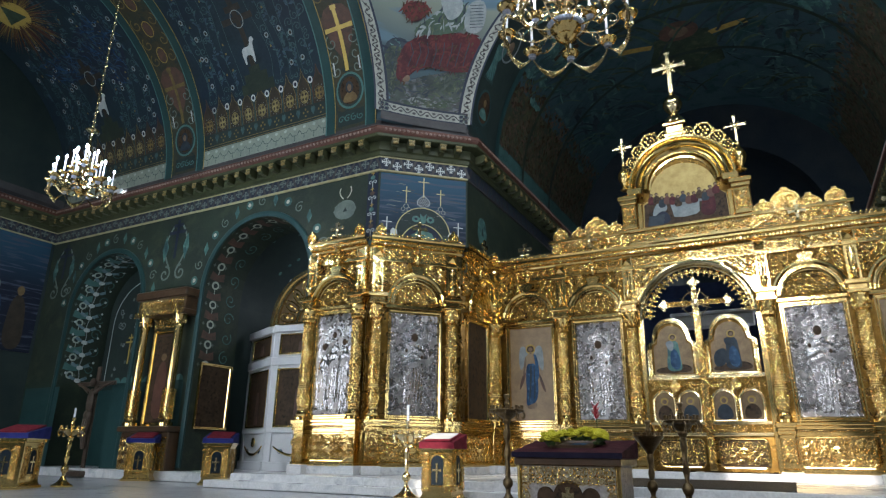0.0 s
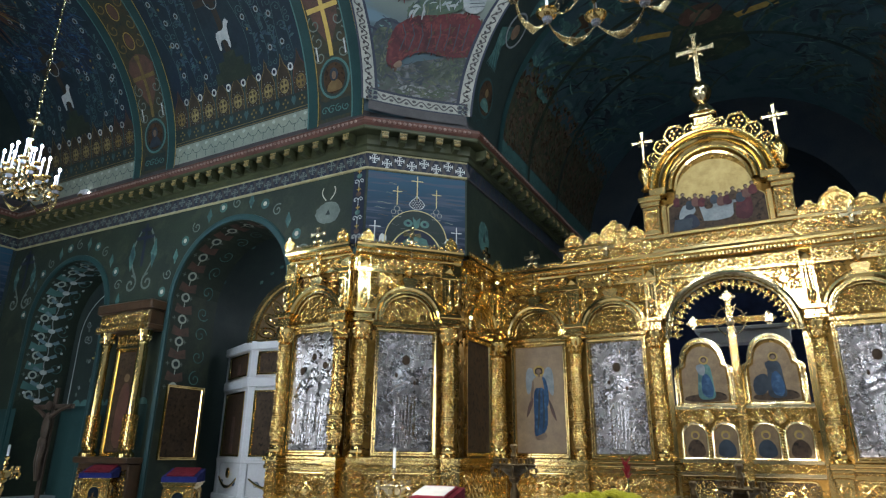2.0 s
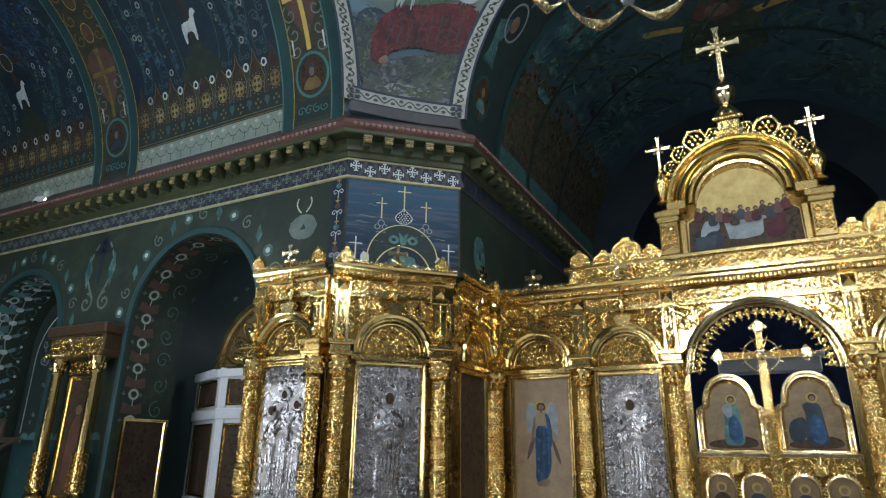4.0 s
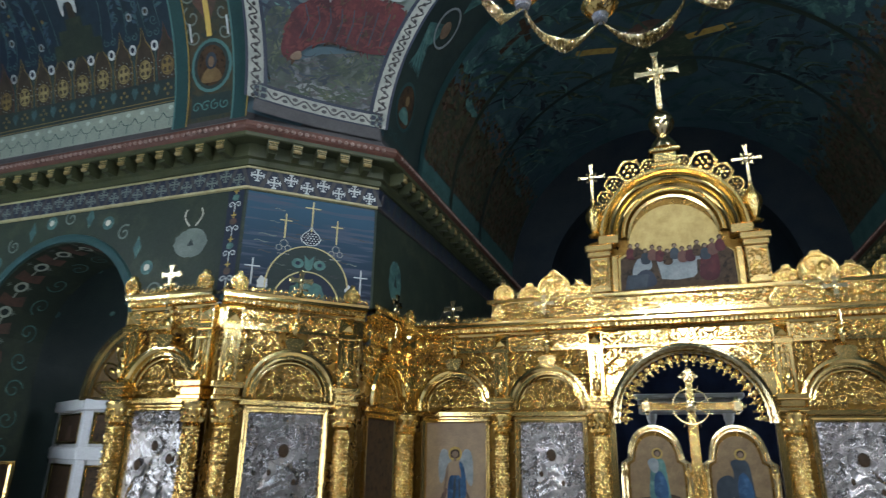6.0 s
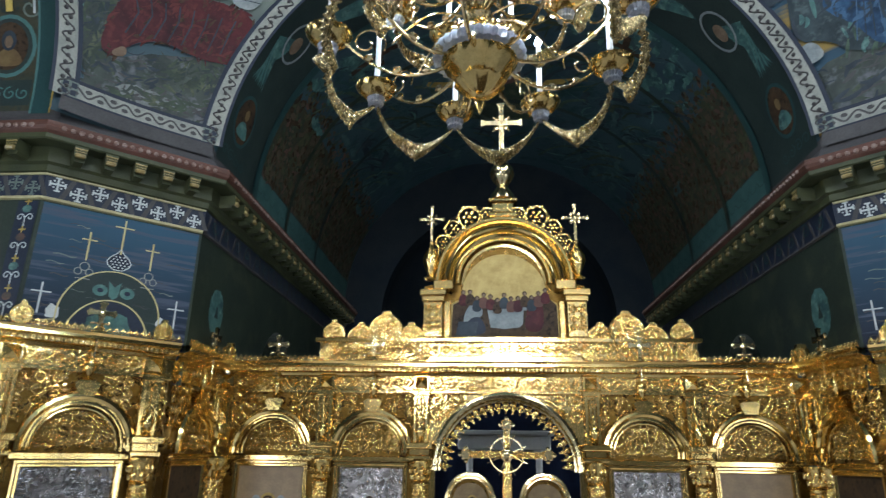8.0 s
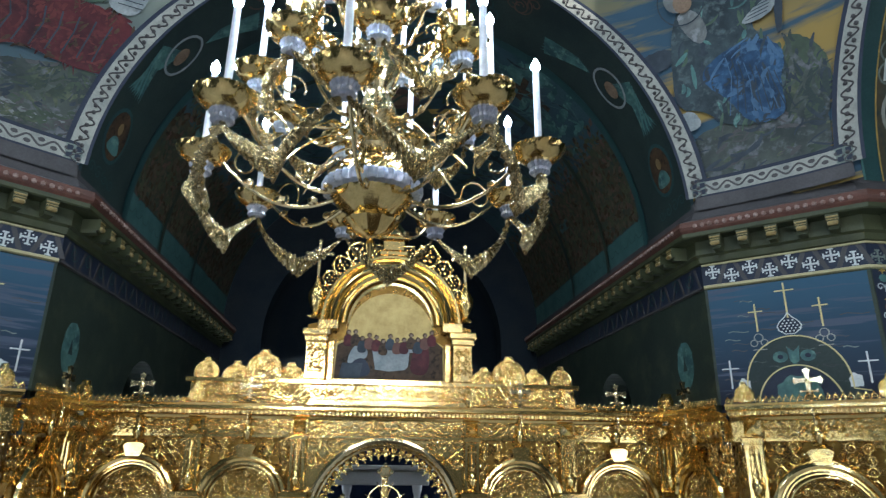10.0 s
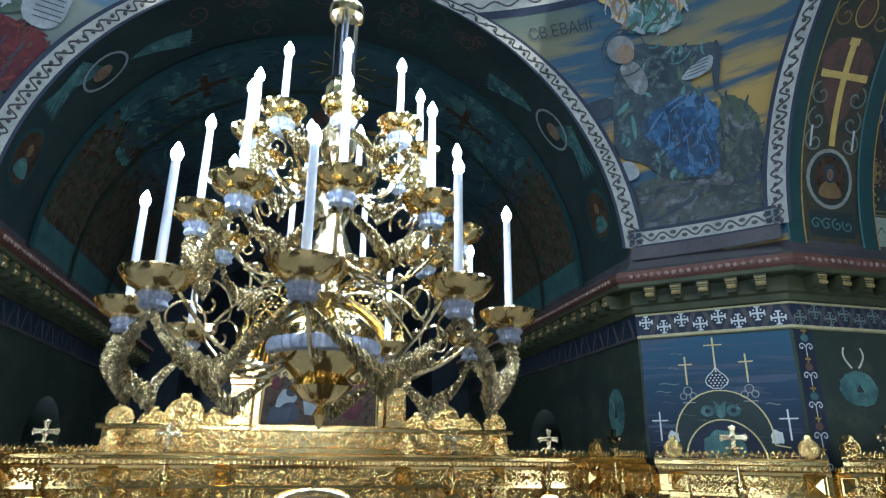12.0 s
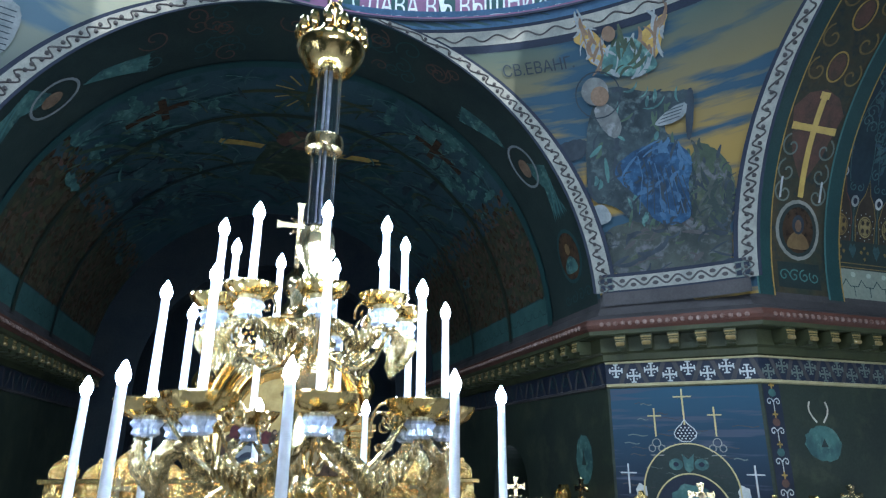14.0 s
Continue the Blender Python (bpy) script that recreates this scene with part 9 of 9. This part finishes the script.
    rod("horn_scroll", [[(x - 0.06 - 0.12 * math.sin(t), 6.75 + 0.13 * t) for t in [i * 0.26 for i in range(10)]], [(x + 0.06 + 0.12 * math.sin(t), 6.75 + 0.13 * t) for t in [i * 0.26 for i in range(10)]]], w0, CREAM, wl, 0.012, 0.014)
    alt = bpy.data.objects["wall_altar_" + nm]
    wa = lambda s, h, lift, side=side: (side * (RA - lift), s, h)
    patch("pale_disc", soft(oval(14.0, 6.2, 0.28, 0.4, 14), 0.015, 9, 2), wa, CLOUD, alt, 0.008)
    patch("disc_heart", [(13.94, 6.1), (14.08, 6.1), (14.0, 6.35)], wa, GREEN_DARK, alt, 0.013)
    for k in range(16):
        rod("dim_scroll", [[(px, pz) for px, pz in spiral(13.5 + 0.5 * k, 7.55, 0.14, 0.5 * k, 1.2, 1 if k % 2 else -1)]], wa, TEAL, alt, 0.03, 0.012)

# arches of the north arm: raised rings and running ornament
for (cx, r, zs, sill), mat2 in zip(NORTH_EAST_OPEN, (ROSY, TEAL_PALE)):
    ringm = Mesh()
    prof = [(0.01, 0.0), (0.01, -0.05), (0.08, -0.075), (0.15, -0.05), (0.16, 0.0)]
    n = len(prof)
    v = []
    pts = [(cx - r, 0.3 + (zs - 0.3) * i / 6, 180) for i in range(6)] + [(cx, zs, a) for a in range(180, -1, -6)] + [(cx + r, zs - (zs - 0.3) * i / 6, 0) for i in range(1, 7)]
    for q in pts:
        for d, y in prof:
            if q[0] == cx:
                a = radians(q[2])
                v.append((cx + (r + d) * math.cos(a), WN + y, zs + (r + d) * math.sin(a)))
            else:
                v.append((q[0] + (-d if q[2] == 180 else d), WN + y, q[1]))
    ringm.add(v, [(i * n + k, i * n + k + 1, (i + 1) * n + k + 1, (i + 1) * n + k) for i in range(len(pts) - 1) for k in range(n - 1)])
    part("arch_moulding", ringm, TEAL, wall_ne, "teal painted arch moulding", True)
    # along the reveal: s is the length up the jamb and round the arch, h the depth into the wall
    def reveal(s, h, lift, cx=cx, r=r, zs=zs):
        if s < zs:
            return (cx - r + lift, WN + h, s)
        a = math.pi - (s - zs) / r
        return (cx + (r - lift) * math.cos(a), WN + h, zs + (r - lift) * math.sin(a))
    k, s = 0, 2.9
    while s < zs + math.pi * r * 0.95:
        patch("reveal_rosette", oval(s, 0.34, 0.12, 0.13, 12), reveal, PALE_STRIP, wall_ne, 0.008)
        patch("rosette_heart", oval(s, 0.34, 0.07, 0.075, 10), reveal, GREEN_DARK, wall_ne, 0.012)
        patch("reveal_bud", [(s + 0.16, 0.08), (s + 0.38, 0.12), (s + 0.30, 0.34), (s + 0.38, 0.56), (s + 0.16, 0.60), (s + 0.12, 0.34)], reveal, mat2, wall_ne, 0.008)
        rod("reveal_stem", [line((s + 0.05, 0.34), (s + 0.5, 0.34), 3)], reveal, PALE_STRIP, wall_ne, 0.006, 0.012)
        for e in (0.1, 0.5):
            rod("reveal_cross", [line((s, e - 0.05), (s, e + 0.05), 2), line((s - 0.05, e), (s + 0.05, e), 2)], reveal, PALE_DIM, wall_ne, 0.008, 0.01)
        rod("reveal_scroll", [[(px, pz) for px, pz in spiral(s + 0.25, 0.95, 0.2, 0.7 * k, 1.3, 1 if k % 2 else -1)]], reveal, CLOUD, wall_ne, 0.008, 0.014)
        s += 0.55
        k += 1
    for i in range(15):
        a = radians(172 - 164 * i / 14)
        rr = r + 0.48
        x, h = cx + rr * math.cos(a), zs + rr * math.sin(a)
        if h > 7.2 or x > -7.9:
            continue
        if i % 3 == 0:
            patch("wall_rosette", oval(x, h, 0.13, 0.13, 12), on_wall_y, CLOUD, wall_ne, 0.006)
            patch("rosette_heart", oval(x, h, 0.06, 0.06, 8), on_wall_y, CREAM, wall_ne, 0.010)
        elif i % 3 == 1:
            rod("wall_scroll", [[(px, pz) for px, pz in spiral(x, h, 0.16, a, 1.3)]], on_wall_y, PALE_DIM, wall_ne, 0.006, 0.016)
        else:
            patch("wall_leaf", [(x, h - 0.2), (x + 0.09, h), (x, h + 0.22), (x - 0.09, h)], on_wall_y, CLOUD, wall_ne, 0.006)
for x in (-13.65, -19.0):
    for s in (-1, 1):
        rod("wall_scroll", [[(px, pz) for px, pz in spiral(x + s * 0.32, 5.55, 0.24, 1.6, 1.3, s)], [(x + s * (0.15 + 0.3 * math.sin(3 * t)), 5.7 + 1.3 * t) for t in [i / 10 for i in range(11)]]], on_wall_y, PALE_DIM, wall_ne, 0.006, 0.03)
        patch("wall_leaf", [(x + s * 0.42, 5.9), (x + s * 0.56, 6.3), (x + s * 0.45, 6.75), (x + s * 0.3, 6.35)], on_wall_y, CLOUD, wall_ne, 0.008)
    rod("dark_cross", [line((x, 6.0), (x, 7.2)), line((x - 0.35, 6.8), (x + 0.35, 6.8)), line((x - 0.2, 7.02), (x + 0.2, 7.02))], on_wall_y, NAVY, wall_ne, 0.010, 0.05)
for k in range(40):
    rng_ = random.Random(k)
    th, yy = rng_.uniform(0.3, 2.8), rng_.uniform(13.2, 15.5)
    cv = lambda s, h, lift: (-10.5 + (2.4 - lift) * math.cos(s), h, 4.9 + (2.4 - lift) * math.sin(s))
    patch("vault_star", oval(th, yy, 0.03, 0.07, 6), cv, WHITE_LINE if k % 2 else CLOUD, bpy.data.objects["vault_chapel_north"], 0.01)
patch("dado", [(-19.7, 0.05), (-17.95, 0.05), (-17.95, 2.5), (-19.7, 2.5)], on_wall_y, TEAL, wall_ne, 0.006, 3.0)
patch("dado", [(-15.45, 0.05), (-12.55, 0.05), (-12.55, 2.5), (-15.45, 2.5)], on_wall_y, TEAL, wall_ne, 0.006, 3.0)
for i in range(9):
    x = -15.3 + 0.32 * i
    patch("dado_scallop", [(x + 0.16 * math.cos(radians(a)), 2.5 + 0.16 * math.sin(radians(a))) for a in range(0, 181, 20)], on_wall_y, TEAL_PALE, wall_ne, 0.008)

# niche behind the second arch: painted back wall, garlands and a small gold cross
nb = structure("wall_niche_north", Mesh().box(-18.16, -14.84, WN + 1.36, WN + 1.5, 0.0, 6.6), GREEN_DARK, "dark painted back wall of the arched niche", "wall")
on_niche = lambda s, h, lift: (s, WN + 1.36 - lift, h)
rod("niche_line", [[(-17.9, 2.7), (-17.9, 4.6)] + [(-16.5 + 1.4 * math.cos(radians(a)), 4.6 + 1.4 * math.sin(radians(a))) for a in range(172, 20, -8)]], on_niche, WHITE_LINE, nb, 0.008, 0.018)
rod("niche_cross", [line((-16.9, 3.3), (-16.9, 4.25), 3), line((-17.12, 4.0), (-16.68, 4.0), 3), line((-17.02, 4.14), (-16.78, 4.14), 3)], on_niche, CROSS_GOLD, nb, 0.01, 0.03, "ochre painted cross")
rngn = random.Random(77)
niche_curls = []
for k in range(26):
    a, rr = rngn.uniform(0.4, 3.0), rngn.uniform(0.5, 1.25)
    x, h = (-16.5 + rr * math.cos(a), 4.4 + rr * math.sin(a)) if k < 14 else (rngn.uniform(-17.7, -15.2), rngn.uniform(2.9, 4.6))
    niche_curls.append(spiral(x, h, rngn.uniform(0.06, 0.14), rngn.uniform(0, 6.28), 1.2, 1 if k % 2 else -1))
rod("niche_scroll", niche_curls, on_niche, DIM_WHITE, nb, 0.008, 0.016)
many("niche_blossom", [oval(rngn.uniform(-17.7, -15.2), rngn.uniform(2.9, 5.8), 0.05, 0.06, 8) for k in range(30)], on_niche, PALE_DIM, nb, 0.009)
patch("niche_dado", [(-18.1, 0.05), (-14.9, 0.05), (-14.9, 2.5), (-18.1, 2.5)], on_niche, TEAL, nb, 0.006, 3.0)
# jamb garland: the niche's inner light is put into brighter colours
jamb = lambda s, h, lift: (-16.5 - 1.66 + lift, WN + h, s) if s < 4.87 else (-16.5 + (1.66 - lift) * math.cos(math.pi - (s - 4.87) / 1.66), WN + h, 4.87 + (1.66 - lift) * math.sin(math.pi - (s - 4.87) / 1.66))
flowers, petals, stars = [], [], []
for k in range(14):
    c = 2.75 + 0.40 * k
    flowers.append(oval(c, 0.62, 0.07, 0.11, 10))
    for sd in (-1, 1):
        petals.append([(c + 0.05, 0.62 + sd * 0.05), (c + 0.16, 0.62 + sd * 0.26), (c + 0.08, 0.62 + sd * 0.32), (c + 0.0, 0.62 + sd * 0.16)])
        stars.append(oval(c + 0.2, 0.62 + sd * 0.42, 0.045, 0.045, 5))
many("jamb_flower", flowers, jamb, WHITE_LINE, wall_ne, 0.014)
many("jamb_petal", petals, jamb, LEAF_LIT, wall_ne, 0.013)
many("jamb_star", stars, jamb, WHITE_LINE, wall_ne, 0.013)
rod("jamb_stem", [[(2.7 + 0.1 * i, 0.62 + 0.03 * math.sin(i)) for i in range(58)]], jamb, DIM_WHITE, wall_ne, 0.012, 0.014)
# dim painted gathering on the end wall of the north arm
on_end = lambda s, h, lift: (-19.768 + lift, s, h)
end_wall = bpy.data.objects["wall_end_north"]
rnge = random.Random(41)
for k in range(12):
    yq = 2.6 + 0.75 * k
    tall = rnge.uniform(5.0, 5.7)
    patch("painted_robe", curvy([(yq - 0.3, 3.65), (yq + 0.34, 3.65), (yq + 0.26, tall - 0.5), (yq + 0.1, tall - 0.1), (yq - 0.12, tall - 0.1), (yq - 0.26, tall - 0.5)]), on_end, (ROBE_DARK, ROBE_TEAL, ROBE_BLUE, UMBER)[k % 4], end_wall, 0.006 + 0.001 * k)
    patch("painted_oval", oval(yq, tall + 0.05, 0.12, 0.16, 10), on_end, (ROCK_PALE, ICON_BROWN)[k % 2], end_wall, 0.022)
